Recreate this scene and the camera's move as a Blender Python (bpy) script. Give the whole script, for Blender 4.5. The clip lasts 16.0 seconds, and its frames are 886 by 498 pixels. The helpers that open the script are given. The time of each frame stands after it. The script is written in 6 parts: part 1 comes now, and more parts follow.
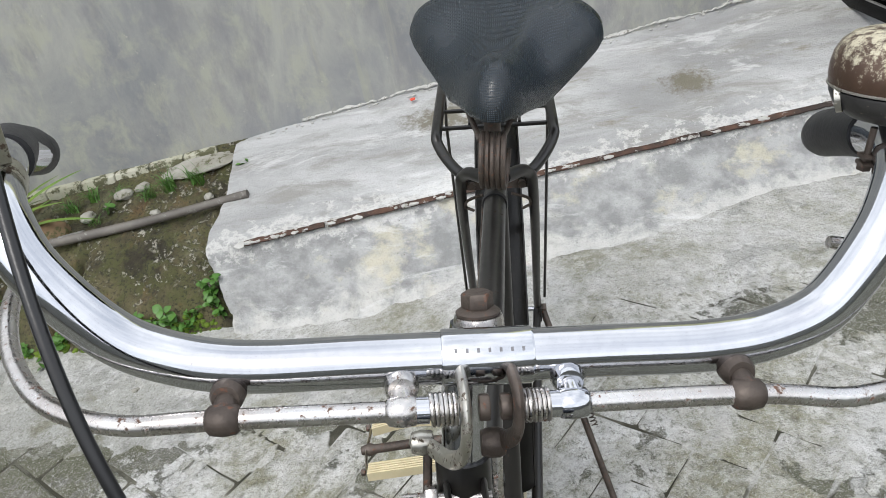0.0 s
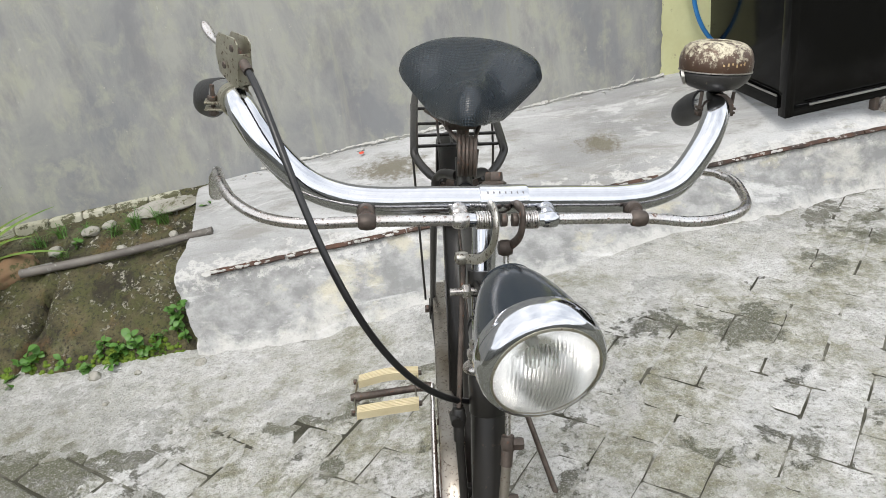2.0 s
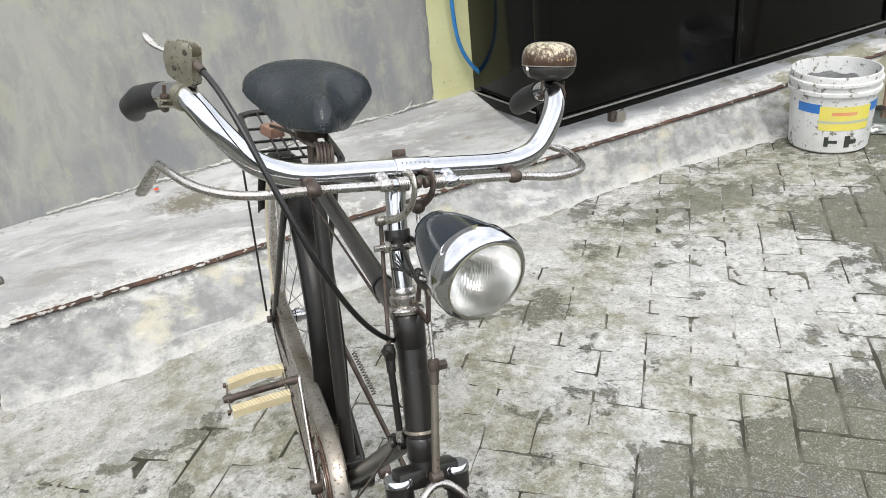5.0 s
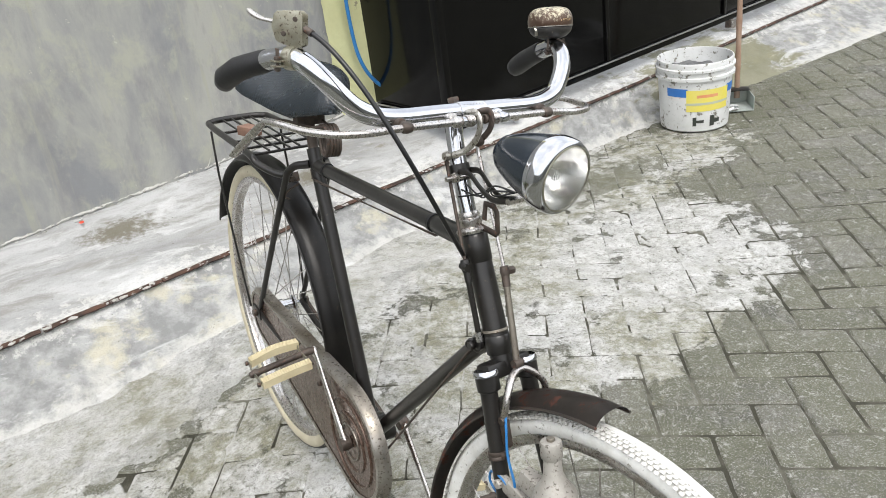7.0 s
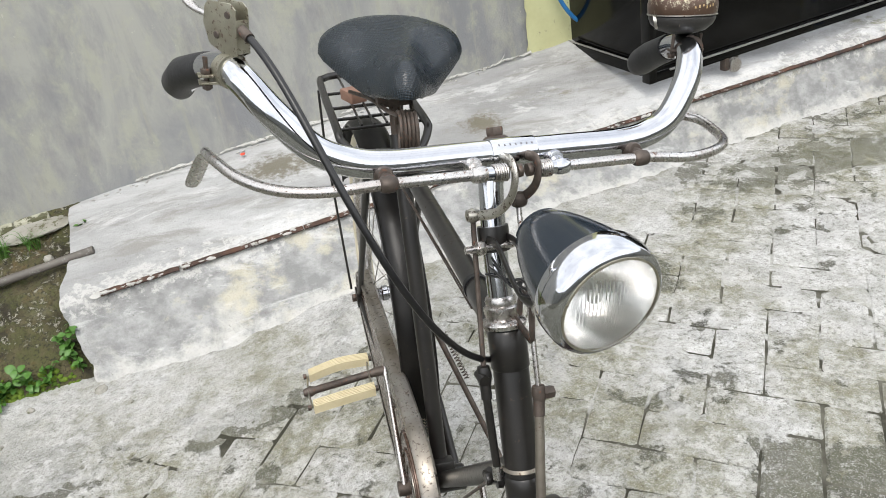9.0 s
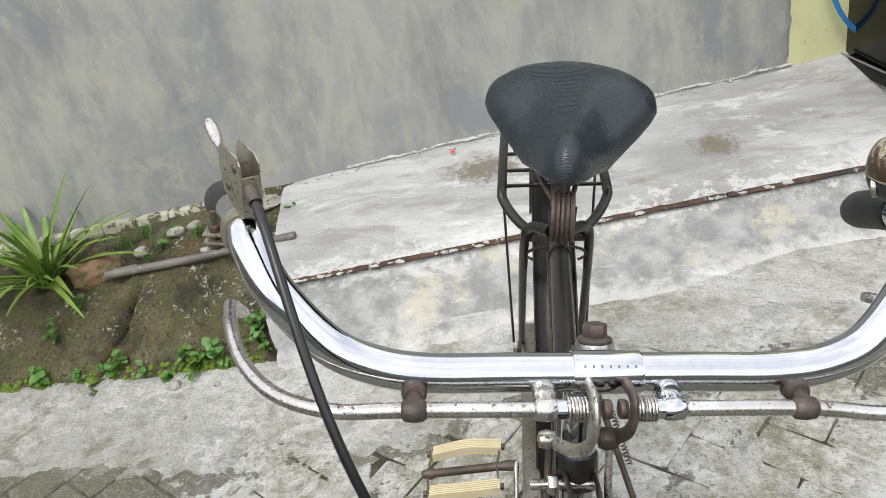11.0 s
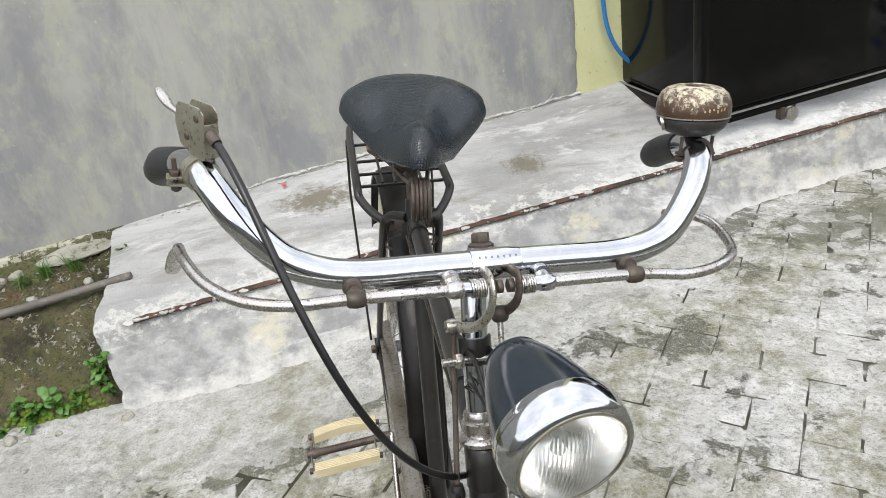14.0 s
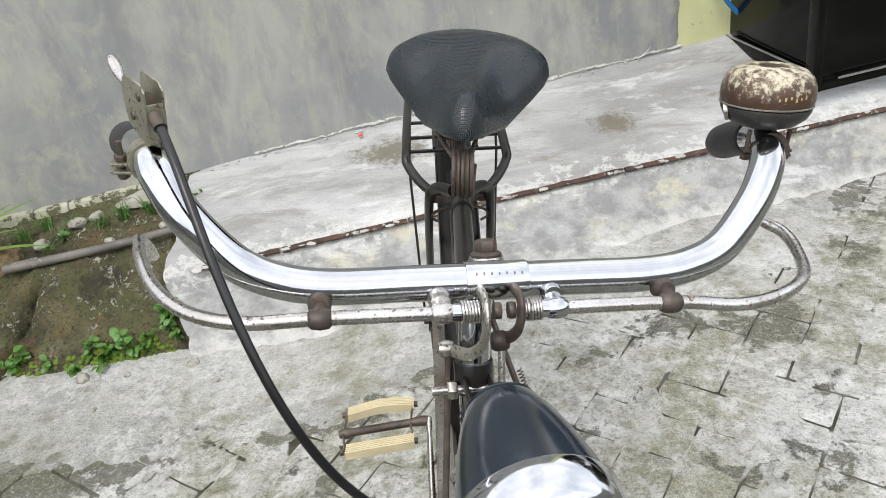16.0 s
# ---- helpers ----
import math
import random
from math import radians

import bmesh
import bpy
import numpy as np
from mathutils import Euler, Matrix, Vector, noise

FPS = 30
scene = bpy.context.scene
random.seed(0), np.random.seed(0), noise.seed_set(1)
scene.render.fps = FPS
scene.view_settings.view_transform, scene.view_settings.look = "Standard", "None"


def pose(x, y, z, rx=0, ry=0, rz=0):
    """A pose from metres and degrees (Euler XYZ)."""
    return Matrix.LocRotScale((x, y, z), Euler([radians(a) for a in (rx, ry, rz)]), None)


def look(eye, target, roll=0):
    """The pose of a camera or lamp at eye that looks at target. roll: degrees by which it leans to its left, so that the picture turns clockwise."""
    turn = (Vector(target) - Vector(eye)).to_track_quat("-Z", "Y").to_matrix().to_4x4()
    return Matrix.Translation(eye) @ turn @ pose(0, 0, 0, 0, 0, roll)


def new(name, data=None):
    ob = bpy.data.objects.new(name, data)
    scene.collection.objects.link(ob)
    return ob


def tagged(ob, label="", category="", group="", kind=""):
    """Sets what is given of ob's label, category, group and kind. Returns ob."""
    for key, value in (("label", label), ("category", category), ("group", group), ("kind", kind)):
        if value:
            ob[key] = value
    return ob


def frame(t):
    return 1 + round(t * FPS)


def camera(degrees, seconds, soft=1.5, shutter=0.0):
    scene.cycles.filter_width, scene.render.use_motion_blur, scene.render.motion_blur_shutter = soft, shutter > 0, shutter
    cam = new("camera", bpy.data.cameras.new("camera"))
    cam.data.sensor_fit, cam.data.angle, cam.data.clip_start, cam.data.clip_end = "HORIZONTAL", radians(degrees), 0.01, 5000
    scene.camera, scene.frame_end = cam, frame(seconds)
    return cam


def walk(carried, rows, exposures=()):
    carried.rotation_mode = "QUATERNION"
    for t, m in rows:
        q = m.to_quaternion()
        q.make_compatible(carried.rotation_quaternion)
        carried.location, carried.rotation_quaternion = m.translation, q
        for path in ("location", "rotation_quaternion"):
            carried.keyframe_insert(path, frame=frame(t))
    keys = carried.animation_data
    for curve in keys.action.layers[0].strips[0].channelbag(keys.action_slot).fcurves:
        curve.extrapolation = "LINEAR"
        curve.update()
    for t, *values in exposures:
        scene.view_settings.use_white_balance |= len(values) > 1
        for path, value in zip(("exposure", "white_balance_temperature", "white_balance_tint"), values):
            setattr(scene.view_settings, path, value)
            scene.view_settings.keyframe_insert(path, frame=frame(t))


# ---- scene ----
cam = camera(58.0, 16.0, 0.6)
PATH = [
    (0, (0.0780, 0.0270, 1.1079), (-0.1447, 1.7059, 0.0442), -13.60),
    (0.5, (0.0788, 0.0010, 1.1171), (-0.1359, 1.6862, 0.0616), -13.09),
    (1, (0.0761, -0.0400, 1.1258), (-0.0752, 1.6823, 0.1205), -11.76),
    (1.5, (0.0295, -0.1481, 1.1383), (-0.0450, 1.6050, 0.1784), -10.68),
    (2, (-0.0053, -0.2813, 1.1497), (0.0096, 1.4910, 0.2230), -8.86),
    (2.5, (-0.0113, -0.3442, 1.1623), (0.0464, 1.4320, 0.2448), -7.66),
    (3, (-0.0156, -0.4157, 1.1637), (0.0506, 1.3610, 0.2477), -7.30),
    (3.5, (-0.0291, -0.4767, 1.1750), (0.1128, 1.3059, 0.2793), -6.23),
    (4, (-0.0981, -0.4543, 1.1812), (0.1811, 1.3207, 0.3029), -6.48),
    (4.5, (-0.1443, -0.4245, 1.1722), (0.3110, 1.3029, 0.2729), -6.17),
    (4.7, (-0.1532, -0.4086, 1.1697), (0.3643, 1.2949, 0.2585), -5.97),
    (6.8, (-0.4352, -0.4771, 1.1743), (0.4557, 1.0965, 0.3199), -8.09),
    (7, (-0.4583, -0.4801, 1.1590), (0.4501, 1.0723, 0.2845), -7.80),
    (7.5, (-0.4597, -0.4878, 1.1535), (0.4491, 1.0484, 0.2511), -7.08),
    (8, (-0.3884, -0.4724, 1.1544), (0.3697, 1.1371, 0.2407), -8.10),
    (8.5, (-0.2131, -0.3993, 1.1457), (0.2637, 1.2905, 0.1878), -9.85),
    (9, (-0.1295, -0.2671, 1.1385), (0.2221, 1.4390, 0.1559), -9.98),
    (9.5, (-0.0846, -0.1194, 1.1619), (0.2211, 1.5981, 0.1838), -8.67),
    (10, (-0.0444, -0.0653, 1.1766), (-0.0379, 1.6868, 0.2122), -9.13),
    (10.2, (-0.0252, -0.0655, 1.1771), (-0.1699, 1.6831, 0.2173), -10.01),
    (12.3, (0.0864, -0.0866, 1.1729), (-0.1795, 1.6478, 0.2133), -12.02),
    (12.5, (0.0979, -0.0884, 1.1683), (-0.1280, 1.6501, 0.2057), -12.23),
    (13, (0.0853, -0.1091, 1.1581), (-0.0057, 1.6322, 0.1785), -11.50),
    (13.5, (0.0071, -0.1648, 1.1677), (0.0991, 1.5873, 0.2077), -9.65),
    (14, (-0.0517, -0.2220, 1.1753), (0.1814, 1.5367, 0.2520), -9.03),
    (14.5, (-0.0682, -0.2228, 1.1800), (0.2139, 1.5394, 0.2773), -9.07),
    (15, (-0.0651, -0.2115, 1.1781), (0.1867, 1.5451, 0.2557), -9.03),
    (15.5, (-0.0111, -0.1673, 1.1691), (0.0856, 1.5770, 0.1955), -9.58),
    (16, (0.0294, -0.1254, 1.1548), (0.0014, 1.6033, 0.1494), -10.19),
]
EXPOSURES = [(0, 0.78, 6300, 10), (1, 0.80, 6420, 10), (1.5, 0.85, 6500, 10), (2.5, 0.92, 6500, 10), (4.5, 0.99, 6500, 10), (8.5, 0.99, 6500, 10), (10, 0.95, 6500, 10), (12.5, 0.87, 6480, 10), (13, 0.86, 6480, 10), (14.5, 1.00, 6500, 10), (15, 1.00, 6500, 10), (16, 0.93, 6480, 10)]
walk(cam, [(t, look(eye, target, roll)) for t, eye, target, roll in PATH], EXPOSURES)

# ---- world and light: an overcast midday ----
world = bpy.data.worlds.new("overcast_sky")
scene.world = world
world.use_nodes = True
wt = world.node_tree
sky = wt.nodes.new("ShaderNodeTexSky")
sky.sky_type = "NISHITA"
sky.sun_disc = False
sky.sun_elevation, sky.sun_rotation = radians(58), radians(200)
sky.air_density, sky.dust_density = 1.0, 4.0
cloud = wt.nodes.new("ShaderNodeMix")
cloud.data_type = "RGBA"
cloud.inputs[0].default_value = 0.8
puffs = wt.nodes.new("ShaderNodeTexNoise")
puffs.inputs["Scale"].default_value, puffs.inputs["Detail"].default_value = 2.2, 6.0
wt.links.new(wt.nodes.new("ShaderNodeTexCoord").outputs["Generated"], puffs.inputs["Vector"])
shade = wt.nodes.new("ShaderNodeValToRGB")
shade.color_ramp.elements[0].position, shade.color_ramp.elements[0].color = 0.35, (6.2, 6.5, 6.9, 1)
shade.color_ramp.elements[1].position, shade.color_ramp.elements[1].color = 0.62, (10.3, 10.35, 10.3, 1)
wt.links.new(puffs.outputs[0], shade.inputs[0])
wt.links.new(shade.outputs[0], cloud.inputs[7])
wt.links.new(sky.outputs[0], cloud.inputs[6])
wt.links.new(cloud.outputs[2], wt.nodes["Background"].inputs[0])
wt.nodes["Background"].inputs[1].default_value = 0.12
sun = new("sun", bpy.data.lights.new("sun", "SUN"))
sun.data.energy, sun.data.angle, sun.data.color = 0.9, radians(25), (1, 0.97, 0.92)
sun.matrix_world = look((-1.5, -4, 7), (0, 0, 0))


# ---- materials ----
# lengths below are of a drawing a ninth over size; the last lines bring it to true metres
TRUE_SIZE = 0.9


class Nodes:
    """A short hand for building one material."""

    def __init__(self, name):
        self.m = bpy.data.materials.new(name)
        self.m.use_nodes = True
        self.t = self.m.node_tree
        self.b = self.t.nodes["Principled BSDF"]

    def put(self, kind, **ins):
        n = self.t.nodes.new(kind)
        for k, v in ins.items():
            self.set(n, k, v)
        return n

    def set(self, n, k, v):
        s = n.inputs[int(k[1:]) if k[0] == "_" and k[1:].isdigit() else k.replace("_", " ")]
        if isinstance(v, bpy.types.NodeSocket):
            self.t.links.new(v, s)
        elif isinstance(v, tuple) and len(v) == 3 and s.type == "RGBA":
            s.default_value = (*v, 1)
        else:
            s.default_value = v

    def place(self, world_space=False):
        if world_space:
            v = self.t.nodes.new("ShaderNodeVectorMath")
            v.operation = "SCALE"
            self.t.links.new(self.put("ShaderNodeNewGeometry").outputs["Position"], v.inputs[0])
            v.inputs["Scale"].default_value = 1 / TRUE_SIZE
            return v.outputs[0]
        return self.put("ShaderNodeTexCoord").outputs["Object"]

    def stretch(self, vec, sx, sy, sz):
        n = self.put("ShaderNodeMapping", Vector=vec)
        n.inputs["Scale"].default_value = (sx, sy, sz)
        return n.outputs[0]

    def noise(self, vec, scale, detail=4.0, rough=0.55, distortion=0.0):
        return self.put("ShaderNodeTexNoise", Vector=vec, Scale=scale, Detail=detail, Roughness=rough, Distortion=distortion).outputs[0]

    def voronoi(self, vec, scale, feature="F1"):
        n = self.put("ShaderNodeTexVoronoi", Vector=vec, Scale=scale)
        n.feature = feature
        return n.outputs["Distance"]

    def ramp(self, fac, *stops):
        n = self.put("ShaderNodeValToRGB", Fac=fac)
        e = n.color_ramp.elements
        while len(e) < len(stops):
            e.new(0.5)
        for el, (p, c) in zip(e, stops):
            el.position = p
            el.color = (*c, 1) if isinstance(c, tuple) else (c, c, c, 1)
        return n.outputs[0]

    def mix(self, fac, a, b, blend="MIX"):
        n = self.t.nodes.new("ShaderNodeMix")
        n.data_type, n.blend_type = "RGBA", blend
        for i, v in ((0, fac), (6, a), (7, b)):
            s = n.inputs[i]
            if isinstance(v, bpy.types.NodeSocket):
                self.t.links.new(v, s)
            elif i == 0:
                s.default_value = v
            else:
                s.default_value = (*v, 1) if isinstance(v, tuple) else (v, v, v, 1)
        return n.outputs[2]

    def math(self, op, a, b=0.0):
        n = self.t.nodes.new("ShaderNodeMath")
        n.operation = op
        for i, v in ((0, a), (1, b)):
            if isinstance(v, bpy.types.NodeSocket):
                self.t.links.new(v, n.inputs[i])
            else:
                n.inputs[i].default_value = v
        return n.outputs[0]

    def spot(self, p, x, y, rx, ry):
        """1 in the middle of an oval on the ground, falling to 0 at its rim and below outside."""
        m = self.put("ShaderNodeMapping", Vector=p)
        m.inputs["Location"].default_value = (-x / rx, -y / ry, 0)
        m.inputs["Scale"].default_value = (1 / rx, 1 / ry, 0)
        v = self.t.nodes.new("ShaderNodeVectorMath")
        v.operation = "LENGTH"
        self.t.links.new(m.outputs[0], v.inputs[0])
        return self.math("SUBTRACT", 1.0, v.outputs["Value"])

    def bump(self, height, strength, distance=0.002):
        n = self.put("ShaderNodeBump", Height=height, Strength=strength, Distance=distance)
        self.t.links.new(n.outputs[0], self.b.inputs["Normal"])

    def out(self, **ins):
        for k, v in ins.items():
            self.set(self.b, k, v)
        return self.m


def worn(name, base, alt, scale, rough, metal=0.0, bump=0.15, wear=None, wear_at=0.62, wear_scale=60.0, wear_metal=0.0, wear_rough=0.85, distance=0.001):
    """Paint, metal, rubber and the like, mottled at two scales, with worn or rusty spots."""
    n = Nodes(name)
    p = n.place()
    big, fine = n.noise(p, scale, 5.0, 0.6), n.noise(p, scale * 9, 3.0)
    col = n.mix(n.ramp(big, (0.35, 0.0), (0.7, 1.0)), base, alt)
    col = n.mix(n.math("MULTIPLY", fine, 0.25), col, tuple(c * 0.6 for c in base))
    r = n.math("ADD", n.math("MULTIPLY", fine, 0.18), rough - 0.09)
    met = metal
    h = n.math("ADD", fine, n.math("MULTIPLY", big, 0.5))
    if wear:
        w = n.ramp(n.noise(p, wear_scale, 6.0, 0.68), (wear_at - 0.03, 0.0), (wear_at + 0.03, 1.0))
        col = n.mix(w, col, n.mix(fine, wear, tuple(c * 0.5 for c in wear)))
        r = n.mix(w, r, wear_rough)
        met = n.mix(w, metal, wear_metal)
        h = n.math("ADD", h, n.math("MULTIPLY", w, 0.6))
    n.bump(h, bump, distance)
    return n.out(Base_Color=col, Roughness=r, Metallic=met)


CHROME = worn("chrome", (0.60, 0.61, 0.635), (0.49, 0.50, 0.535), 25, 0.10, 1.0, 0.03, (0.16, 0.09, 0.06), 0.74, 160, 0.2, 0.8, 0.0003)
OLD_CHROME = worn("pitted chrome", (0.62, 0.61, 0.60), (0.42, 0.38, 0.35), 30, 0.28, 1.0, 0.2, (0.14, 0.075, 0.05), 0.62, 220, 0.1, 0.8, 0.0005)
NICKEL = worn("stained nickel plate", (0.58, 0.565, 0.515), (0.42, 0.40, 0.355), 40, 0.34, 1.0, 0.25, (0.09, 0.065, 0.045), 0.58, 260, 0.1, 0.8, 0.0005)
BLACK_PAINT = worn("scuffed black enamel", (0.010, 0.0095, 0.009), (0.020, 0.018, 0.016), 14, 0.33, 0.0, 0.12, (0.075, 0.058, 0.045), 0.655, 120, 0.0, 0.8, 0.0005)
LAMP_PAINT = worn("glossy black enamel", (0.012, 0.018, 0.026), (0.018, 0.026, 0.036), 20, 0.17, 0.0, 0.04, (0.10, 0.10, 0.10), 0.76, 90, 0.0, 0.5, 0.0003)
BROWN_METAL = worn("rust-browned steel", (0.058, 0.046, 0.039), (0.13, 0.105, 0.088), 45, 0.5, 0.5, 0.35, (0.17, 0.085, 0.055), 0.62, 150, 0.0, 0.9, 0.001)
GREY_METAL = worn("rubbed grey steel", (0.17, 0.15, 0.125), (0.24, 0.22, 0.18), 22, 0.42, 0.6, 0.2, (0.11, 0.07, 0.045), 0.6, 110, 0.2, 0.8, 0.0008)
RUBBER = worn("black rubber", (0.009, 0.009, 0.010), (0.015, 0.015, 0.017), 40, 0.5, 0.0, 0.2)
CABLE = worn("black cable sleeve", (0.007, 0.007, 0.008), (0.012, 0.012, 0.013), 40, 0.32, 0.0, 0.1)
WHITE_TYRE = worn("grimy white tyre rubber", (0.82, 0.82, 0.80), (0.66, 0.655, 0.62), 40, 0.7, 0.0, 0.5, (0.26, 0.24, 0.20), 0.63, 110, 0.0, 0.9)
CREAM = worn("cream rubber", (0.66, 0.58, 0.38), (0.55, 0.47, 0.29), 30, 0.65, 0.0, 0.25, (0.25, 0.19, 0.11), 0.7, 90)
GREY_TREAD = worn("dusty grey-white tread", (0.70, 0.69, 0.66), (0.56, 0.55, 0.52), 40, 0.8, 0.0, 0.4, (0.24, 0.22, 0.19), 0.62, 90)
TREAD = worn("dusty black tread", (0.03, 0.029, 0.028), (0.055, 0.052, 0.048), 30, 0.75, 0.0, 0.4)


def bell_paint():
    """Cream paint on a brown dome, rubbed through in flecks and worn off at the crown and the skirt."""
    n = Nodes("flaking bell paint")
    p = n.place()
    g = n.put("ShaderNodeSeparateXYZ", Vector=n.put("ShaderNodeTexCoord").outputs["Generated"])
    dx, dy = n.math("SUBTRACT", g.outputs[0], 0.5), n.math("SUBTRACT", g.outputs[1], 0.5)
    r = n.math("SQRT", n.math("ADD", n.math("MULTIPLY", dx, dx), n.math("MULTIPLY", dy, dy)))
    keep = n.math("MULTIPLY", n.ramp(r, (0.12, 0.0), (0.20, 1.0)), n.ramp(g.outputs[2], (0.42, 0.0), (0.80, 1.0)))
    flecks = n.noise(p, 150, 9.0, 0.78)
    cream = n.ramp(n.math("ADD", n.math("MULTIPLY", keep, 0.165), flecks), (0.60, 0.0), (0.70, 1.0))
    brown = n.mix(n.noise(p, 60, 5.0), (0.035, 0.020, 0.014), (0.13, 0.080, 0.055))
    n.bump(n.math("ADD", cream, flecks), 0.3, 0.0008)
    return n.out(Base_Color=n.mix(cream, brown, (0.50, 0.46, 0.34)), Roughness=n.mix(cream, (0.28, 0.28, 0.28), (0.45, 0.45, 0.45)), Metallic=n.mix(cream, (0.35, 0.35, 0.35), (0.1, 0.1, 0.1)))


BELL_PAINT = bell_paint()
BELL_BASE = worn("chipped black bell base", (0.025, 0.024, 0.024), (0.04, 0.038, 0.036), 30, 0.4, 0.0, 0.3, (0.3, 0.25, 0.17), 0.66, 140, 0.0, 0.7, 0.0008)
BLUE_PLASTIC = worn("blue plastic", (0.02, 0.16, 0.42), (0.03, 0.2, 0.5), 20, 0.4)
GATE_BLACK = worn("glossy black sheet steel", (0.0025, 0.0025, 0.0025), (0.004, 0.004, 0.004), 3, 0.12, 0.0, 0.03, (0.35, 0.34, 0.32), 0.8, 16, 0.0, 0.6, 0.0005)
GATE_BLACK.node_tree.nodes["Principled BSDF"].inputs["Specular IOR Level"].default_value = 0.2
TRIM_METAL = worn("dull aluminium", (0.42, 0.42, 0.41), (0.34, 0.33, 0.32), 15, 0.45, 0.8, 0.1)


CREAM_TYRE = worn("aged cream tyre rubber", (0.62, 0.57, 0.44), (0.52, 0.47, 0.34), 22, 0.7, 0.0, 0.25, (0.25, 0.2, 0.14), 0.68, 60)
RUSTY_BLACK = worn("rusting black enamel", (0.028, 0.024, 0.021), (0.055, 0.042, 0.034), 10, 0.45, 0.0, 0.25, (0.17, 0.07, 0.05), 0.60, 40, 0.0, 0.85)
RUST_PAINT = worn("rusted tin", (0.20, 0.11, 0.08), (0.28, 0.17, 0.12), 30, 0.7, 0.1, 0.3)
CASE_METAL = worn("pitted plate over brown lacquer", (0.42, 0.40, 0.37), (0.17, 0.14, 0.10), 7, 0.3, 0.85, 0.2, (0.10, 0.075, 0.055), 0.60, 170, 0.1, 0.7, 0.0005)
CASE_FACE = worn("brown lacquered metal", (0.10, 0.060, 0.045), (0.16, 0.12, 0.095), 8, 0.26, 0.45, 0.1, (0.05, 0.03, 0.025), 0.66, 50, 0.0, 0.6, 0.0005)
DYNAMO_METAL = worn("dusty grey die-cast metal", (0.36, 0.34, 0.31), (0.48, 0.46, 0.42), 30, 0.55, 0.35, 0.35, (0.14, 0.12, 0.10), 0.60, 200, 0.0, 0.85)
DARK_MARK = worn("dark stamping", (0.20, 0.20, 0.21), (0.15, 0.15, 0.16), 30, 0.5, 0.5)
GILT = worn("worn gilt", (0.62, 0.47, 0.26), (0.5, 0.36, 0.18), 60, 0.5, 0.4)
STAINED_NICKEL = worn("stained nickel", (0.44, 0.425, 0.345), (0.29, 0.27, 0.20), 60, 0.36, 0.85, 0.3, (0.10, 0.07, 0.045), 0.60, 190, 0.0, 0.8, 0.0006)
BADGE = worn("worn orange enamel", (0.42, 0.12, 0.05), (0.5, 0.3, 0.2), 80, 0.5)
SILVER = Nodes("silvered reflector").out(Base_Color=(0.95, 0.95, 0.94), Metallic=1.0, Roughness=0.27)
FROSTED = Nodes("frosted bulb glass").out(Base_Color=(0.85, 0.85, 0.82), Roughness=0.3)
GLASS = Nodes("clear lamp glass").out(Base_Color=(0.96, 0.96, 0.94), Roughness=0.03, Transmission_Weight=1.0, IOR=1.45)


def leatherette():
    """Black saddle cloth with a fine raised mesh."""
    n = Nodes("black mesh leatherette")
    p = n.place()
    v = n.put("ShaderNodeTexVoronoi", Vector=p, Scale=430.0, Randomness=0.05)
    dots = n.ramp(v.outputs["Distance"], (0.22, 1.0), (0.50, 0.0))
    soft = n.noise(p, 14, 3.0)
    col = n.mix(dots, (0.005, 0.009, 0.013), (0.022, 0.035, 0.048))
    n.bump(n.math("ADD", dots, n.math("MULTIPLY", soft, 0.3)), 0.6, 0.0010)
    return n.out(Base_Color=col, Roughness=n.math("ADD", n.math("MULTIPLY", soft, 0.10), 0.22), Specular_IOR_Level=0.55)


LEATHERETTE = leatherette()


# ---- mesh helpers ----
def spline(pts, n=6):
    """Points of a smooth line through pts."""
    pts = [Vector(p) for p in pts]
    ext = [pts[0] * 2 - pts[1], *pts, pts[-1] * 2 - pts[-2]]
    line = []
    for i in range(1, len(ext) - 2):
        a, b, c, d = ext[i - 1:i + 3]
        for k in range(n):
            t = k / n
            line.append(0.5 * (2 * b + (c - a) * t + (2 * a - 5 * b + 4 * c - d) * t * t + (3 * b - a - 3 * c + d) * t ** 3))
    return line + [pts[-1]]


def tube(bm, pts, r, seg=12, cap=True, flat=1.0, up=(0, 0, 1), close=False):
    """A round (or flattened) bar along pts; r is one radius or one for each point."""
    pts = [Vector(p) for p in pts]
    rs = list(r) if isinstance(r, (list, tuple)) else [r] * len(pts)
    rings, side = [], None
    for i, p in enumerate(pts):
        if close:
            d = (pts[(i + 1) % len(pts)] - pts[i - 1]).normalized()
        else:
            d = (pts[min(i + 1, len(pts) - 1)] - pts[max(i - 1, 0)]).normalized()
        if side is None:
            u = Vector(up)
            if abs(u.dot(d)) > 0.95:
                u = Vector((1, 0, 0)) if abs(d.x) < 0.9 else Vector((0, 1, 0))
            side = d.cross(u).normalized()
        side = (side - d * side.dot(d)).normalized()
        top = side.cross(d)
        rings.append([bm.verts.new(p + (side * math.cos(a) + top * math.sin(a) * flat) * rs[i]) for a in (2 * math.pi * k / seg for k in range(seg))])
    pairs = list(zip(rings, rings[1:])) + ([(rings[-1], rings[0])] if close else [])
    for a, b in pairs:
        for k in range(seg):
            bm.faces.new((a[k], a[(k + 1) % seg], b[(k + 1) % seg], b[k]))
    if cap and not close:
        bm.faces.new(rings[0][::-1])
        bm.faces.new(rings[-1])
    return bm


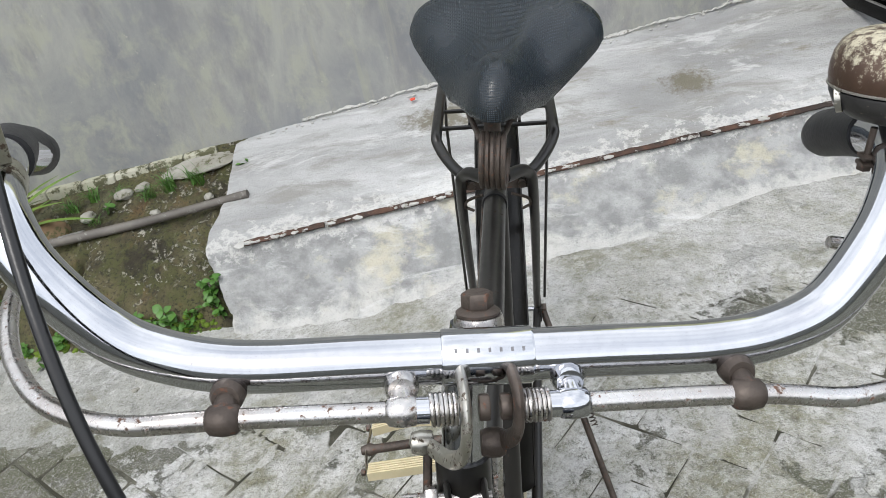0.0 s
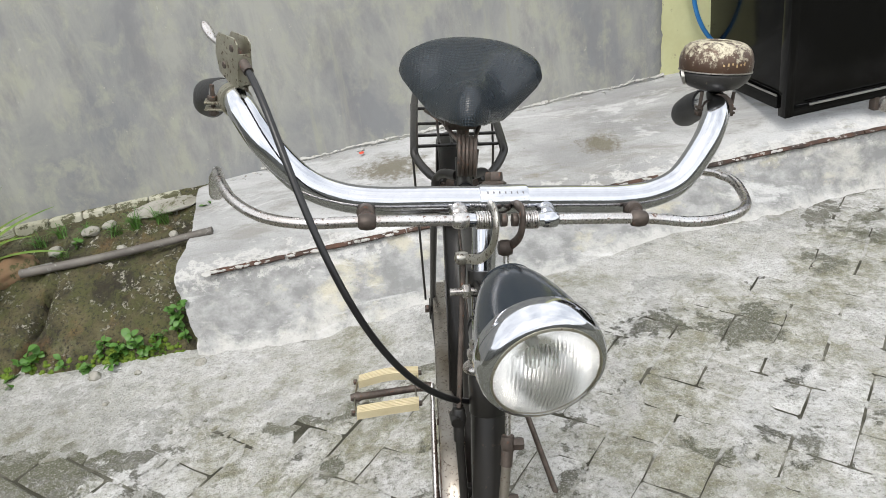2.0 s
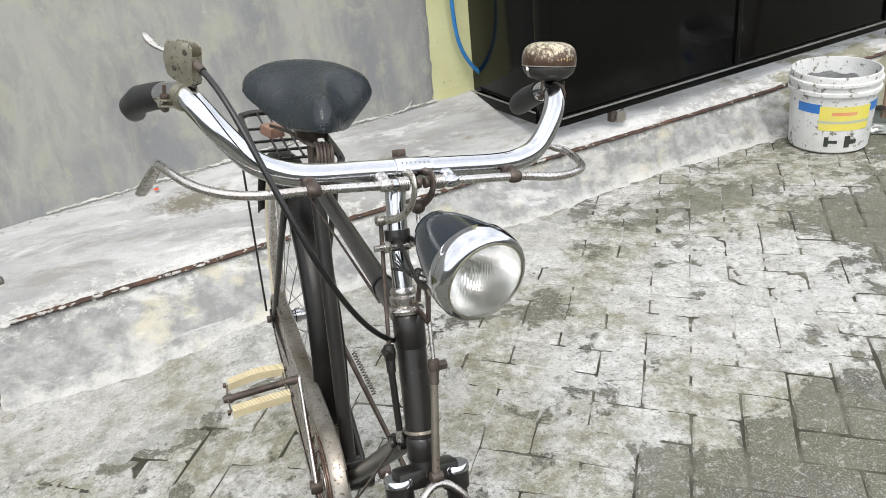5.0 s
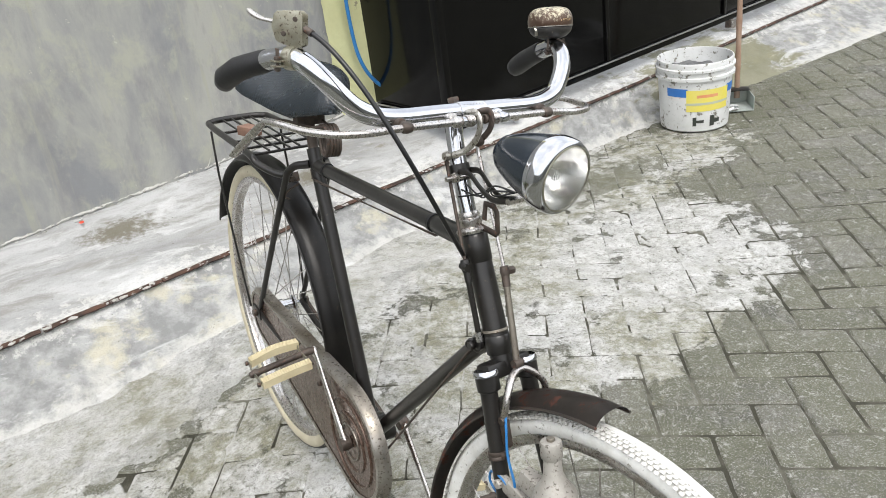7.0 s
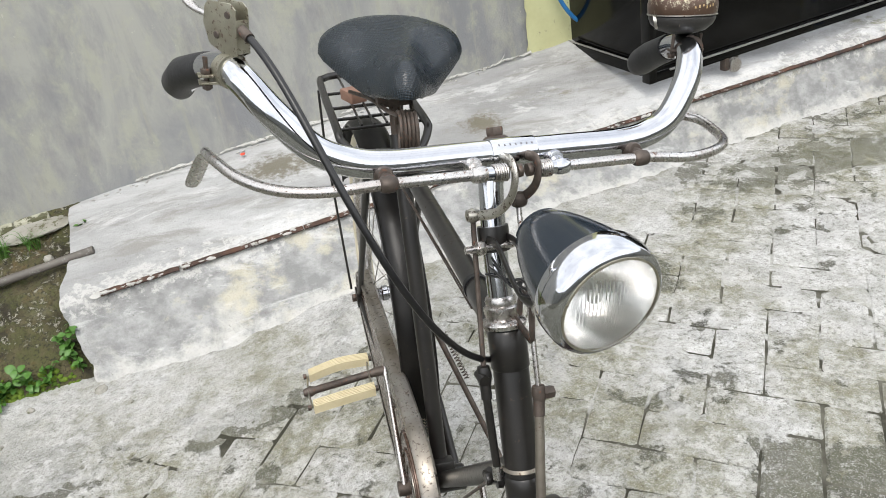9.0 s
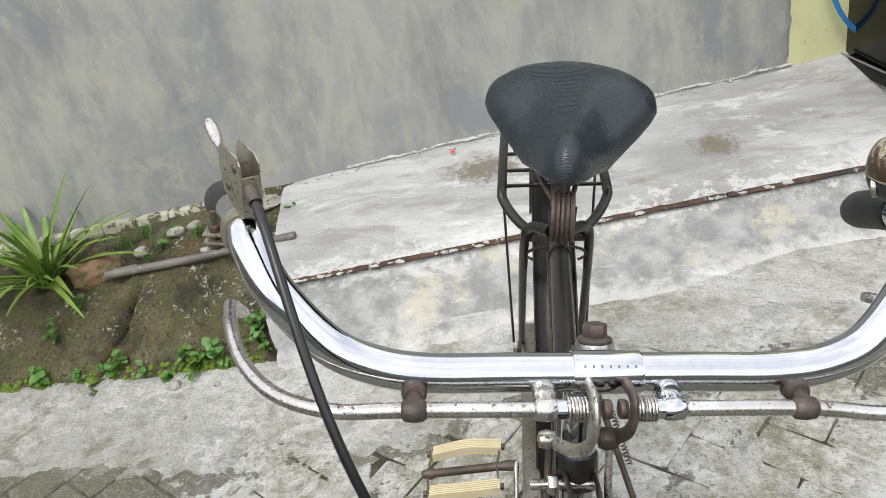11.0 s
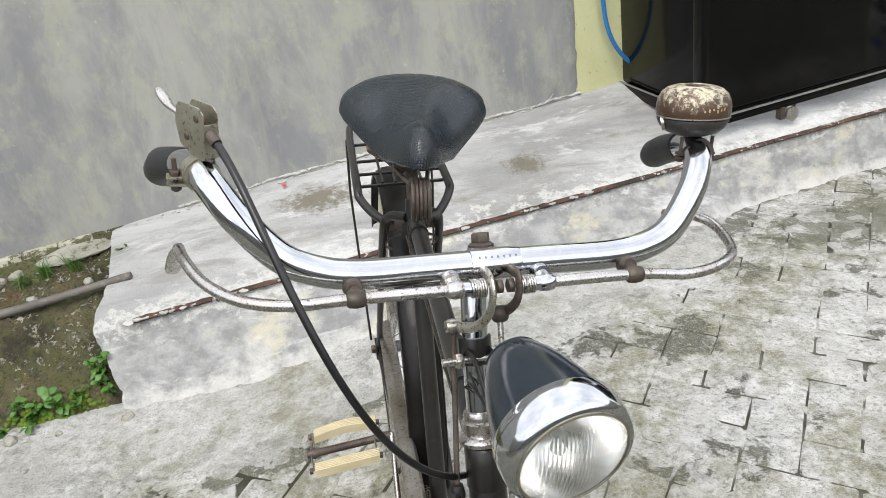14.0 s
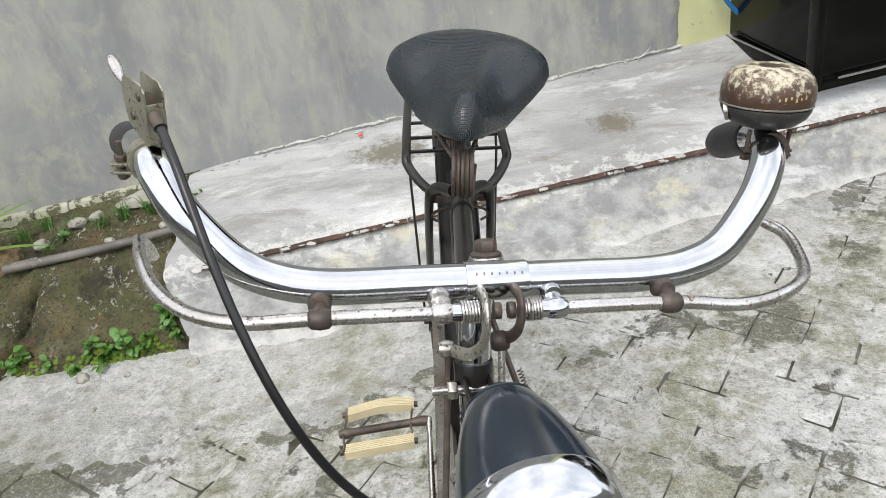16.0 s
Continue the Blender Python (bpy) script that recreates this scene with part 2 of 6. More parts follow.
def lathe(bm, profile, m=Matrix.Identity(4), seg=24, shut=True):
    """Turns (radius, height) pairs round z, then sets them by m."""
    rings = []
    for r, h in profile:
        if r < 1e-6:
            rings.append([bm.verts.new(m @ Vector((0, 0, h)))])
        else:
            rings.append([bm.verts.new(m @ Vector((r * math.cos(a), r * math.sin(a), h))) for a in (2 * math.pi * k / seg for k in range(seg))])
    for a, b in zip(rings, rings[1:]):
        for k in range(seg):
            q = [a[k % len(a)], a[(k + 1) % seg % len(a)], b[(k + 1) % seg % len(b)], b[k % len(b)]]
            q = list(dict.fromkeys(q))
            if len(q) > 2:
                bm.faces.new(q)
    if shut:
        for ring, flip in ((rings[0], True), (rings[-1], False)):
            if len(ring) > 2:
                bm.faces.new(ring[::-1] if flip else ring)
    return bm


def block(bm, size, m=Matrix.Identity(4), bevel=0.0):
    """A box of that size round the origin of m, with rounded edges."""
    made = bmesh.ops.create_cube(bm, size=1.0, matrix=m @ Matrix.Diagonal((*size, 1)))
    if bevel:
        vs = set(made["verts"])
        es = [e for e in bm.edges if e.verts[0] in vs and e.verts[1] in vs]
        bmesh.ops.bevel(bm, geom=es, offset=bevel, segments=2, profile=0.6, affect="EDGES")
    return bm


def slab(bm, outline, thick, m=Matrix.Identity(4), bevel=0.0):
    """A flat plate: an outline in x and y, thick in z."""
    lo = [bm.verts.new(m @ Vector((x, y, -thick / 2))) for x, y in outline]
    hi = [bm.verts.new(m @ Vector((x, y, thick / 2))) for x, y in outline]
    fs = [bm.faces.new(lo[::-1]), bm.faces.new(hi)]
    n = len(outline)
    for k in range(n):
        fs.append(bm.faces.new((lo[k], lo[(k + 1) % n], hi[(k + 1) % n], hi[k])))
    if bevel:
        es = list({e for f in fs[:2] for e in f.edges})
        bmesh.ops.bevel(bm, geom=es, offset=bevel, segments=2, profile=0.6, affect="EDGES")
    return bm


def along(a, b):
    """A pose at a whose z runs to b."""
    a, b = Vector(a), Vector(b)
    return Matrix.Translation(a) @ (b - a).to_track_quat("Z", "Y").to_matrix().to_4x4()


def mesh_of(name, bm, material, smooth=45, turn=None):
    if turn is not None:
        bm.transform(turn)
    bmesh.ops.recalc_face_normals(bm, faces=bm.faces)
    me = bpy.data.meshes.new(name)
    if smooth:
        lim = radians(smooth)
        for f in bm.faces:
            f.smooth = True
        for e in bm.edges:
            if len(e.link_faces) == 2 and e.calc_face_angle(0) > lim:
                e.smooth = False
    bm.to_mesh(me)
    bm.free()
    me.materials.append(material)
    return me


def part(name, bm, material, parent, label="", smooth=45, turn=None):
    ob = new(name, mesh_of(name, bm, material, smooth, turn))
    ob.parent = parent
    return tagged(ob, label)


def thing(name, label, category, m=None, group="", kind=""):
    ob = new(name)
    ob.empty_display_size = 0.1
    if m is not None:
        ob.matrix_world = m
    return tagged(ob, label, category, group, kind)


def solid(name, bm, material, label, category, group="", kind="", smooth=45):
    return tagged(new(name, mesh_of(name, bm, material, smooth)), label, category, group, kind)


B = bmesh.new


# ---- the yard: ground, apron, wall, gate ----
def fade(a, b, x):
    t = min(1.0, max(0.0, (x - a) / (b - a)))
    return t * t * (3 - 2 * t)


def fbm(x, y, z=0.0, octaves=4):
    return noise.fractal(Vector((x, y, z)), 0.9, 2.1, octaves)


def paving_level(x, y):
    """The height of the paving: it falls to the gate side, and levels out on the mossy side."""
    z = -0.07 * min(x, 1.6) if x > 0.4 else -0.028 - 0.064 * fade(0.4, -0.6, x)
    return z + (0.022 * fade(0, 1.2, y) - 0.012) * fade(0.4, 0.1, x) * fade(-0.6, -0.2, x)


def strip_y(x):
    return 1.993 + 0.157 * (x + 0.737)


def wall_y(x):
    return 2.64 + 0.157 * (x + 0.225)


def strip_z(x):
    return 0.113 - 0.016 * min(x, 2.5)


def base_z(x):
    return 0.237 + 0.022 * x


U = Vector((0.9879, 0.1551, 0))
WALL_ANGLE = math.degrees(math.atan2(U.y, U.x))


WASHED = ((1.40, 1.40, 0.60, 0.56), (0.80, 1.10, 0.56, 0.36), (0.28, 1.12, 0.66, 0.55), (0.45, 1.85, 1.10, 0.36), (-0.85, 1.72, 0.85, 0.32), (-0.35, 1.02, 0.30, 0.20), (-0.62, 1.28, 0.42, 0.14), (2.05, 2.02, 0.75, 0.34))


def weathering(n, p):
    """Where spilt cement has washed over the paving, where it has gone olive, and the grain of both."""
    fine, grit = n.noise(p, 95, 6.0, 0.72), n.noise(p, 240, 3.0, 0.6)
    ragged = n.noise(p, 6.5, 12.0, 0.72, 0.3)
    field = None
    for spot in WASHED:
        s = n.spot(p, *spot)
        field = s if field is None else n.math("MAXIMUM", field, s)
    field = n.math("ADD", n.math("MINIMUM", n.math("MAXIMUM", field, -0.45), 0.20), n.math("MULTIPLY", n.math("SUBTRACT", ragged, 0.5), 1.7))
    wash = n.ramp(field, (0.03, 0.0), (0.07, 1.0))
    olive = n.ramp(n.noise(p, 3.1, 9.0, 0.7, 0.3), (0.41, 0.0), (0.54, 1.0))
    clean = n.ramp(n.math("ADD", n.spot(p, 1.55, 1.28, 0.62, 0.52), n.math("MULTIPLY", n.math("SUBTRACT", ragged, 0.5), 1.6)), (0.12, 1.0), (0.34, 0.15))
    olive = n.math("MULTIPLY", olive, clean)
    return wash, olive, fine, grit


def weathered(n, p, bare):
    """Bare paving under washed cement, olive stains, lichen and grit."""
    wash, olive, fine, grit = weathering(n, p)
    blot = n.noise(p, 17, 8.0, 0.72)
    pale = n.mix(n.ramp(blot, (0.40, 0.0), (0.60, 1.0)), (0.48, 0.48, 0.465), (0.70, 0.70, 0.69))
    pale = n.mix(n.math("MULTIPLY", olive, n.ramp(blot, (0.40, 0.95), (0.60, 0.35))), pale, (0.235, 0.228, 0.145))
    bare = n.mix(n.ramp(blot, (0.52, 0.0), (0.60, 0.5)), bare, (0.29, 0.29, 0.255))
    bare = n.mix(n.math("MULTIPLY", olive, 0.6), bare, (0.125, 0.13, 0.078))
    col = n.mix(wash, bare, pale)
    lichen = n.noise(p, 42, 10.0, 0.78, 0.2)
    col = n.mix(n.ramp(lichen, (0.40, 0.6), (0.475, 0.0)), col, (0.15, 0.147, 0.105))
    col = n.mix(n.ramp(lichen, (0.555, 0.0), (0.62, 0.5)), col, (0.66, 0.66, 0.63))
    damp = n.math("MAXIMUM", n.spot(p, 1.78, 1.98, 0.46, 0.17), n.spot(p, 3.1, 2.15, 0.7, 0.25))
    damp = n.math("MAXIMUM", damp, n.spot(p, -1.25, 1.55, 0.42, 0.26))
    damp = n.math("ADD", damp, n.math("MULTIPLY", n.math("SUBTRACT", n.noise(p, 16, 12.0, 0.8), 0.5), 4.6))
    col = n.mix(n.ramp(damp, (0.08, 0.0), (0.24, 0.75)), col, (0.095, 0.097, 0.052))
    col = n.mix(n.ramp(fine, (0.37, 0.6), (0.47, 0.0)), col, (0.10, 0.098, 0.07))
    col = n.mix(n.ramp(grit, (0.55, 0.0), (0.66, 0.55)), col, (0.58, 0.58, 0.55))
    sand = n.noise(p, 520, 2.0, 0.6)
    col = n.mix(n.ramp(sand, (0.36, 0.40), (0.47, 0.0)), col, (0.09, 0.088, 0.068))
    col = n.mix(n.ramp(sand, (0.58, 0.0), (0.70, 0.45)), col, (0.66, 0.66, 0.63))
    h = n.math("ADD", n.math("MULTIPLY", fine, 1.2), n.math("ADD", n.math("MULTIPLY", wash, 0.5), n.math("ADD", n.math("MULTIPLY", grit, 0.5), n.math("MULTIPLY", blot, 2.2))))
    return col, h


def ground_material():
    n = Nodes("weathered cement and dust")
    p = n.place(True)
    skin = n.put("ShaderNodeSeparateXYZ", Vector=n.put("ShaderNodeTexCoord").outputs["UV"]).outputs[0]
    col, h = weathered(n, p, (0.30, 0.30, 0.28))
    lumps = n.noise(p, 26, 8.0, 0.72)
    smooth = n.mix(n.ramp(lumps, (0.38, 0.0), (0.58, 1.0)), (0.42, 0.42, 0.41), (0.60, 0.60, 0.59))
    smooth = n.mix(n.ramp(n.noise(p, 5.5, 10.0, 0.74), (0.50, 0.0), (0.58, 0.8)), smooth, (0.20, 0.195, 0.125))
    smooth = n.mix(n.ramp(n.noise(p, 4.1, 11.0, 0.74, 0.3), (0.54, 0.0), (0.58, 0.6)), smooth, (0.66, 0.66, 0.645))
    smooth = n.mix(n.ramp(n.noise(p, 120, 5.0, 0.7), (0.36, 0.7), (0.46, 0.0)), smooth, (0.16, 0.155, 0.13))
    col = n.mix(0.5, smooth, col)
    joint = n.mix(n.ramp(n.noise(p, 9, 5.0), (0.45, 0.0), (0.62, 1.0)), (0.045, 0.043, 0.028), (0.15, 0.145, 0.115))
    n.bump(n.math("ADD", h, n.math("MULTIPLY", lumps, 2.0)), 0.8, 0.006)
    return n.out(Base_Color=n.mix(n.ramp(skin, (0.35, 0.0), (0.6, 1.0)), joint, col), Roughness=0.85)


def apron_material():
    n = Nodes("trowelled cement with stains")
    p = n.place(True)
    uv = n.put("ShaderNodeSeparateXYZ", Vector=n.put("ShaderNodeTexCoord").outputs["UV"])
    v = uv.outputs[1]
    s = n.put("ShaderNodeMapping", Vector=p)
    s.inputs["Rotation"].default_value = (0, 0, radians(-9))
    s.inputs["Scale"].default_value = (0.34, 1.0, 1.0)
    s = s.outputs[0]
    big, mid, fine = n.noise(s, 3.4, 8.0, 0.66, 0.5), n.noise(s, 12, 8.0, 0.7, 0.4), n.noise(p, 150, 4.0, 0.66)
    # the flat upper part: pale, smeared with thin whitish plaster
    flat = n.mix(n.ramp(big, (0.36, 0.0), (0.60, 1.0)), (0.27, 0.272, 0.27), (0.47, 0.475, 0.475))
    flat = n.mix(n.ramp(mid, (0.50, 0.0), (0.64, 0.8)), flat, (0.25, 0.245, 0.225))
    flat = n.mix(n.ramp(n.noise(s, 8.5, 9.0, 0.72), (0.60, 0.0), (0.68, 0.75)), flat, (0.20, 0.185, 0.13))
    # the sloping face: bluish grey with cream and white patches
    q = n.stretch(p, 1.0, 1.0, 1.4)
    blot = n.noise(q, 4.2, 9.0, 0.62, 0.3)
    face = n.mix(n.ramp(n.noise(q, 13, 6.0, 0.65), (0.40, 0.0), (0.60, 1.0)), (0.22, 0.225, 0.222), (0.36, 0.363, 0.36))
    face = n.mix(n.ramp(blot, (0.55, 0.0), (0.66, 0.75)), face, (0.55, 0.54, 0.49))
    face = n.mix(n.ramp(n.noise(q, 5.0, 7.0, 0.66), (0.55, 0.0), (0.64, 0.7)), face, (0.50, 0.47, 0.36))
    col = n.mix(n.ramp(v, (0.495, 0.0), (0.51, 1.0)), face, flat)
    # white lime along the foot and along the steel strip
    edge = n.math("ADD", n.math("MULTIPLY", n.math("SUBTRACT", n.noise(p, 22, 8.0, 0.7), 0.5), 0.5), v)
    col = n.mix(n.ramp(edge, (0.02, 0.7), (0.13, 0.0)), col, (0.55, 0.545, 0.52))
    near = n.math("ABSOLUTE", n.math("SUBTRACT", edge, 0.5))
    col = n.mix(n.ramp(near, (0.008, 0.7), (0.045, 0.0)), col, (0.58, 0.575, 0.555))
    moss = n.math("ADD", n.math("MULTIPLY", n.math("SUBTRACT", mid, 0.5), 2.2), n.spot(p, 3.3, 2.5, 0.75, 0.28))
    col = n.mix(n.ramp(moss, (0.05, 0.0), (0.25, 0.85)), col, (0.17, 0.165, 0.095))
    blots = n.math("MAXIMUM", n.spot(p, -0.12, 2.46, 0.20, 0.11), n.spot(p, 0.66, 2.45, 0.11, 0.085))
    speck = n.noise(p, 38, 8.0, 0.74)
    tan = n.math("ADD", n.math("MULTIPLY", n.math("SUBTRACT", speck, 0.5), 2.4), blots)
    col = n.mix(n.ramp(tan, (0.15, 0.0), (0.65, 0.85)), col, (0.13, 0.115, 0.075))
    col = n.mix(n.ramp(n.noise(s, 5.2, 9.0, 0.7, 0.6), (0.55, 0.0), (0.62, 0.6)), col, (0.62, 0.625, 0.625))
    col = n.mix(n.ramp(fine, (0.35, 0.28), (0.46, 0.0)), col, (0.20, 0.2, 0.18))
    spots = n.noise(p, 62, 5.0, 0.75)
    col = n.mix(n.ramp(spots, (0.655, 0.0), (0.69, 0.9)), col, (0.16, 0.155, 0.13))
    n.bump(n.math("ADD", fine, n.math("ADD", n.math("MULTIPLY", mid, 2.0), n.math("MULTIPLY", blot, 1.5))), 0.6, 0.005)
    return n.out(Base_Color=col, Roughness=n.math("ADD", 0.55, n.math("MULTIPLY", mid, 0.4)))


def wall_material():
    n = Nodes("damp-stained grey wall render")
    p = n.place(True)
    streak = n.stretch(p, 1.0, 1.0, 0.42)
    soft = n.stretch(p, 1.0, 1.0, 0.75)
    big, mid, fine = n.noise(streak, 3.2, 8.0, 0.66, 0.6), n.noise(soft, 10, 8.0, 0.68, 0.3), n.noise(p, 120, 4.0, 0.65)
    col = n.mix(n.ramp(big, (0.40, 0.0), (0.60, 1.0)), (0.225, 0.232, 0.240), (0.345, 0.347, 0.318))
    col = n.mix(n.ramp(mid, (0.50, 0.0), (0.62, 0.65)), col, (0.37, 0.373, 0.305))
    col = n.mix(n.ramp(n.noise(streak, 6.0, 7.0, 0.68), (0.50, 0.0), (0.64, 0.7)), col, (0.205, 0.205, 0.215))
    drips = n.noise(n.stretch(p, 1.0, 1.0, 0.08), 24, 4.0, 0.6)
    col = n.mix(n.ramp(drips, (0.60, 0.0), (0.72, 0.5)), col, (0.34, 0.34, 0.27))
    col = n.mix(n.ramp(n.noise(p, 34, 6.0, 0.7), (0.66, 0.0), (0.70, 0.7)), col, (0.46, 0.45, 0.38))
    n.bump(n.math("ADD", fine, n.math("MULTIPLY", mid, 2.0)), 0.5, 0.004)
    return n.out(Base_Color=col, Roughness=0.82)


GROUND, APRON, WALL = ground_material(), apron_material(), wall_material()
YELLOW = worn("pale yellow wall paint", (0.62, 0.63, 0.36), (0.55, 0.55, 0.30), 6, 0.7, 0.0, 0.25, (0.36, 0.34, 0.24), 0.66, 22, 0.0, 0.9, 0.002)
CEMENT_EDGE = worn("broken cement edge", (0.34, 0.32, 0.27), (0.24, 0.22, 0.18), 20, 0.9, 0.0, 0.6, (0.14, 0.13, 0.10), 0.6, 60)
RUST = worn("flaking rust", (0.035, 0.026, 0.021), (0.12, 0.06, 0.038), 18, 0.85, 0.1, 0.6, (0.45, 0.44, 0.41), 0.60, 26)
LIME = worn("old white lime plaster", (0.52, 0.515, 0.49), (0.38, 0.375, 0.35), 24, 0.85, 0.0, 0.5, (0.26, 0.25, 0.21), 0.60, 60)


def steps(*stretches):
    """Grid lines: (from, to, spacing) one after the other."""
    got = []
    for a, b, d in stretches:
        k = max(1, round((b - a) / d))
        got += [a + (b - a) * i / k for i in range(k)]
    return got + [stretches[-1][1]]


def sheet(name, xs, ys, place, material, label, category, uv=None):
    """A grid of xs and ys, lifted by place(x, y) to points."""
    vs = [place(x, y) for y in ys for x in xs]
    w = len(xs)
    fs = [(j * w + i, j * w + i + 1, (j + 1) * w + i + 1, (j + 1) * w + i) for j in range(len(ys) - 1) for i in range(w - 1)]
    me = bpy.data.meshes.new(name)
    me.from_pydata(vs, [], fs)
    me.polygons.foreach_set("use_smooth", [True] * len(me.polygons))
    me.materials.append(material)
    if uv:
        at = [uv(x, y) for y in ys for x in xs]
        layer = me.uv_layers.new(name="UVMap")
        layer.data.foreach_set("uv", [c for lp in me.loops for c in at[lp.vertex_index]])
    return tagged(new(name, me), label, category, kind="structure")


SKIN_X = (-3.0, -1.5, -0.93, -0.6, -0.4, 0.0, 0.41, 0.76, 1.0, 1.12, 1.25, 1.5)
SKIN_Y = (1.50, 1.48, 1.42, 1.49, 1.42, 1.56, 1.64, 1.65, 1.72, 1.86, 2.06, 2.60)


def cement(x, y):
    """How far a thick cement skin covers the paving, from 0 (bare joints) to 1."""
    over = y - float(np.interp(x, SKIN_X, SKIN_Y)) + 0.10 * fbm(x * 4.5, y * 4.5, 3.0) + 0.04 * fbm(x * 19, y * 19, 5.0)
    crumbs = 0.30 * fbm(x * 6.0, y * 6.0, 11.0) + 0.12 * fbm(x * 23, y * 23, 2.0) - 0.20
    return fade(-0.02, 0.03, max(over, crumbs if x < 1.2 and y > 0.7 else -1.0))


def filled(x, y):
    """The height of the cement against the tops of the pavers: lower in clean joints, smeared over where it was spilt."""
    c = cement(x, y)
    spilt = fade(-0.10, 0.25, max(1 - math.hypot((x - a) / ra, (y - b) / rb) for a, b, ra, rb in WASHED))
    low = -0.0052 + 0.0021 * spilt + (0.0016 + 0.0026 * spilt) * fbm(x * 9, y * 9, 4.0)
    return low + (0.0025 - low) * c


def ground_point(x, y):
    return x, y, paving_level(x, y) + filled(x, y) + 0.0012 * fbm(x * 14, y * 14) * (0.4 + cement(x, y))


sheet("ground", steps((-60, -8, 13), (-8, -1.7, 0.6), (-1.7, 1.7, 0.015), (1.7, 3.4, 0.04), (3.4, 9, 0.5), (9, 60, 13)),
      steps((-60, -6, 13), (-6, 0.2, 0.4), (0.2, 2.3, 0.015), (2.3, 8, 0.6), (8, 60, 13)), ground_point, GROUND,
      "grey weathered cement ground with dust between the pavers", "ground", lambda x, y: (fade(-0.0040, -0.0022, filled(x, y)), 0.0))


FOOT_X = (-0.85, -0.55, -0.30, 0.0, 0.28, 0.5, 0.8, 1.08, 1.3, 1.5, 1.9, 2.6, 3.7, 4.6, 7.0)
FOOT_Y = (1.850, 1.825, 1.820, 1.865, 1.860, 1.945, 2.070, 2.115, 2.180, 2.260, 2.320, 2.350, 2.375, 2.41, 2.55)


def apron_width(x):
    return strip_y(x) - float(np.interp(x, FOOT_X, FOOT_Y))


def apron_point(x, v):
    """v runs from 0 at the foot of the ramp over 1 at the steel strip to 2 at the wall."""
    foot, edge, back = strip_y(x) - apron_width(x), strip_y(x), wall_y(x) + 0.02
    rough = 0.004 * fbm(x * 5, v * 3, 2.0) + 0.0015 * fbm(x * 22, v * 12, 7.0)
    x += fade(-0.70, -0.84, x) * (0.028 * fbm(v * 1.3, 5.0) + 0.006 * fbm(v * 13, 3.0) + 0.03 * fade(0.6, 0.0, v))
    if v <= 0.0:
        return x, foot - 0.03, paving_level(x, foot) - 0.03
    if v <= 1.0:
        wob = (0.02 * fbm(x * 3, 1.0) + 0.022 * fbm(x * 11, 6.0) + 0.010 * fbm(x * 37, 9.0)) * (1 - v)
        z = paving_level(x, foot) + 0.004
        return x, foot + (edge - foot) * v + wob, z + (strip_z(x) - 0.012 - z) * (v ** 1.25) + rough
    k = v - 1
    return x, edge + (back - edge) * k, strip_z(x) + (base_z(x) - strip_z(x)) * k ** 0.9 + rough * 1.5


sheet("cement_apron", steps((-0.84, 2.8, 0.02), (2.8, 7, 0.2)), steps((-0.12, 0, 0.12), (0, 1.0, 0.05), (1.0, 1.02, 0.02), (1.02, 2, 0.035)), apron_point, APRON,
      "pale cement apron with a sloping face, cracked and stained", "pavement", lambda x, v: (x, v / 2))

# the steel strip along the edge of the apron, a worn track for the gate
bm = B()
for x0, x1 in ((-0.745, -0.50), (-0.49, -0.1), (-0.095, 0.62), (0.625, 1.6), (1.605, 6.0)):
    k = max(4, int((x1 - x0) / 0.025))
    pts = [(x, strip_y(x) - 0.006 + 0.002 * fbm(x * 9, 0), strip_z(x) - 0.002 + 0.003 * fbm(x * 13, 4.0)) for x in (x0 + (x1 - x0) * i / k for i in range(k + 1))]
    tube(bm, pts, [0.0125 * (1 + 0.3 * fbm(p[0] * 30, 2.0)) for p in pts], 7, True, 0.6)
solid("steel_strip", bm, RUST, "rusty flaking steel strip along the cement edge", "rail", kind="structure")

# flakes of old plaster that cling to the strip and to the foot of the wall
def flakes(name, label, line, count, spread, size, seed):
    r = random.Random(seed)
    bm = B()
    for k in range(count):
        x, y, z = line(r.random())
        n = r.randint(6, 9)
        s = size * r.uniform(0.35, 1.2)
        outline = [(s * r.uniform(0.6, 1.3) * math.cos(6.283 * i / n), s * 0.55 * r.uniform(0.5, 1.2) * math.sin(6.283 * i / n)) for i in range(n)]
        slab(bm, outline, 0.004 * r.uniform(0.6, 1.4), Matrix.Translation((x, y + r.gauss(0, spread), z)) @ pose(0, 0, 0, r.uniform(-8, 22), r.uniform(-8, 8), WALL_ANGLE + r.uniform(-14, 14)), 0.0008)
    solid(name, bm, LIME, label, "plaster", "", "stuff", 30)


flakes("plaster_flakes", "white plaster flakes clinging to the rusty strip", lambda k: (-0.75 + 2.3 * k * k, strip_y(-0.75 + 2.3 * k * k) - 0.008, strip_z(-0.75 + 2.3 * k * k) + 0.002), 110, 0.006, 0.015, 3)
flakes("plaster_crumbs", "pale mortar crumbs along the foot of the wall", lambda k: (-0.8 + 1.9 * k, wall_y(-0.8 + 1.9 * k) - 0.014, base_z(-0.8 + 1.9 * k) - 0.003), 70, 0.012, 0.007, 8)
bm = B()
xs = steps((-0.62, 1.02, 0.006))
tube(bm, [(x, wall_y(x) + 0.001, base_z(x) + 0.006 + 0.010 * fbm(x * 7, 2.0) + 0.004 * fbm(x * 60, 6.0)) for x in xs], [max(0.002, 0.006 + 0.008 * fbm(x * 9, 5.0) + 0.006 * fbm(x * 52, 1.0)) for x in xs], 6, True, 0.9)
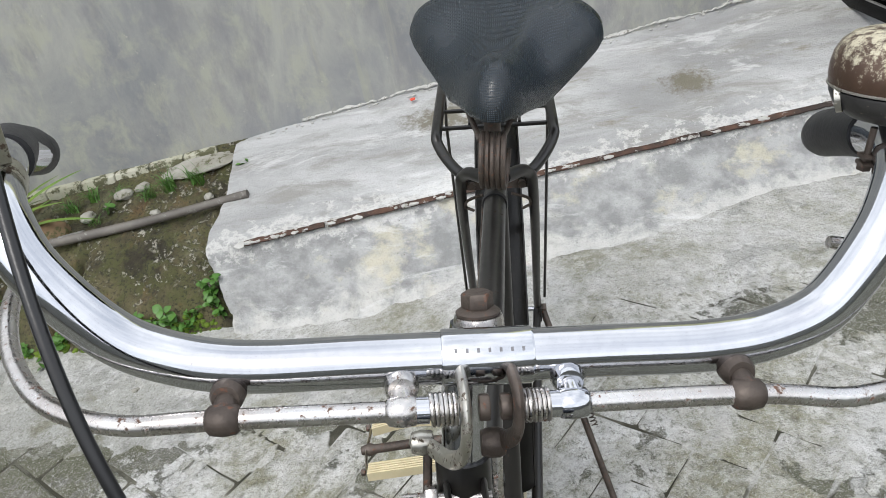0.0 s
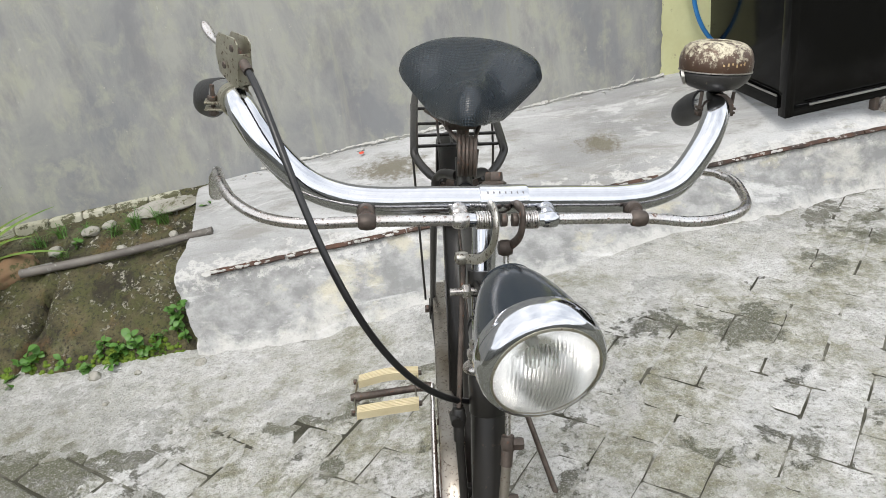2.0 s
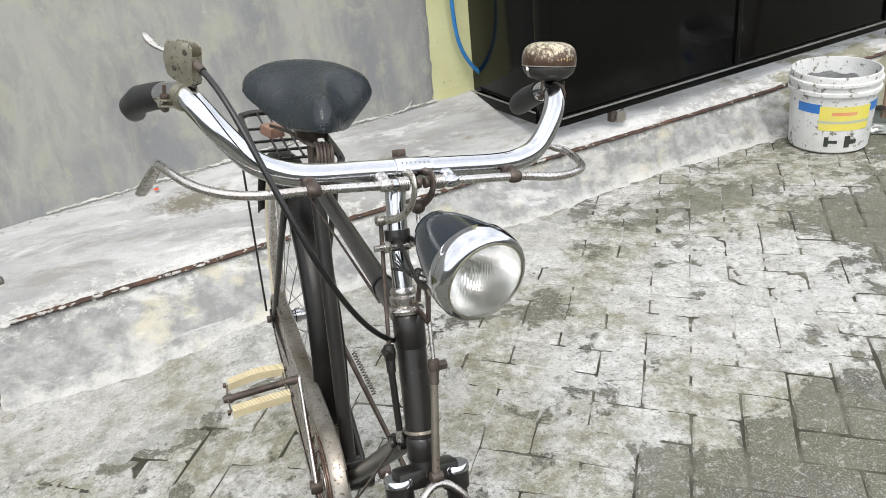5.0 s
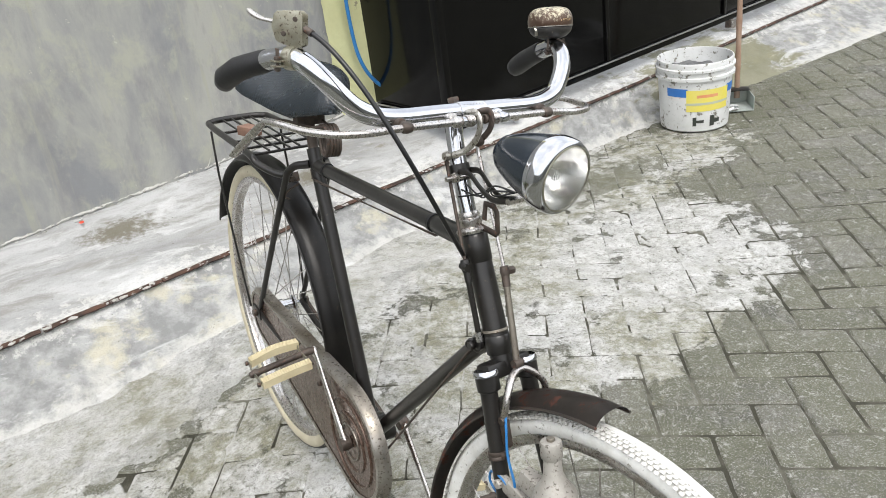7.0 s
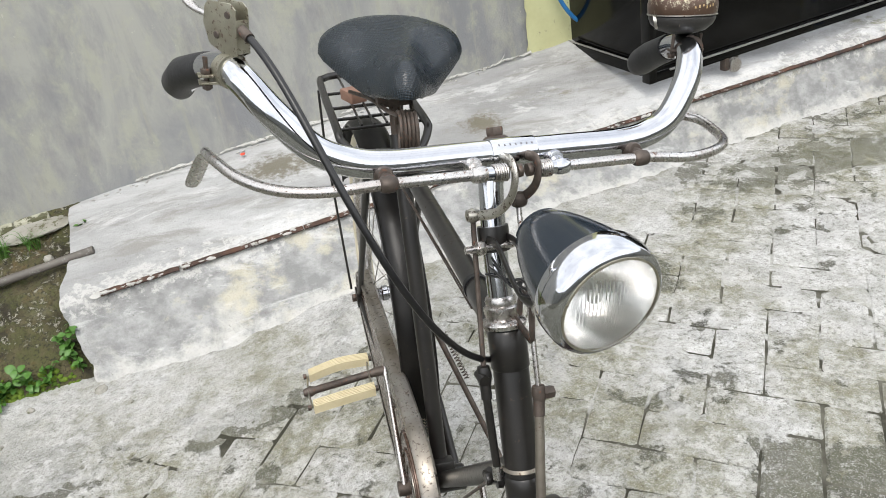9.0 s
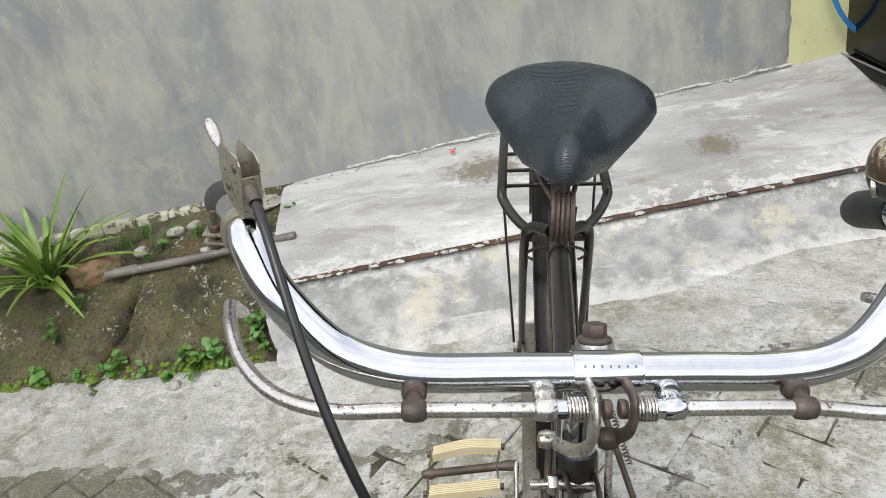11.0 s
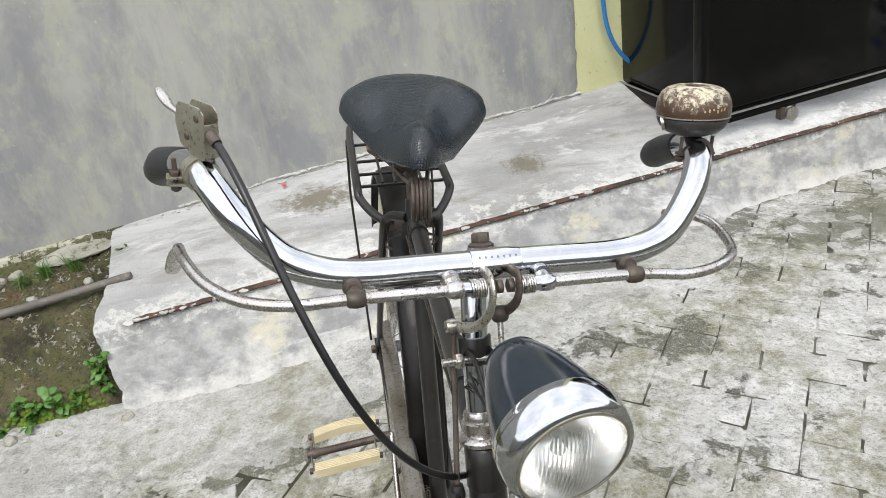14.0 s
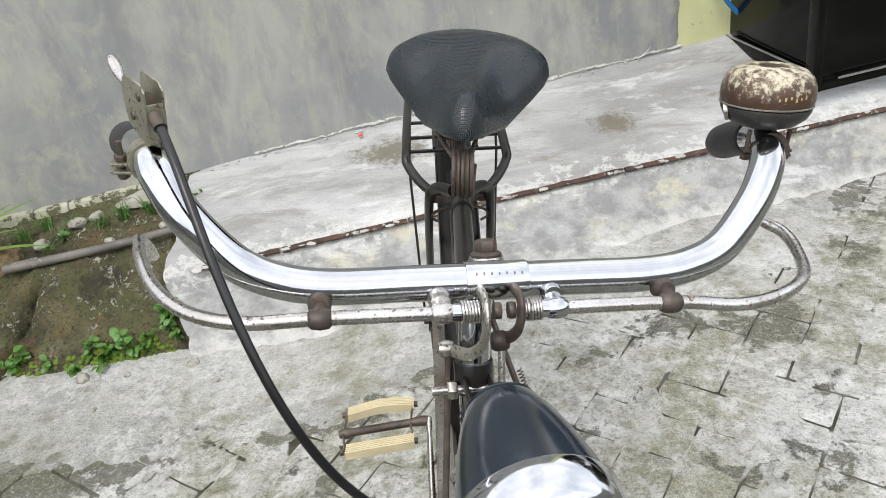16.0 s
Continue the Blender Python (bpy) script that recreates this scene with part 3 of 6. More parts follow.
solid("mortar_fillet", bm, LIME, "pale broken mortar line where wall meets cement", "trim", kind="structure")

# the wall: yellow paint below, a grey render coat over it that ends in a ragged edge
bm = B()
L0, L1 = -7.0, 1.27
for x0, x1 in ((L0, L1),):
    a, b = Vector((x0, wall_y(x0) + 0.012, 0)), Vector((x1, wall_y(x1) + 0.012, 0))
    mid = (a + b) / 2
    block(bm, ((b - a).length, 0.15, 3.4), Matrix.Translation(mid + Vector((-U.y, U.x, 0)) * 0.075 + Vector((0, 0, 1.4))) @ pose(0, 0, 0, 0, 0, WALL_ANGLE), 0.004)
solid("wall_yellow", bm, YELLOW, "pale yellow painted wall end beside the gate", "wall", kind="structure", smooth=0)


def render_edge(z):
    return 1.018 + 0.016 * fbm(z * 6, 3.0) + 0.007 * fbm(z * 34, 9.0)


def wall_grid():
    bm = B()
    xs = steps((-7, -2, 0.5), (-2, 0.8, 0.1), (0.8, 1.0, 0.02))
    zs = steps((-0.3, 1.6, 0.025), (1.6, 3.1, 0.25))
    rows = []
    for z in zs:
        e = render_edge(z)
        row = []
        for x in xs:
            xx = -7 + (x + 7) * (e + 7) / 8.0
            y = wall_y(xx) + 0.003 * fbm(xx * 3, z * 3, 8.0) if x < 0.999 else wall_y(xx) + 0.011
            row.append(bm.verts.new((xx, y, z)))
        rows.append(row)
    for a, b in zip(rows, rows[1:]):
        for k in range(len(xs) - 1):
            bm.faces.new((a[k], a[k + 1], b[k + 1], b[k]))
    ext = bmesh.ops.extrude_face_region(bm, geom=bm.faces[:])
    bmesh.ops.translate(bm, vec=(-U.y * 0.011, U.x * 0.011, 0), verts=[v for v in ext["geom"] if isinstance(v, bmesh.types.BMVert)])
    return bm


solid("wall_render", wall_grid(), WALL, "grey cement-rendered wall with damp streaks and olive stains", "wall", kind="structure")

# the bare strip where the wall ends at the gate
bm = B()
pts = [(1.262 + 0.008 * fbm(z * 5, 0), wall_y(1.262) + 0.012 + 0.006 * fbm(z * 13, 6.0), z) for z in steps((0.2, 1.9, 0.03))]
tube(bm, pts, [0.022 + 0.008 * fbm(p[2] * 17, 1.0) for p in pts], 8)
solid("wall_edge", bm, CEMENT_EDGE, "broken cement edge of the wall beside the gate", "trim", kind="structure")


def yard_gate():
    g = thing("metal_gate", "glossy black sheet-metal sliding gate, chipped, on a steel strip", "gate", pose(1.305, 2.357, 0.185, 0, 0, WALL_ANGLE))
    length, high = 4.6, 1.75
    bm = B()
    block(bm, (length - 0.06, 0.012, high - 0.05), pose(length / 2, 0.02, high / 2 + 0.01), 0.001)
    part("front_panel", bm, GATE_BLACK, g)
    bm = B()
    block(bm, (0.035, 0.045, high), pose(0.0175, 0.02, high / 2), 0.003)
    part("corner_post", bm, GATE_BLACK, g)
    for k in range(1, 4):
        bm = B()
        block(bm, (0.03, 0.03, high - 0.05), pose(1.15 * k, 0.017, high / 2 + 0.02), 0.003)
        part("upright", bm, GATE_BLACK, g)
    bm = B()
    block(bm, (length - 0.04, 0.035, 0.032), pose(length / 2 + 0.018, 0.018, 0.016), 0.003)
    part("bottom_rail", bm, GATE_BLACK, g)
    bm = B()
    block(bm, (length - 0.09, 0.006, 0.007), pose(length / 2 + 0.05, -0.004, 0.036), 0.001)
    part("trim_strip", bm, TRIM_METAL, g, "dull silver trim strip along the bottom rail")
    side = 0.53
    bm = B()
    block(bm, (0.010, side, high - 0.05), pose(0.012, side / 2 + 0.03, high / 2 + 0.01), 0.001)
    part("side_panel", bm, GATE_BLACK, g)
    bm = B()
    block(bm, (0.028, side, 0.045), pose(0.006, side / 2 + 0.04, 0.05), 0.003)
    part("side_rail", bm, GATE_BLACK, g)
    bm = B()
    block(bm, (0.006, side, 0.006), pose(-0.010, side / 2 + 0.04, 0.078), 0.001)
    part("trim_strip", bm, TRIM_METAL, g)
    for x in (0.42, 2.4):
        bm = B()
        lathe(bm, [(0.0, -0.012), (0.028, -0.012), (0.03, -0.004), (0.022, 0.0), (0.03, 0.004), (0.028, 0.012), (0.0, 0.012)], pose(x, 0.005, -0.034, 90), 18)
        w = part("roller", bm, OLD_CHROME, g, "worn steel gate roller")
        bm = B()
        block(bm, (0.075, 0.006, 0.05), pose(x + 0.002, 0.026, -0.022), 0.002)
        block(bm, (0.02, 0.03, 0.05), pose(x - 0.042, 0.012, -0.022), 0.002)
        part("bracket", bm, BROWN_METAL, w, "rusty roller bracket")
    return g


yard_gate()


# plain walls added out of view, to darken what chrome and lamp reflect
UNSEEN_WALL = worn("plain grey unseen wall", (0.26, 0.26, 0.245), (0.19, 0.195, 0.17), 1.5, 0.9, 0.0, 0.2, (0.06, 0.08, 0.04), 0.6, 3)
for name, size, at in (("wall_south", (22, 0.2, 2.6), (1, -6.6, 1.1)), ("wall_west", (0.2, 12.0, 3.0), (-8.0, -2.0, 1.3)), ("wall_east", (0.2, 12.0, 3.0), (11.5, -2.0, 1.3))):
    bm = B()
    block(bm, size, pose(*at), 0.01)
    solid(name, bm, UNSEEN_WALL, "plain grey unseen wall, added to darken reflections", "wall", kind="structure", smooth=0)


# ---- the bicycle: local x to its left side, y to its rear, z up in its own plane ----
BIKE = pose(-0.068, 0.0346, 0.0002, 0.09, 6.4, -2.44) @ Matrix.Scale(0.9557, 4)
bicycle = thing("bicycle", "old black roadster bicycle with rod brakes, leaning on its stand", "bicycle", BIKE)
STEER = Vector((0, 0.312, 1.04))
AXIS = Vector((0, math.sin(radians(20)), math.cos(radians(20))))
TURN = Matrix.Translation(STEER) @ Matrix.Rotation(radians(6.5), 4, AXIS) @ Matrix.Translation(-STEER)
# the bar sits a little crooked in its clamp
BAR = TURN @ Matrix.Translation(STEER + Vector((-0.001, -0.009, -0.002))) @ pose(0, 0, 0, 0, 2.4) @ Matrix.Translation(-STEER)
WHEEL_R = 0.383
FRONT, REAR = Vector((-0.008, -0.036, 0.314)), Vector((0, 1.230, 0.347))
BRACKET = Vector((0, 0.69, 0.272))
SEAT_LUG = Vector((0, 0.885, 0.825))
M20 = Matrix.Rotation(radians(-20), 4, "X")


def axis_at(z):
    k = min(1.0, max(0.0, (z - 0.70) / 0.175))
    return STEER + AXIS * ((z - STEER.z) / AXIS.z) + Vector((-0.017 + 0.004 * k, 0.004 + 0.019 * k, -0.004 * (1 - k)))


def ring_pts(c, r, n=64, a0=0.0, a1=360.0):
    full = abs(a1 - a0) >= 359.9
    k = n if full else n + 1
    return [Vector((0, c.y + r * math.cos(radians(a0 + (a1 - a0) * i / n)), c.z + r * math.sin(radians(a0 + (a1 - a0) * i / n)))) for i in range(k)]


def hex_nut(bm, m, r=0.006, h=0.006):
    return lathe(bm, [(0.0, 0), (r * 0.9, 0), (r, h * 0.12), (r, h * 0.88), (r * 0.9, h), (0.0, h)], m, 6)


def helix(c, axis, r, turns, length, wire, n=14):
    m = along(c, Vector(c) + Vector(axis))
    pts = [m @ Vector((r * math.cos(2 * math.pi * i / n), r * math.sin(2 * math.pi * i / n), length * (i / (n * turns) - 0.5))) for i in range(int(n * turns) + 1)]
    return tube(B(), pts, wire, 7)


def wheel(name, c, turn, label, tyre_mat, tyre_label, radius=WHEEL_R, fat=0.0205):
    rim_r = radius - 1.95 * fat
    bm = B()
    prof = [(-0.014, 0.005), (-0.0155, 0.0), (-0.011, -0.010), (0.0, -0.014), (0.011, -0.010), (0.0155, 0.0), (0.014, 0.005), (0.0, -0.004)]
    n, rings = 80, []
    for i in range(n):
        a = 2 * math.pi * i / n
        rings.append([bm.verts.new((x, c.y + (rim_r + h) * math.cos(a), c.z + (rim_r + h) * math.sin(a))) for x, h in prof])
    for i in range(n):
        p, q = rings[i], rings[(i + 1) % n]
        for k in range(len(prof)):
            bm.faces.new((p[k], p[(k + 1) % len(prof)], q[(k + 1) % len(prof)], q[k]))
    w = part(name, bm, OLD_CHROME, bicycle, label, turn=turn)
    bm = B()
    tube(bm, ring_pts(c, radius - fat - 0.0005, 90), fat, 18, close=True, up=(1, 0, 0))
    part("tyre", bm, tyre_mat, w, tyre_label, turn=turn)
    # tread blocks, wider at the shoulders
    bm = B()
    for i in range(250):
        a = 360 * i / 250
        for sx, off, tip in ((-0.0150, 0.0, 40), (-0.0092, 0.7, 24), (-0.0032, 0.0, 8), (0.0032, 0.7, -8), (0.0092, 0.0, -24), (0.0150, 0.7, -40)):
            m = Matrix.Translation(c) @ Matrix.Rotation(radians(a + off), 4, "X") @ pose(0, radius - fat - 0.0005, 0, 0, 0, -tip) @ pose(0, fat - 0.0004, 0)
            bmesh.ops.create_cube(bm, size=1, matrix=m @ Matrix.Diagonal((0.0044, 0.0026, 0.0062, 1)))
    t = part("tread", bm, GREY_TREAD if name == "front_wheel" else TREAD, w, turn=turn, smooth=0)
    tagged(t, kind="stuff")
    bm = B()
    lathe(bm, [(0.0, -0.065), (0.005, -0.065), (0.005, -0.040), (0.022, -0.038), (0.022, -0.032), (0.0145, -0.029), (0.0145, -0.008), (0.018, -0.006), (0.018, 0.006), (0.0145, 0.008), (0.0145, 0.029),
               (0.022, 0.032), (0.022, 0.038), (0.005, 0.040), (0.005, 0.065), (0.0, 0.065)], Matrix.Translation(c) @ pose(0, 0, 0, 0, 90), 24)
    part("hub", bm, CHROME, w, "chrome wheel hub", turn=turn)
    bm = B()
    tube(bm, [(0, 0, 0), (0, 0, 1)], 0.0012, 5)
    me = mesh_of("spoke", bm, OLD_CHROME)
    for i in range(36):
        s = 1 if i % 2 else -1
        a = 2 * math.pi * i / 36
        b = a + radians(62) * (1 if i % 4 < 2 else -1)
        p = Vector((s * 0.035, c.y + 0.020 * math.cos(b), c.z + 0.020 * math.sin(b)))
        q = Vector((0, c.y + (rim_r - 0.011) * math.cos(a), c.z + (rim_r - 0.011) * math.sin(a)))
        if turn is not None:
            p, q = turn @ p, turn @ q
        ob = new("spoke", me)
        ob.parent = w
        ob.matrix_local = along(p, q) @ Matrix.Diagonal((1, 1, (q - p).length, 1))
    bm = B()
    v = Vector((0, c.y + (rim_r - 0.012) * math.cos(2.1), c.z + (rim_r - 0.012) * math.sin(2.1)))
    tube(bm, [v, v + (c - v).normalized() * 0.034], [0.0035, 0.003], 8)
    part("valve", bm, BROWN_METAL, w, turn=turn)
    return w


wheel("front_wheel", FRONT, TURN, "pitted chrome front wheel with a white tyre", WHITE_TYRE, "white-painted rubber tyre with blocky tread", 0.374, 0.0185)
wheel("rear_wheel", REAR, None, "pitted chrome rear wheel with a cream tyre", CREAM_TYRE, "cream-walled rubber tyre")


def mudguard(name, c, r, a0, a1, half, turn, label, mat):
    """A thin curved blade over a wheel, arched across."""
    bm = B()
    n, m = 44, 10
    rows = []
    for i in range(n + 1):
        a = radians(a0 + (a1 - a0) * i / n)
        row = []
        for k in range(m + 1):
            u = -1 + 2 * k / m
            x, d = half * math.sin(u * 1.25) / math.sin(1.25), -0.016 * u * u
            row.append(bm.verts.new((x, c.y + (r + d) * math.cos(a), c.z + (r + d) * math.sin(a))))
        rows.append(row)
    for a, b in zip(rows, rows[1:]):
        for k in range(m):
            bm.faces.new((a[k], a[k + 1], b[k + 1], b[k]))
    bmesh.ops.solidify(bm, geom=bm.faces[:], thickness=0.0014)
    g = part(name, bm, mat, bicycle, label, turn=turn, smooth=50)
    for s in (-1, 1):
        b2 = B()
        pts = [Vector((s * half * 0.985, c.y + (r - 0.0155) * math.cos(a), c.z + (r - 0.0155) * math.sin(a))) for a in (radians(a0 + (a1 - a0) * i / n) for i in range(n + 1))]
        tube(b2, pts, 0.0022, 6)
        part("rolled_edge", b2, mat, g, turn=turn)
    return g


mudguard("front_mudguard", FRONT, 0.402, 84, -18, 0.032, TURN, "rusting black front mudguard with a torn tip", RUSTY_BLACK)
mudguard("rear_mudguard", REAR, 0.408, 186, 20, 0.034, None, "dull black rear mudguard", BLACK_PAINT)


def frame_tube(name, pts, r, mat=None, label="", r1=None, seg=20):
    bm = B()
    r1 = r1 or r
    tube(bm, pts, [r + (r1 - r) * i / (len(pts) - 1) for i in range(len(pts))], seg)
    return part(name, bm, mat or BLACK_PAINT, bicycle, label)


HEAD_TOP, HEAD_LOW = axis_at(0.874), axis_at(0.716)
bm = B()
tube(bm, [HEAD_LOW, HEAD_TOP], 0.0178, 28)
head_tube = part("head_tube", bm, BLACK_PAINT, bicycle)
for z0, z1, r in ((0.716, 0.742, 0.0192), (0.744, 0.747, 0.0197), (0.834, 0.872, 0.0190)):
    bm = B()
    lathe(bm, [(0.0176, 0.0), (r, 0.002), (r, (z1 - z0) - 0.001), (0.0176, z1 - z0 + 0.002)], Matrix.Translation(axis_at(z0)) @ M20, 28, False)
    part("lug", bm, BLACK_PAINT if r < 0.0195 else GREY_METAL, head_tube)
top_a, top_b = axis_at(0.858) + Vector((0, 0.010, 0)), SEAT_LUG + Vector((0, -0.004, -0.008))
top_tube = frame_tube("top_tube", [top_a, top_b], 0.0130)
down_a = axis_at(0.738) + Vector((0, 0.010, 0))
down_tube = frame_tube("down_tube", [down_a, BRACKET], 0.0140)
seat_tube = frame_tube("seat_tube", [BRACKET, SEAT_LUG + Vector((0, 0.010, 0.026))], 0.0140)
for a, b, k, par, r in ((top_a, top_b, 0.17, top_tube, 0.0150), (down_a, BRACKET, 0.08, down_tube, 0.0160)):
    bm = B()
    tube(bm, [a, a.lerp(b, k * 0.9), a.lerp(b, k)], [r, r, r - 0.002], 20)
    part("lug", bm, BLACK_PAINT, par)
# two wire clips on the top tube
for k in (0.175, 0.9):
    bm = B()
    p = top_a.lerp(top_b, k)
    tube(bm, [p, p + (top_b - top_a).normalized() * 0.007], 0.0150, 20)
    part("wire_clip", bm, RUBBER, top_tube)
for x, low in ((-0.017, 0.030), (-0.013, 0.036)):
    bm = B()
    tube(bm, [SEAT_LUG + Vector((x, -0.010, -low)), top_a.lerp(top_b, 0.14) + Vector((x * 0.7, 0, -0.013))], 0.0012, 6)
    part("long_wire", bm, BROWN_METAL, bicycle, "thin wire under the top tube")
for s in (-1, 1):
    frame_tube("seat_stay", spline([SEAT_LUG + Vector((s * 0.012, 0.004, -0.004)), SEAT_LUG + Vector((s * 0.040, 0.045, -0.020)), SEAT_LUG + Vector((s * 0.050, 0.085, -0.085)), REAR + Vector((s * 0.058, -0.015, 0.02))], 6), 0.0088, r1=0.0065, seg=14)
    frame_tube("chain_stay", [BRACKET + Vector((s * 0.030, 0.02, 0.0)), REAR + Vector((s * 0.058, 0, 0))], 0.0095, r1=0.007, seg=14)
    bm = B()
    slab(bm, [(-0.026, -0.012), (0.020, -0.016), (0.026, 0.0), (0.018, 0.018), (-0.02, 0.014)], 0.005, Matrix.Translation(REAR + Vector((s * 0.064, 0.0, 0.0))) @ pose(0, 0, 0, 90, 0, 90), 0.001)
    d = part("axle_plate", bm, BLACK_PAINT, bicycle)
    bm = B()
    hex_nut(bm, Matrix.Translation(REAR + Vector((s * 0.066, 0, 0))) @ pose(0, 0, 0, 0, 90 * s), 0.010, 0.010)
    part("axle_nut", bm, BROWN_METAL, d)
bm = B()
lathe(bm, [(0.0, -0.042), (0.020, -0.042), (0.0235, -0.038), (0.0225, -0.02), (0.0225, 0.02), (0.0235, 0.038), (0.020, 0.042), (0.0, 0.042)], Matrix.Translation(BRACKET) @ pose(0, 0, 0, 0, 90), 28)
part("bottom_bracket", bm, BLACK_PAINT, bicycle)
# clamp block at the foot of the seat tube
bm = B()
block(bm, (0.034, 0.03, 0.022), Matrix.Translation(BRACKET + Vector((0.004, -0.004, 0.038))) @ M20, 0.004)
part("frame_clamp", bm, BLACK_PAINT, bicycle)

# fork
for s in (-1, 1):
    top = axis_at(0.698) + Vector((s * 0.036, -0.004, 0))
    pts = spline([top, axis_at(0.55) + Vector((s * 0.043, 0, 0)), axis_at(0.44) + Vector((s * 0.047, -0.004, 0)), FRONT + Vector((s * 0.052, 0.006, 0))], 6)
    bm = B()
    tube(bm, pts, [0.0128 - 0.0048 * i / len(pts) for i in range(len(pts))], 16)
    leg = part("fork_leg", bm, BLACK_PAINT, bicycle, turn=TURN)
    cap = Matrix.Translation(top) @ M20
    bm = B()
    lathe(bm, [(0.0135, -0.022), (0.0165, -0.020), (0.0170, 0.0)], cap, 24, False)
    part("fork_socket", bm, BLACK_PAINT, leg, turn=TURN)
    bm = B()
    lathe(bm, [(0.0170, 0.0), (0.0182, 0.001), (0.0182, 0.007), (0.0165, 0.009), (0.004, 0.0085), (0.0, 0.0075)], cap, 28, False)
    part("fork_cap", bm, CHROME, leg, "dull chrome fork cap", turn=TURN)
    bm = B()
    lathe(bm, [(0.0122, 0.0), (0.0140, 0.001), (0.0140, 0.005), (0.0130, 0.006), (0.0140, 0.007), (0.0140, 0.011), (0.0122, 0.012)], along(pts[4], pts[5]), 20, False)
    lathe(bm, [(0.0, 0.0), (0.005, 0.0), (0.005, 0.009), (0.0, 0.010)], Matrix.Translation(pts[4] + Vector((0, -0.012, 0))) @ pose(0, 0, 0, 90), 12)
    part("leg_clip", bm, BROWN_METAL, leg, turn=TURN)
bm = B()
block(bm, (0.078, 0.030, 0.024), Matrix.Translation(axis_at(0.700)) @ M20, 0.006)
tube(bm, [axis_at(0.70), axis_at(0.717)], 0.0165, 24)
part("fork_crown", bm, BLACK_PAINT, bicycle, turn=TURN)

# stem and headset
bm = B()
tube(bm, [axis_at(0.87), axis_at(0.95), axis_at(1.0) + Vector((0.003, 0, 0)), axis_at(1.034) + Vector((0.010, 0, 0))], 0.0122, 24)
part("stem", bm, CHROME, bicycle, "chrome handlebar stem", turn=TURN)
bm = B()
lathe(bm, [(0.012, -0.005), (0.0215, -0.004), (0.0228, 0.0), (0.0210, 0.003), (0.0160, 0.005), (0.0170, 0.008), (0.0180, 0.012), (0.0180, 0.016), (0.0150, 0.018), (0.0160, 0.022), (0.0145, 0.026), (0.0122, 0.027)], Matrix.Translation(axis_at(0.875)) @ M20, 32)
headset = part("headset", bm, OLD_CHROME, bicycle, "tarnished headset cup and nut", turn=TURN)


# handlebar
def off(x, y, z):
    up = fade(-0.005, 0.03, z)
    rise = 0.008 * fade(0.14, 0.21, abs(x)) * up
    bent = fade(-0.13, -0.22, x) * up
    splay = bent * fade(0.08, 0.18, y)
    return STEER + Vector((x - 0.0105 * bent - 0.014 * splay, y - 0.006 * bent, z + rise + 0.004 * bent + 0.007 * splay))


def bar_line(s):
    return [off(s * x, y, z) for x, y, z in ((0.0, 0, 0), (0.06, 0, 0), (0.112, 0, 0.0), (0.146, 0.003, 0.004), (0.174, 0.009, 0.014), (0.198, 0.023, 0.036), (0.213, 0.041, 0.054),
                                             (0.222, 0.060, 0.062), (0.230, 0.086, 0.060), (0.240, 0.130, 0.043), (0.2535, 0.186, 0.018))]


bm = B()
tube(bm, spline(bar_line(-1), 6)[::-1] + spline(bar_line(1), 6)[1:], 0.0130, 32)
handlebar = part("handlebar", bm, CHROME, bicycle, "bright chrome handlebar with upswept ends", turn=BAR)
bm = B()
lathe(bm, [(0.0128, -0.0225), (0.0139, -0.0222), (0.0143, -0.021), (0.0143, 0.021), (0.0139, 0.0222), (0.0128, 0.0225)], Matrix.Translation(off(0.002, 0, 0)) @ pose(0, 0, 0, 0, 90), 40, False)
sleeve = part("clamp_sleeve", bm, CHROME, handlebar, turn=BAR)
# the maker's stamp on the sleeve, unread: a row of small bars
for i in range(7):
    bm = B()
    block(bm, (0.0013, 0.0004, 0.0021), Matrix.Translation(off(0.0025 + (i - 3) * 0.0054, 0, 0)) @ Matrix.Rotation(radians(-52), 4, "X") @ pose(0, -0.0142, 0), 0)
    part("stamped_mark", bm, DARK_MARK, sleeve, turn=BAR)
# expander bolt behind the bar
bm = B()
lathe(bm, [(0.0, -0.03), (0.0135, -0.03), (0.0135, -0.004), (0.0125, 0.0), (0.0, 0.0)], Matrix.Translation(off(0.0, 0.022, 0.0)) @ M20, 24)
lug = part("bar_lug", bm, OLD_CHROME, bicycle, turn=TURN)
bm = B()
lathe(bm, [(0.0, 0.0), (0.0115, 0.0), (0.0118, 0.0015), (0.009, 0.0035), (0.0, 0.0035)], Matrix.Translation(off(0.0, 0.0225, 0.0)) @ M20, 24)
hex_nut(bm, Matrix.Translation(off(0.0, 0.0238, 0.003)) @ M20, 0.0085, 0.0085)
part("expander_bolt", bm, BROWN_METAL, lug, "rusty hexagonal stem bolt", turn=TURN)
for s in (-1, 1):
    line = [off(s * x, y, z) for x, y, z in ((0.2345, 0.106, 0.0535), (0.236, 0.112, 0.051), (0.2405, 0.130, 0.0435), (0.245, 0.152, 0.0335), (0.252, 0.180, 0.0205), (0.254, 0.190, 0.016), (0.2545, 0.194, 0.0145))]
    bm = B()
    tube(bm, line, [0.0140, 0.0148, 0.0150, 0.0158, 0.0158, 0.0135, 0.009], 24)
    grip = part("grip", bm, RUBBER, bicycle, "black rubber handlebar grip", turn=BAR)

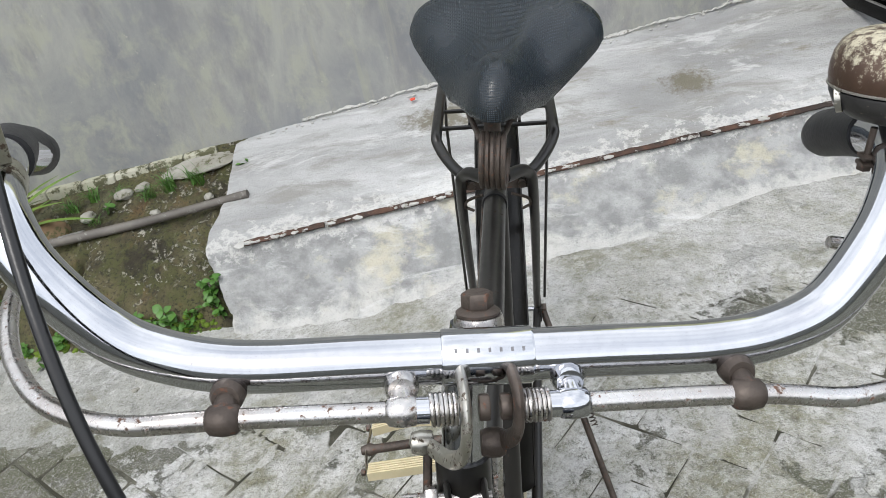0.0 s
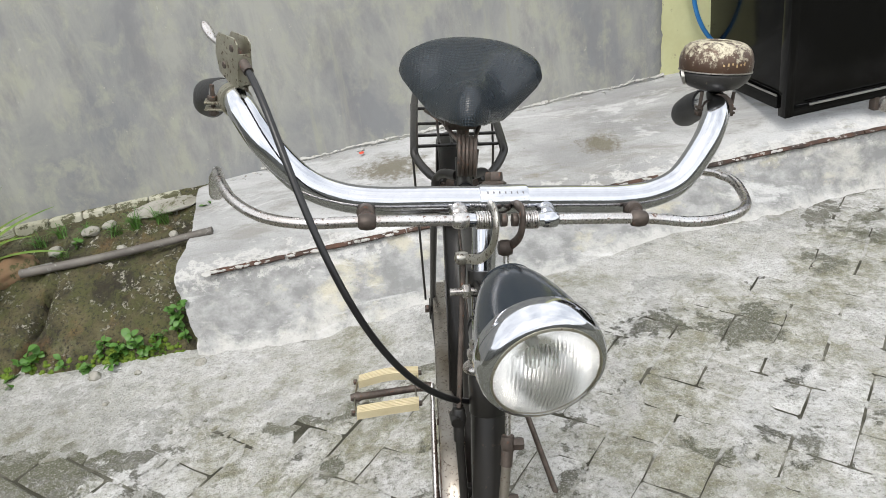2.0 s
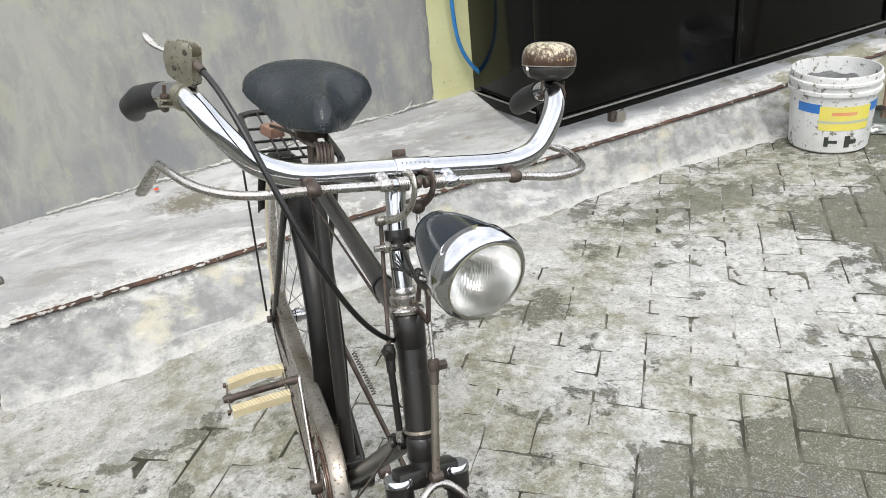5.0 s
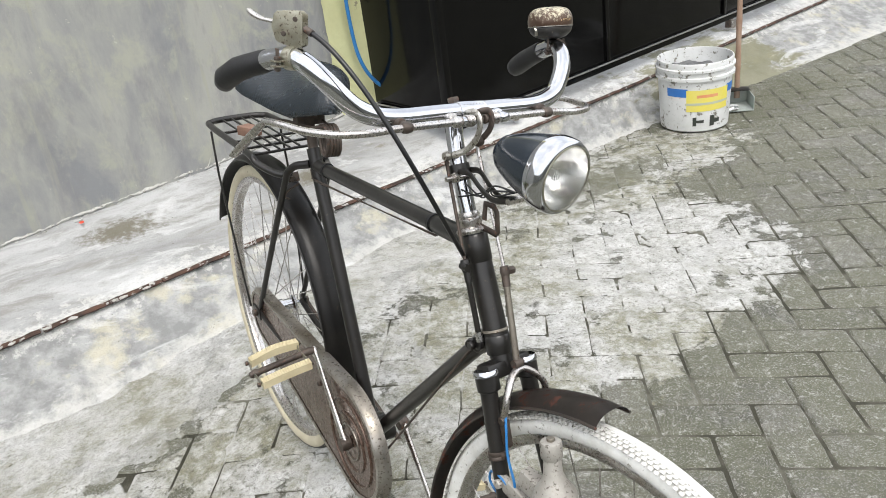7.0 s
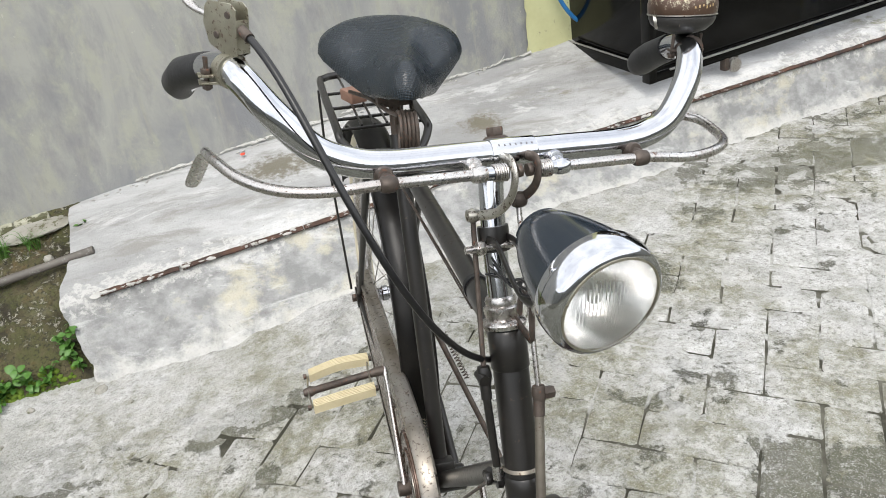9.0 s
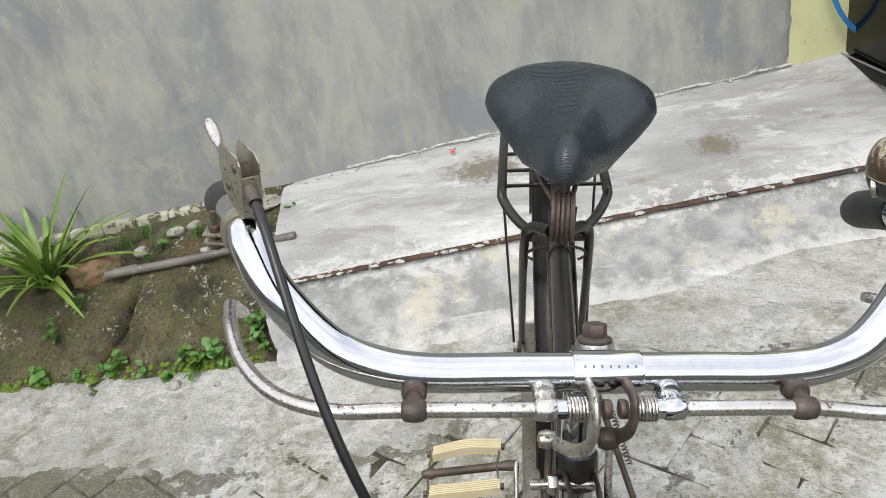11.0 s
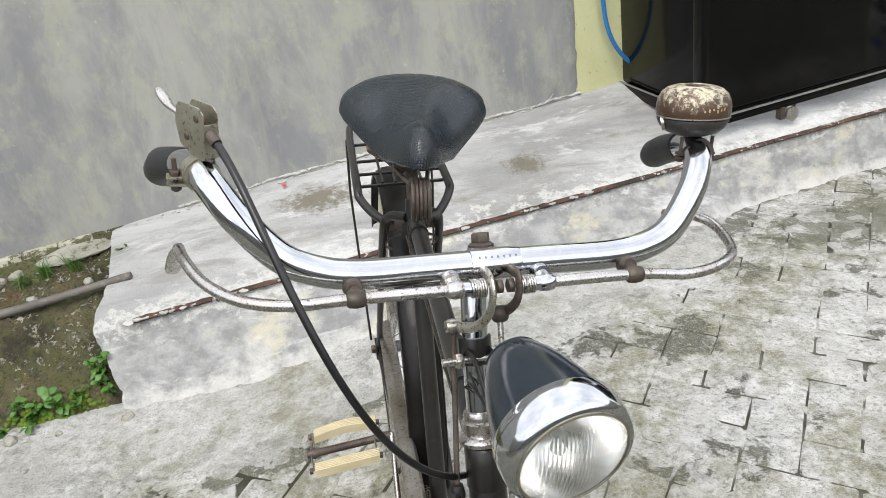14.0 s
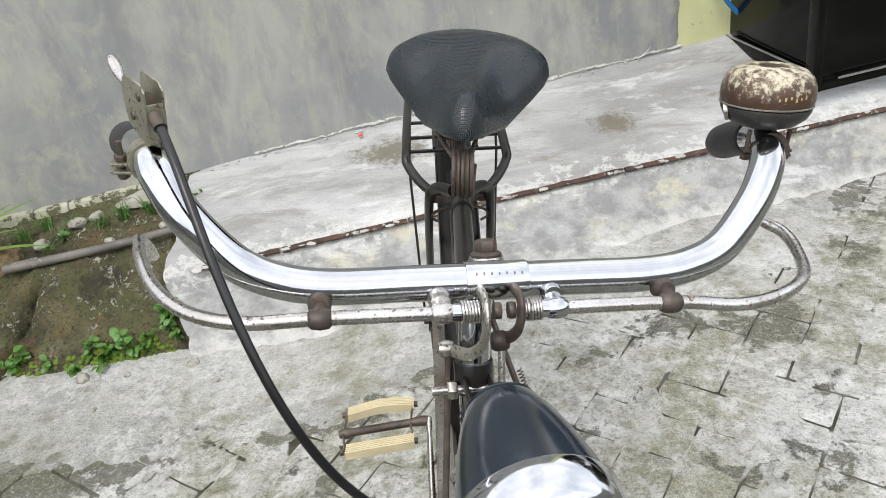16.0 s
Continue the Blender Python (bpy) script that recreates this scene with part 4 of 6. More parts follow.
# ---- rod brakes: posts on the bar carry two lever rods ----
ROD = (-0.0285, -0.0065)
for x, mat, lab in ((-0.122, BROWN_METAL, "rust-browned rod bracket"), (-0.040, OLD_CHROME, "chrome rod bracket"), (0.040, CHROME, "chrome rod bracket"), (0.123, BROWN_METAL, "rust-browned rod bracket")):
    bm = B()
    lathe(bm, [(0.0, -0.0075), (0.0065, -0.0075), (0.0082, -0.004), (0.0082, 0.004), (0.0065, 0.0075), (0.0, 0.0075)], Matrix.Translation(off(x, -0.0125, -0.005)) @ Matrix.Rotation(radians(70), 4, "X"), 18)
    tube(bm, spline([off(x, -0.009, -0.004), off(x, -0.021, -0.0045), off(x, ROD[0] - 0.001, ROD[1] + 0.001)], 4), [0.0060, 0.0056, 0.0052, 0.0052, 0.0054, 0.0056, 0.006, 0.0062, 0.0064], 14)
    lathe(bm, [(0.0, -0.0085), (0.0045, -0.0083), (0.0070, -0.006), (0.0078, 0.0), (0.0070, 0.006), (0.0045, 0.0083), (0.0, 0.0085)], Matrix.Translation(off(x, *ROD)) @ pose(0, 0, 0, 0, 90), 20)
    part("rod_bracket", bm, mat, bicycle, lab, turn=BAR)
left_rod = [off(x, y, z) for x, y, z in ((-0.014, *ROD), (-0.125, *ROD), (-0.172, -0.026, -0.009), (-0.210, -0.008, -0.011), (-0.237, 0.024, -0.010), (-0.252, 0.060, -0.007), (-0.259, 0.092, -0.008))]
right_rod = [off(x, y, z) for x, y, z in ((0.014, *ROD), (0.125, *ROD), (0.175, -0.030, -0.010), (0.217, -0.016, -0.012), (0.249, 0.011, -0.014), (0.265, 0.050, -0.015), (0.268, 0.078, -0.014), (0.262, 0.098, -0.015))]
for line, lab in ((left_rod, "left"), (right_rod, "right")):
    bm = B()
    tube(bm, spline(line, 6), 0.0050, 14)
    lever = part("brake_lever", bm, OLD_CHROME, bicycle, "plated steel brake lever rod", turn=BAR)
    s = -1 if lab == "left" else 1
    end, tip = line[-1], (off(-0.271, 0.166, -0.067) if s < 0 else off(0.229, 0.108, -0.013))
    bm = B()
    tube(bm, spline([end + (line[-2] - end).normalized() * 0.004, end.lerp(tip, 0.12), end.lerp(tip, 0.55), tip], 4), [0.0050, 0.0054, 0.0058, 0.006, 0.0066, 0.0072, 0.0076, 0.008, 0.008, 0.008, 0.008, 0.0078, 0.007], 12, flat=0.55, up=(0, 0.6, 0.8))
    part("finger_blade", bm, OLD_CHROME, lever, turn=BAR)
    # collar and return spring beside the middle bracket
    bm = B()
    lathe(bm, [(0.0, -0.004), (0.0064, -0.004), (0.0064, 0.004), (0.0, 0.004)], Matrix.Translation(off(s * 0.0315 + 0.0, *ROD)) @ pose(0, 0, 0, 0, 90), 16)
    part("collar", bm, CHROME, lever, turn=BAR)
    part("return_spring", helix(off(s * 0.0215 + 0.001, *ROD), (1, 0, 0), 0.0072, 6, 0.013, 0.0011), OLD_CHROME, lever, "rusty return spring", turn=BAR)
# crank arms of the two levers
bm = B()
tube(bm, spline([off(-0.012, -0.012, 0.001), off(-0.0115, -0.030, 0.004), off(-0.0110, -0.040, -0.007), off(-0.012, -0.037, -0.028), off(-0.0175, -0.022, -0.048), off(-0.026, -0.004, -0.058)], 5), 0.0048, 12, flat=0.55, up=(1, 0, 0))
arm = part("lever_arm", bm, NICKEL, bicycle, "plated curved brake arm, browned at its end", turn=BAR)
bm = B()
lathe(bm, [(0.0, -0.007), (0.0055, -0.0055), (0.0070, 0.0), (0.0055, 0.0055), (0.0, 0.007)], Matrix.Translation(off(-0.031, 0.002, -0.060)) @ pose(0, 0, 0, 0, 90), 14)
part("joint_ball", bm, NICKEL, arm, turn=BAR)
bm = B()
tube(bm, spline([off(0.0125, -0.012, 0.001), off(0.013, -0.030, 0.004), off(0.0135, -0.0355, -0.007), off(0.0130, -0.033, -0.020), off(0.010, -0.026, -0.031), off(0.006, -0.021, -0.036)], 5), 0.0048, 12, flat=0.55, up=(1, 0, 0))
arm2 = part("lever_arm", bm, BROWN_METAL, bicycle, "rusty curved brake arm", turn=BAR)
bm = B()
lathe(bm, [(0.0, -0.006), (0.0062, -0.006), (0.0075, -0.003), (0.0075, 0.003), (0.0062, 0.006), (0.0, 0.006)], Matrix.Translation(off(0.004, -0.021, -0.038)) @ pose(0, 0, 0, 0, 90), 16)
part("joint_barrel", bm, BROWN_METAL, arm2, turn=BAR)
for x in (-0.0045, 0.0055):
    bm = B()
    hex_nut(bm, Matrix.Translation(off(x, *ROD)) @ pose(0, 0, 0, 0, 90), 0.0066, 0.0052)
    part("rod_nut", bm, BROWN_METAL, arm if x < 0 else arm2, turn=BAR)

# rear brake rod on the right side, front rod before the head tube
bm = B()
ja, jb = off(-0.031, 0.002, -0.062), off(-0.043, -0.062, -0.204)
tube(bm, [ja, jb], 0.0026, 8)
rod_rear = part("brake_rod", bm, BROWN_METAL, bicycle, "thin rusty brake rod", turn=TURN)
bm = B()
lathe(bm, [(0.0, -0.010), (0.006, -0.009), (0.0078, 0.0), (0.006, 0.009), (0.0, 0.010)], Matrix.Translation(jb) @ M20, 14)
lathe(bm, [(0.0, -0.007), (0.0055, -0.007), (0.0055, 0.007), (0.0, 0.007)], Matrix.Translation(jb + Vector((-0.003, -0.002, 0))) @ pose(0, 0, 0, 90), 14)
tube(bm, [jb, jb + Vector((0, -0.008, -0.022))], 0.0055, 12)
part("rod_joint", bm, BLACK_PAINT, rod_rear, turn=TURN)
jc = off(-0.037, -0.090, -0.312)
bm = B()
tube(bm, [jb + Vector((0, -0.006, -0.018)), jc], 0.0042, 12)
part("rod_tube", bm, BLACK_PAINT, rod_rear, turn=TURN)
bm = B()
tube(bm, [jc + Vector((0, 0.004, 0.014)), jc], 0.0056, 12)
part("rod_ferrule", bm, OLD_CHROME, rod_rear, turn=TURN)
bm = B()
for k, (dx, dy, dz) in enumerate(((0.0, 0.004, -0.006), (0.004, 0.012, -0.014), (-0.006, 0.014, -0.010))):
    lathe(bm, [(0.004, -0.004), (0.010 - k * 0.001, -0.003), (0.0105 - k * 0.001, 0.003), (0.004, 0.004)], Matrix.Translation(jc + Vector((dx, dy, dz))) @ pose(0, 0, 0, 0, 90, 15 * k), 18)
hex_nut(bm, Matrix.Translation(jc + Vector((-0.012, 0.010, -0.010))) @ pose(0, 0, 0, 0, 90), 0.007, 0.006)
part("brake_pivot", bm, BLACK_PAINT, bicycle, "greasy brake pivot at the lower lug")
bm = B()
tube(bm, [jc + Vector((0.0, 0.02, -0.02)), BRACKET + Vector((-0.02, -0.06, -0.02))], 0.0022, 8)
part("lower_brake_rod", bm, BROWN_METAL, bicycle)

fa, fb, fc = off(0.004, -0.022, -0.042), off(-0.002, -0.0975, -0.210), off(-0.016, -0.145, -0.328)
bm = B()
tube(bm, [fa, fb], 0.0027, 8)
rod_front = part("brake_rod", bm, OLD_CHROME, bicycle, "thin plated front brake rod", turn=TURN)
bm = B()
lathe(bm, [(0.0, -0.008), (0.006, -0.007), (0.0075, 0.0), (0.006, 0.007), (0.0, 0.008)], Matrix.Translation(fb) @ M20, 14)
hex_nut(bm, Matrix.Translation(fb + Vector((0.004, -0.002, 0))) @ pose(0, 0, 0, 0, 90), 0.0062, 0.010)
tube(bm, [fb, fb.lerp(fc, 0.17)], 0.0056, 12)
part("rod_nut", bm, BROWN_METAL, rod_front, "rusty adjusting nut", turn=TURN)
bm = B()
tube(bm, [fb.lerp(fc, 0.15), fc], [0.0046, 0.0050], 12)
part("rod_tube", bm, GREY_METAL, rod_front, turn=TURN)
bm = B()
arch = spline([off(s * 0.84 - 0.016, -0.170 + y, z - 0.008 - 0.010 * fade(-0.37, -0.33, z)) for s, y, z in ((-0.046, 0.006, -0.392), (-0.0455, 0.003, -0.368), (-0.038, 0.006, -0.340), (-0.018, 0.016, -0.322), (0.0, 0.020, -0.318), (0.018, 0.016, -0.322), (0.038, 0.006, -0.340), (0.0455, 0.003, -0.368), (0.046, 0.006, -0.392))], 5)
tube(bm, arch, 0.0058, 14, flat=0.8)
stirrup = part("brake_stirrup", bm, OLD_CHROME, bicycle, "plated brake stirrup over the front tyre", turn=TURN)
bm = B()
lathe(bm, [(0.0, -0.007), (0.0065, -0.007), (0.0075, 0.0), (0.0065, 0.007), (0.0, 0.007)], Matrix.Translation(fc + Vector((0, -0.001, -0.001))) @ pose(0, 0, 0, 0, 90), 14)
part("stirrup_joint", bm, BROWN_METAL, stirrup, turn=TURN)
for s in (-1, 1):
    bm = B()
    hex_nut(bm, Matrix.Translation(off(s * 0.0386 - 0.016, -0.165, -0.396)) @ pose(0, 0, 0, 0, 90 * s), 0.0065, 0.006)
    part("shoe_bolt", bm, BROWN_METAL, stirrup, turn=TURN)
    bm = B()
    block(bm, (0.010, 0.014, 0.040), Matrix.Translation(off(s * 0.034 - 0.016, -0.165, -0.418)) @ pose(0, 0, 0, -18), 0.002)
    part("brake_shoe", bm, BROWN_METAL, stirrup, turn=TURN)

# ---- headlamp: an egg-shaped shell, chrome rim and ribbed glass ----
LAMP = Matrix.Translation(off(-0.0065, -0.193, -0.049)) @ pose(0, 0, 0, 0, 0, 4) @ Matrix.Rotation(radians(97), 4, "X") @ Matrix.Scale(0.995, 4)
bm = B()
lathe(bm, [(0.0, -0.106), (0.008, -0.1045), (0.0165, -0.099), (0.0250, -0.088), (0.0320, -0.072), (0.0380, -0.053), (0.0430, -0.033), (0.0468, -0.014)], LAMP, 48, False)
lamp = part("headlamp", bm, LAMP_PAINT, bicycle, "black enamelled bullet headlamp with a chrome rim", turn=TURN)
bm = B()
arc = [LAMP @ Vector((0.0228 * math.sin(a), 0.0228 * math.cos(a), -0.0915)) for a in (radians(d) for d in range(-85, 90, 8))]
tube(bm, arc, 0.0009, 6)
part("shell_seam", bm, LAMP_PAINT, lamp, turn=TURN)
bm = B()
lathe(bm, [(0.0475, -0.016), (0.0490, -0.014), (0.0495, -0.004), (0.0488, 0.006), (0.0462, 0.0115), (0.0425, 0.013), (0.0412, 0.0115)], LAMP, 56, False)
part("rim", bm, CHROME, lamp, "chrome lamp rim", turn=TURN)
bm = B()
lathe(bm, [(0.0408, 0.0118), (0.0424, 0.0128), (0.0424, 0.0140), (0.0408, 0.0146)], LAMP, 56, False)
part("glass_ring", bm, STAINED_NICKEL, lamp, "yellowed sealing ring", turn=TURN)
bm = B()
half = 0.0408
cols = 54
grid = []
for i in range(cols + 1):
    x = -half + 2 * half * i / cols
    reach_y = math.sqrt(max(1e-9, half * half - x * x))
    rib = 0.0010 * (i % 2)
    grid.append([bm.verts.new(LAMP @ Vector((x, y, 0.0125 + 0.0085 * (1 - (x * x + y * y) / half ** 2) + rib * (1 - (x * x + y * y) / half ** 2)))) for y in (-reach_y + 2 * reach_y * k / 22 for k in range(23))])
for a, b in zip(grid, grid[1:]):
    for k in range(22):
        bm.faces.new((a[k], b[k], b[k + 1], a[k + 1]))
part("glass", bm, GLASS, lamp, "clear ribbed lamp glass", turn=TURN, smooth=20)
bm = B()
lathe(bm, [(0.0, -0.0372), (0.006, -0.0366), (0.016, -0.033), (0.028, -0.022), (0.037, -0.006), (0.0412, 0.010)], LAMP, 40, False)
part("reflector", bm, SILVER, lamp, "silvered reflector", turn=TURN)
bm = B()
lathe(bm, [(0.0, -0.004), (0.004, -0.005), (0.0062, -0.010), (0.006, -0.016), (0.004, -0.022), (0.004, -0.036), (0.0, -0.036)], LAMP, 18)
part("bulb", bm, FROSTED, lamp, "small frosted bulb", turn=TURN)
# clamp on the stem, arm and lower bracket
bm = B()
cl = axis_at(0.953)
lathe(bm, [(0.0120, -0.012), (0.0150, -0.012), (0.0153, -0.010), (0.0153, 0.010), (0.0150, 0.012), (0.0120, 0.012)], Matrix.Translation(cl) @ M20, 28)
clamp = part("lamp_clamp", bm, BLACK_PAINT, bicycle, "black lamp clamp round the stem", turn=TURN)
bm = B()
tube(bm, [cl + Vector((-0.034, -0.012, -0.002)), cl + Vector((0.014, -0.014, -0.002))], 0.0036, 12)
hex_nut(bm, Matrix.Translation(cl + Vector((-0.022, -0.0125, -0.002))) @ pose(0, 0, 0, 0, 90), 0.0075, 0.007)
part("clamp_bolt", bm, OLD_CHROME, clamp, "long dull steel clamp bolt", turn=TURN)
for x in (-0.010, 0.010):
    bm = B()
    pts = spline([cl + Vector((x, -0.010, 0.004)), cl + Vector((x * 0.95, -0.032, 0.007)), cl + Vector((x * 0.85, -0.056, -0.008)), cl + Vector((x * 0.8, -0.082, -0.018)), off(-0.014 + x * 0.6, -0.126, -0.097)], 5)
    tube(bm, pts, 0.0042, 10, flat=0.45, up=(1, 0, 0))
    part("lamp_arm", bm, BLACK_PAINT, clamp, turn=TURN)
bm = B()
hex_nut(bm, Matrix.Translation(off(-0.027, -0.126, -0.097)) @ pose(0, 0, 0, 0, 90), 0.0055, 0.026)
part("arm_bolt", bm, OLD_CHROME, clamp, turn=TURN)
for k, col in enumerate((CABLE, CABLE, CABLE)):
    bm = B()
    tube(bm, spline([off(-0.016 + 0.004 * k, -0.128, -0.086), off(-0.026, -0.100, -0.082 - 0.007 * k), off(-0.020 + 0.004 * k, -0.072, -0.098), off(-0.020, -0.050 - 0.008 * k, -0.108), cl + Vector((-0.013, -0.014 - 0.006 * k, -0.030 + 0.012 * k))], 5), 0.0013, 6)
    part("lamp_wire", bm, col, lamp, "thin lamp wire", turn=TURN)
bm = B()
p0 = axis_at(0.882)
for pts in ([p0 + Vector((0.008, -0.014, 0)), p0 + Vector((0.008, -0.046, -0.002)), p0 + Vector((0.008, -0.049, 0.002)), p0 + Vector((0.008, -0.046, 0.030)), p0 + Vector((0.008, -0.040, 0.036)), p0 + Vector((0.008, -0.022, 0.036)), p0 + Vector((0.008, -0.020, 0.012))],):
    tube(bm, pts, 0.0050, 8, flat=0.45, up=(1, 0, 0))
part("lamp_bracket", bm, BROWN_METAL, headset, "bent flat steel lamp bracket", turn=TURN)

# ---- bell ----
BELL = Matrix.Translation(off(0.2245, 0.077, 0.0695)) @ pose(0, 0, 0, -8, -1, 0)
bm = B()
lathe(bm, [(0.0, 0.0045), (0.013, 0.005), (0.024, 0.0085), (0.0310, 0.0145), (0.0338, 0.0205), (0.0335, 0.0225), (0.031, 0.0232)], BELL, 48, False)
bell = part("bell", bm, BELL_BASE, bicycle, "round bell with flaking cream and brown paint", turn=BAR)
bm = B()
lathe(bm, [(0.031, 0.0236), (0.0342, 0.0246), (0.0351, 0.0290), (0.0350, 0.0345), (0.0338, 0.0405), (0.0310, 0.0460), (0.0262, 0.0500), (0.0200, 0.0522), (0.0135, 0.0532), (0.0112, 0.0524), (0.0, 0.0523)], BELL, 56, False)
dome = part("dome", bm, BELL_PAINT, bell, turn=BAR)
bm = B()
lathe(bm, [(0.0345, 0.0235), (0.0352, 0.0238), (0.0352, 0.0246), (0.0345, 0.0250)], BELL, 48, False)
part("seam_ring", bm, NICKEL, bell, turn=BAR)
# what is left of the lettering: gilt specks that cannot be read
for i in range(6):
    bm = B()
    a = radians(-105 + i * 7)
    block(bm, (0.0016, 0.0004, 0.0020 + 0.001 * (i % 2)), BELL @ Matrix.Rotation(a + math.pi / 2, 4, "Z") @ pose(0, -0.0350, 0.0322 + 0.0008 * (i % 3)), 0)
    part("lettering_mark", bm, GILT, dome, turn=BAR)
for sx in (-1, 1):
    bm = B()
    tube(bm, [off(0.2250 + sx * 0.0165, 0.066, 0.052), off(0.2250 + sx * 0.0165, 0.067, 0.076)], 0.0018, 8)
    hex_nut(bm, Matrix.Translation(off(0.2250 + sx * 0.0165, 0.066, 0.0525)), 0.0040, 0.004)
    part("clip_screw", bm, BROWN_METAL, bell, turn=BAR)
bm = B()
lathe(bm, [(0.0128, -0.004), (0.0140, -0.004), (0.0140, 0.004), (0.0128, 0.004)], along(off(0.2255, 0.062, 0.0618), off(0.2335, 0.088, 0.0595)), 24)
block(bm, (0.040, 0.008, 0.0026), Matrix.Translation(off(0.2250, 0.066, 0.0600)), 0.001)
block(bm, (0.040, 0.008, 0.0026), Matrix.Translation(off(0.2250, 0.066, 0.0560)), 0.001)
part("bell_clip", bm, BROWN_METAL, bell, turn=BAR)
bm = B()
lathe(bm, [(0.0, -0.0015), (0.008, -0.0015), (0.008, 0.0015), (0.0, 0.0015)], Matrix.Translation(off(0.194, 0.082, 0.088)) @ pose(0, 0, 0, 30, 70), 18)
part("thumb_lever", bm, NICKEL, bell, turn=BAR)

# ---- cable lever on the other end of the bar ----
E1, E2 = Vector((0.5, -0.866, 0.0)), Vector((0.866, 0.5, 0.0))
BOX = Matrix.Translation(off(-0.2235, 0.0705, 0.0945)) @ Matrix(((E1.x, E2.x, 0, 0), (E1.y, E2.y, 0, 0), (0, 0, 1, 0), (0, 0, 0, 1))) @ Matrix.Diagonal((1.06, 0.80, 1.0, 1))
outline = [(-0.015, -0.0125), (-0.0205, 0.004), (-0.0165, 0.0185), (-0.012, 0.0225), (0.016, 0.0235), (0.0215, 0.019), (0.0205, -0.017), (0.013, -0.0205)]
bm = B()
for d in (-0.0075, 0.0075):
    slab(bm, outline, 0.0016, BOX @ pose(0, d, 0, 90), 0.0005)
block(bm, (0.0016, 0.0150, 0.027), BOX @ pose(0.0202, 0, -0.003), 0.0004)
block(bm, (0.030, 0.0150, 0.0016), BOX @ pose(0.0, 0, -0.0175, 0, 18), 0.0004)
lever_box = part("cable_lever", bm, STAINED_NICKEL, bicycle, "stained nickel cable lever clamped on the bar", turn=BAR)
bm = B()
tube(bm, [BOX @ Vector((0, -0.0075, 0.001)), BOX @ Vector((0, 0.0075, 0.001))], 0.0105, 20)
part("cable_drum", bm, BROWN_METAL, lever_box, turn=BAR)
for x, z in ((0.012, 0.014), (-0.004, -0.004)):
    bm = B()
    lathe(bm, [(0.0, 0.0), (0.0033, 0.0), (0.0028, 0.0014), (0.0, 0.0018)], BOX @ pose(x, -0.0083, z, 90), 12)
    part("rivet", bm, BROWN_METAL, lever_box, turn=BAR)
bm = B()
tube(bm, spline([BOX @ Vector(p) for p in ((-0.006, 0, 0.006), (-0.022, 0, 0.009), (-0.037, 0, 0.011), (-0.048, 0.001, 0.015), (-0.057, 0.001, 0.021))], 4), [0.0034] * 9 + [0.0037, 0.0040, 0.0043, 0.0045, 0.0045, 0.0043, 0.0038, 0.0025], 12, flat=0.8)
part("thumb_lever", bm, OLD_CHROME, lever_box, "curved plated thumb lever", turn=BAR)
bm = B()
lathe(bm, [(0.0128, -0.0075), (0.0146, -0.0075), (0.0148, 0.0), (0.0146, 0.0075), (0.0128, 0.0075)], along(off(-0.2235, 0.063, 0.0615), off(-0.2300, 0.086, 0.060)), 28)
for dz in (-0.003, 0.003):
    slab(bm, [(-0.026, -0.006), (-0.010, -0.007), (-0.010, 0.007), (-0.026, 0.006)], 0.002, Matrix.Translation(off(-0.224, 0.066, 0.056 + dz)), 0.0004)
band = part("lever_band", bm, STAINED_NICKEL, lever_box, turn=BAR)
bm = B()
tube(bm, [off(-0.243, 0.066, 0.046), off(-0.243, 0.066, 0.074)], 0.0021, 10)
hex_nut(bm, Matrix.Translation(off(-0.243, 0.066, 0.060)), 0.0046, 0.0045)
hex_nut(bm, Matrix.Translation(off(-0.243, 0.066, 0.047)), 0.0043, 0.0042)
part("band_bolt", bm, BROWN_METAL, lever_box, "rusty clamp bolt", turn=BAR)
# the cable, in place as it hangs
C0 = [Vector(p) for p in ((-0.2143, 0.3178, 1.1619), (-0.173, 0.246, 1.124), (-0.146, 0.151, 0.969), (-0.073, 0.200, 0.874), (-0.003, 0.306, 0.811))]
pts = []
for i in range(41):
    t = i / 40
    q = C0
    while len(q) > 1:
        q = [a.lerp(b, t) for a, b in zip(q, q[1:])]
    pts.append(q[0])
bm = B()
tube(bm, pts, 0.0032, 12)
cable = part("brake_cable", bm, CABLE, bicycle, "black sheathed cable hanging in a long bow")
bm = B()
tube(bm, [pts[0] - (pts[1] - pts[0]).normalized() * 0.008, pts[0] + (pts[1] - pts[0]).normalized() * 0.004], 0.0045, 14)
part("ferrule", bm, BROWN_METAL, cable, "rusty cable ferrule")

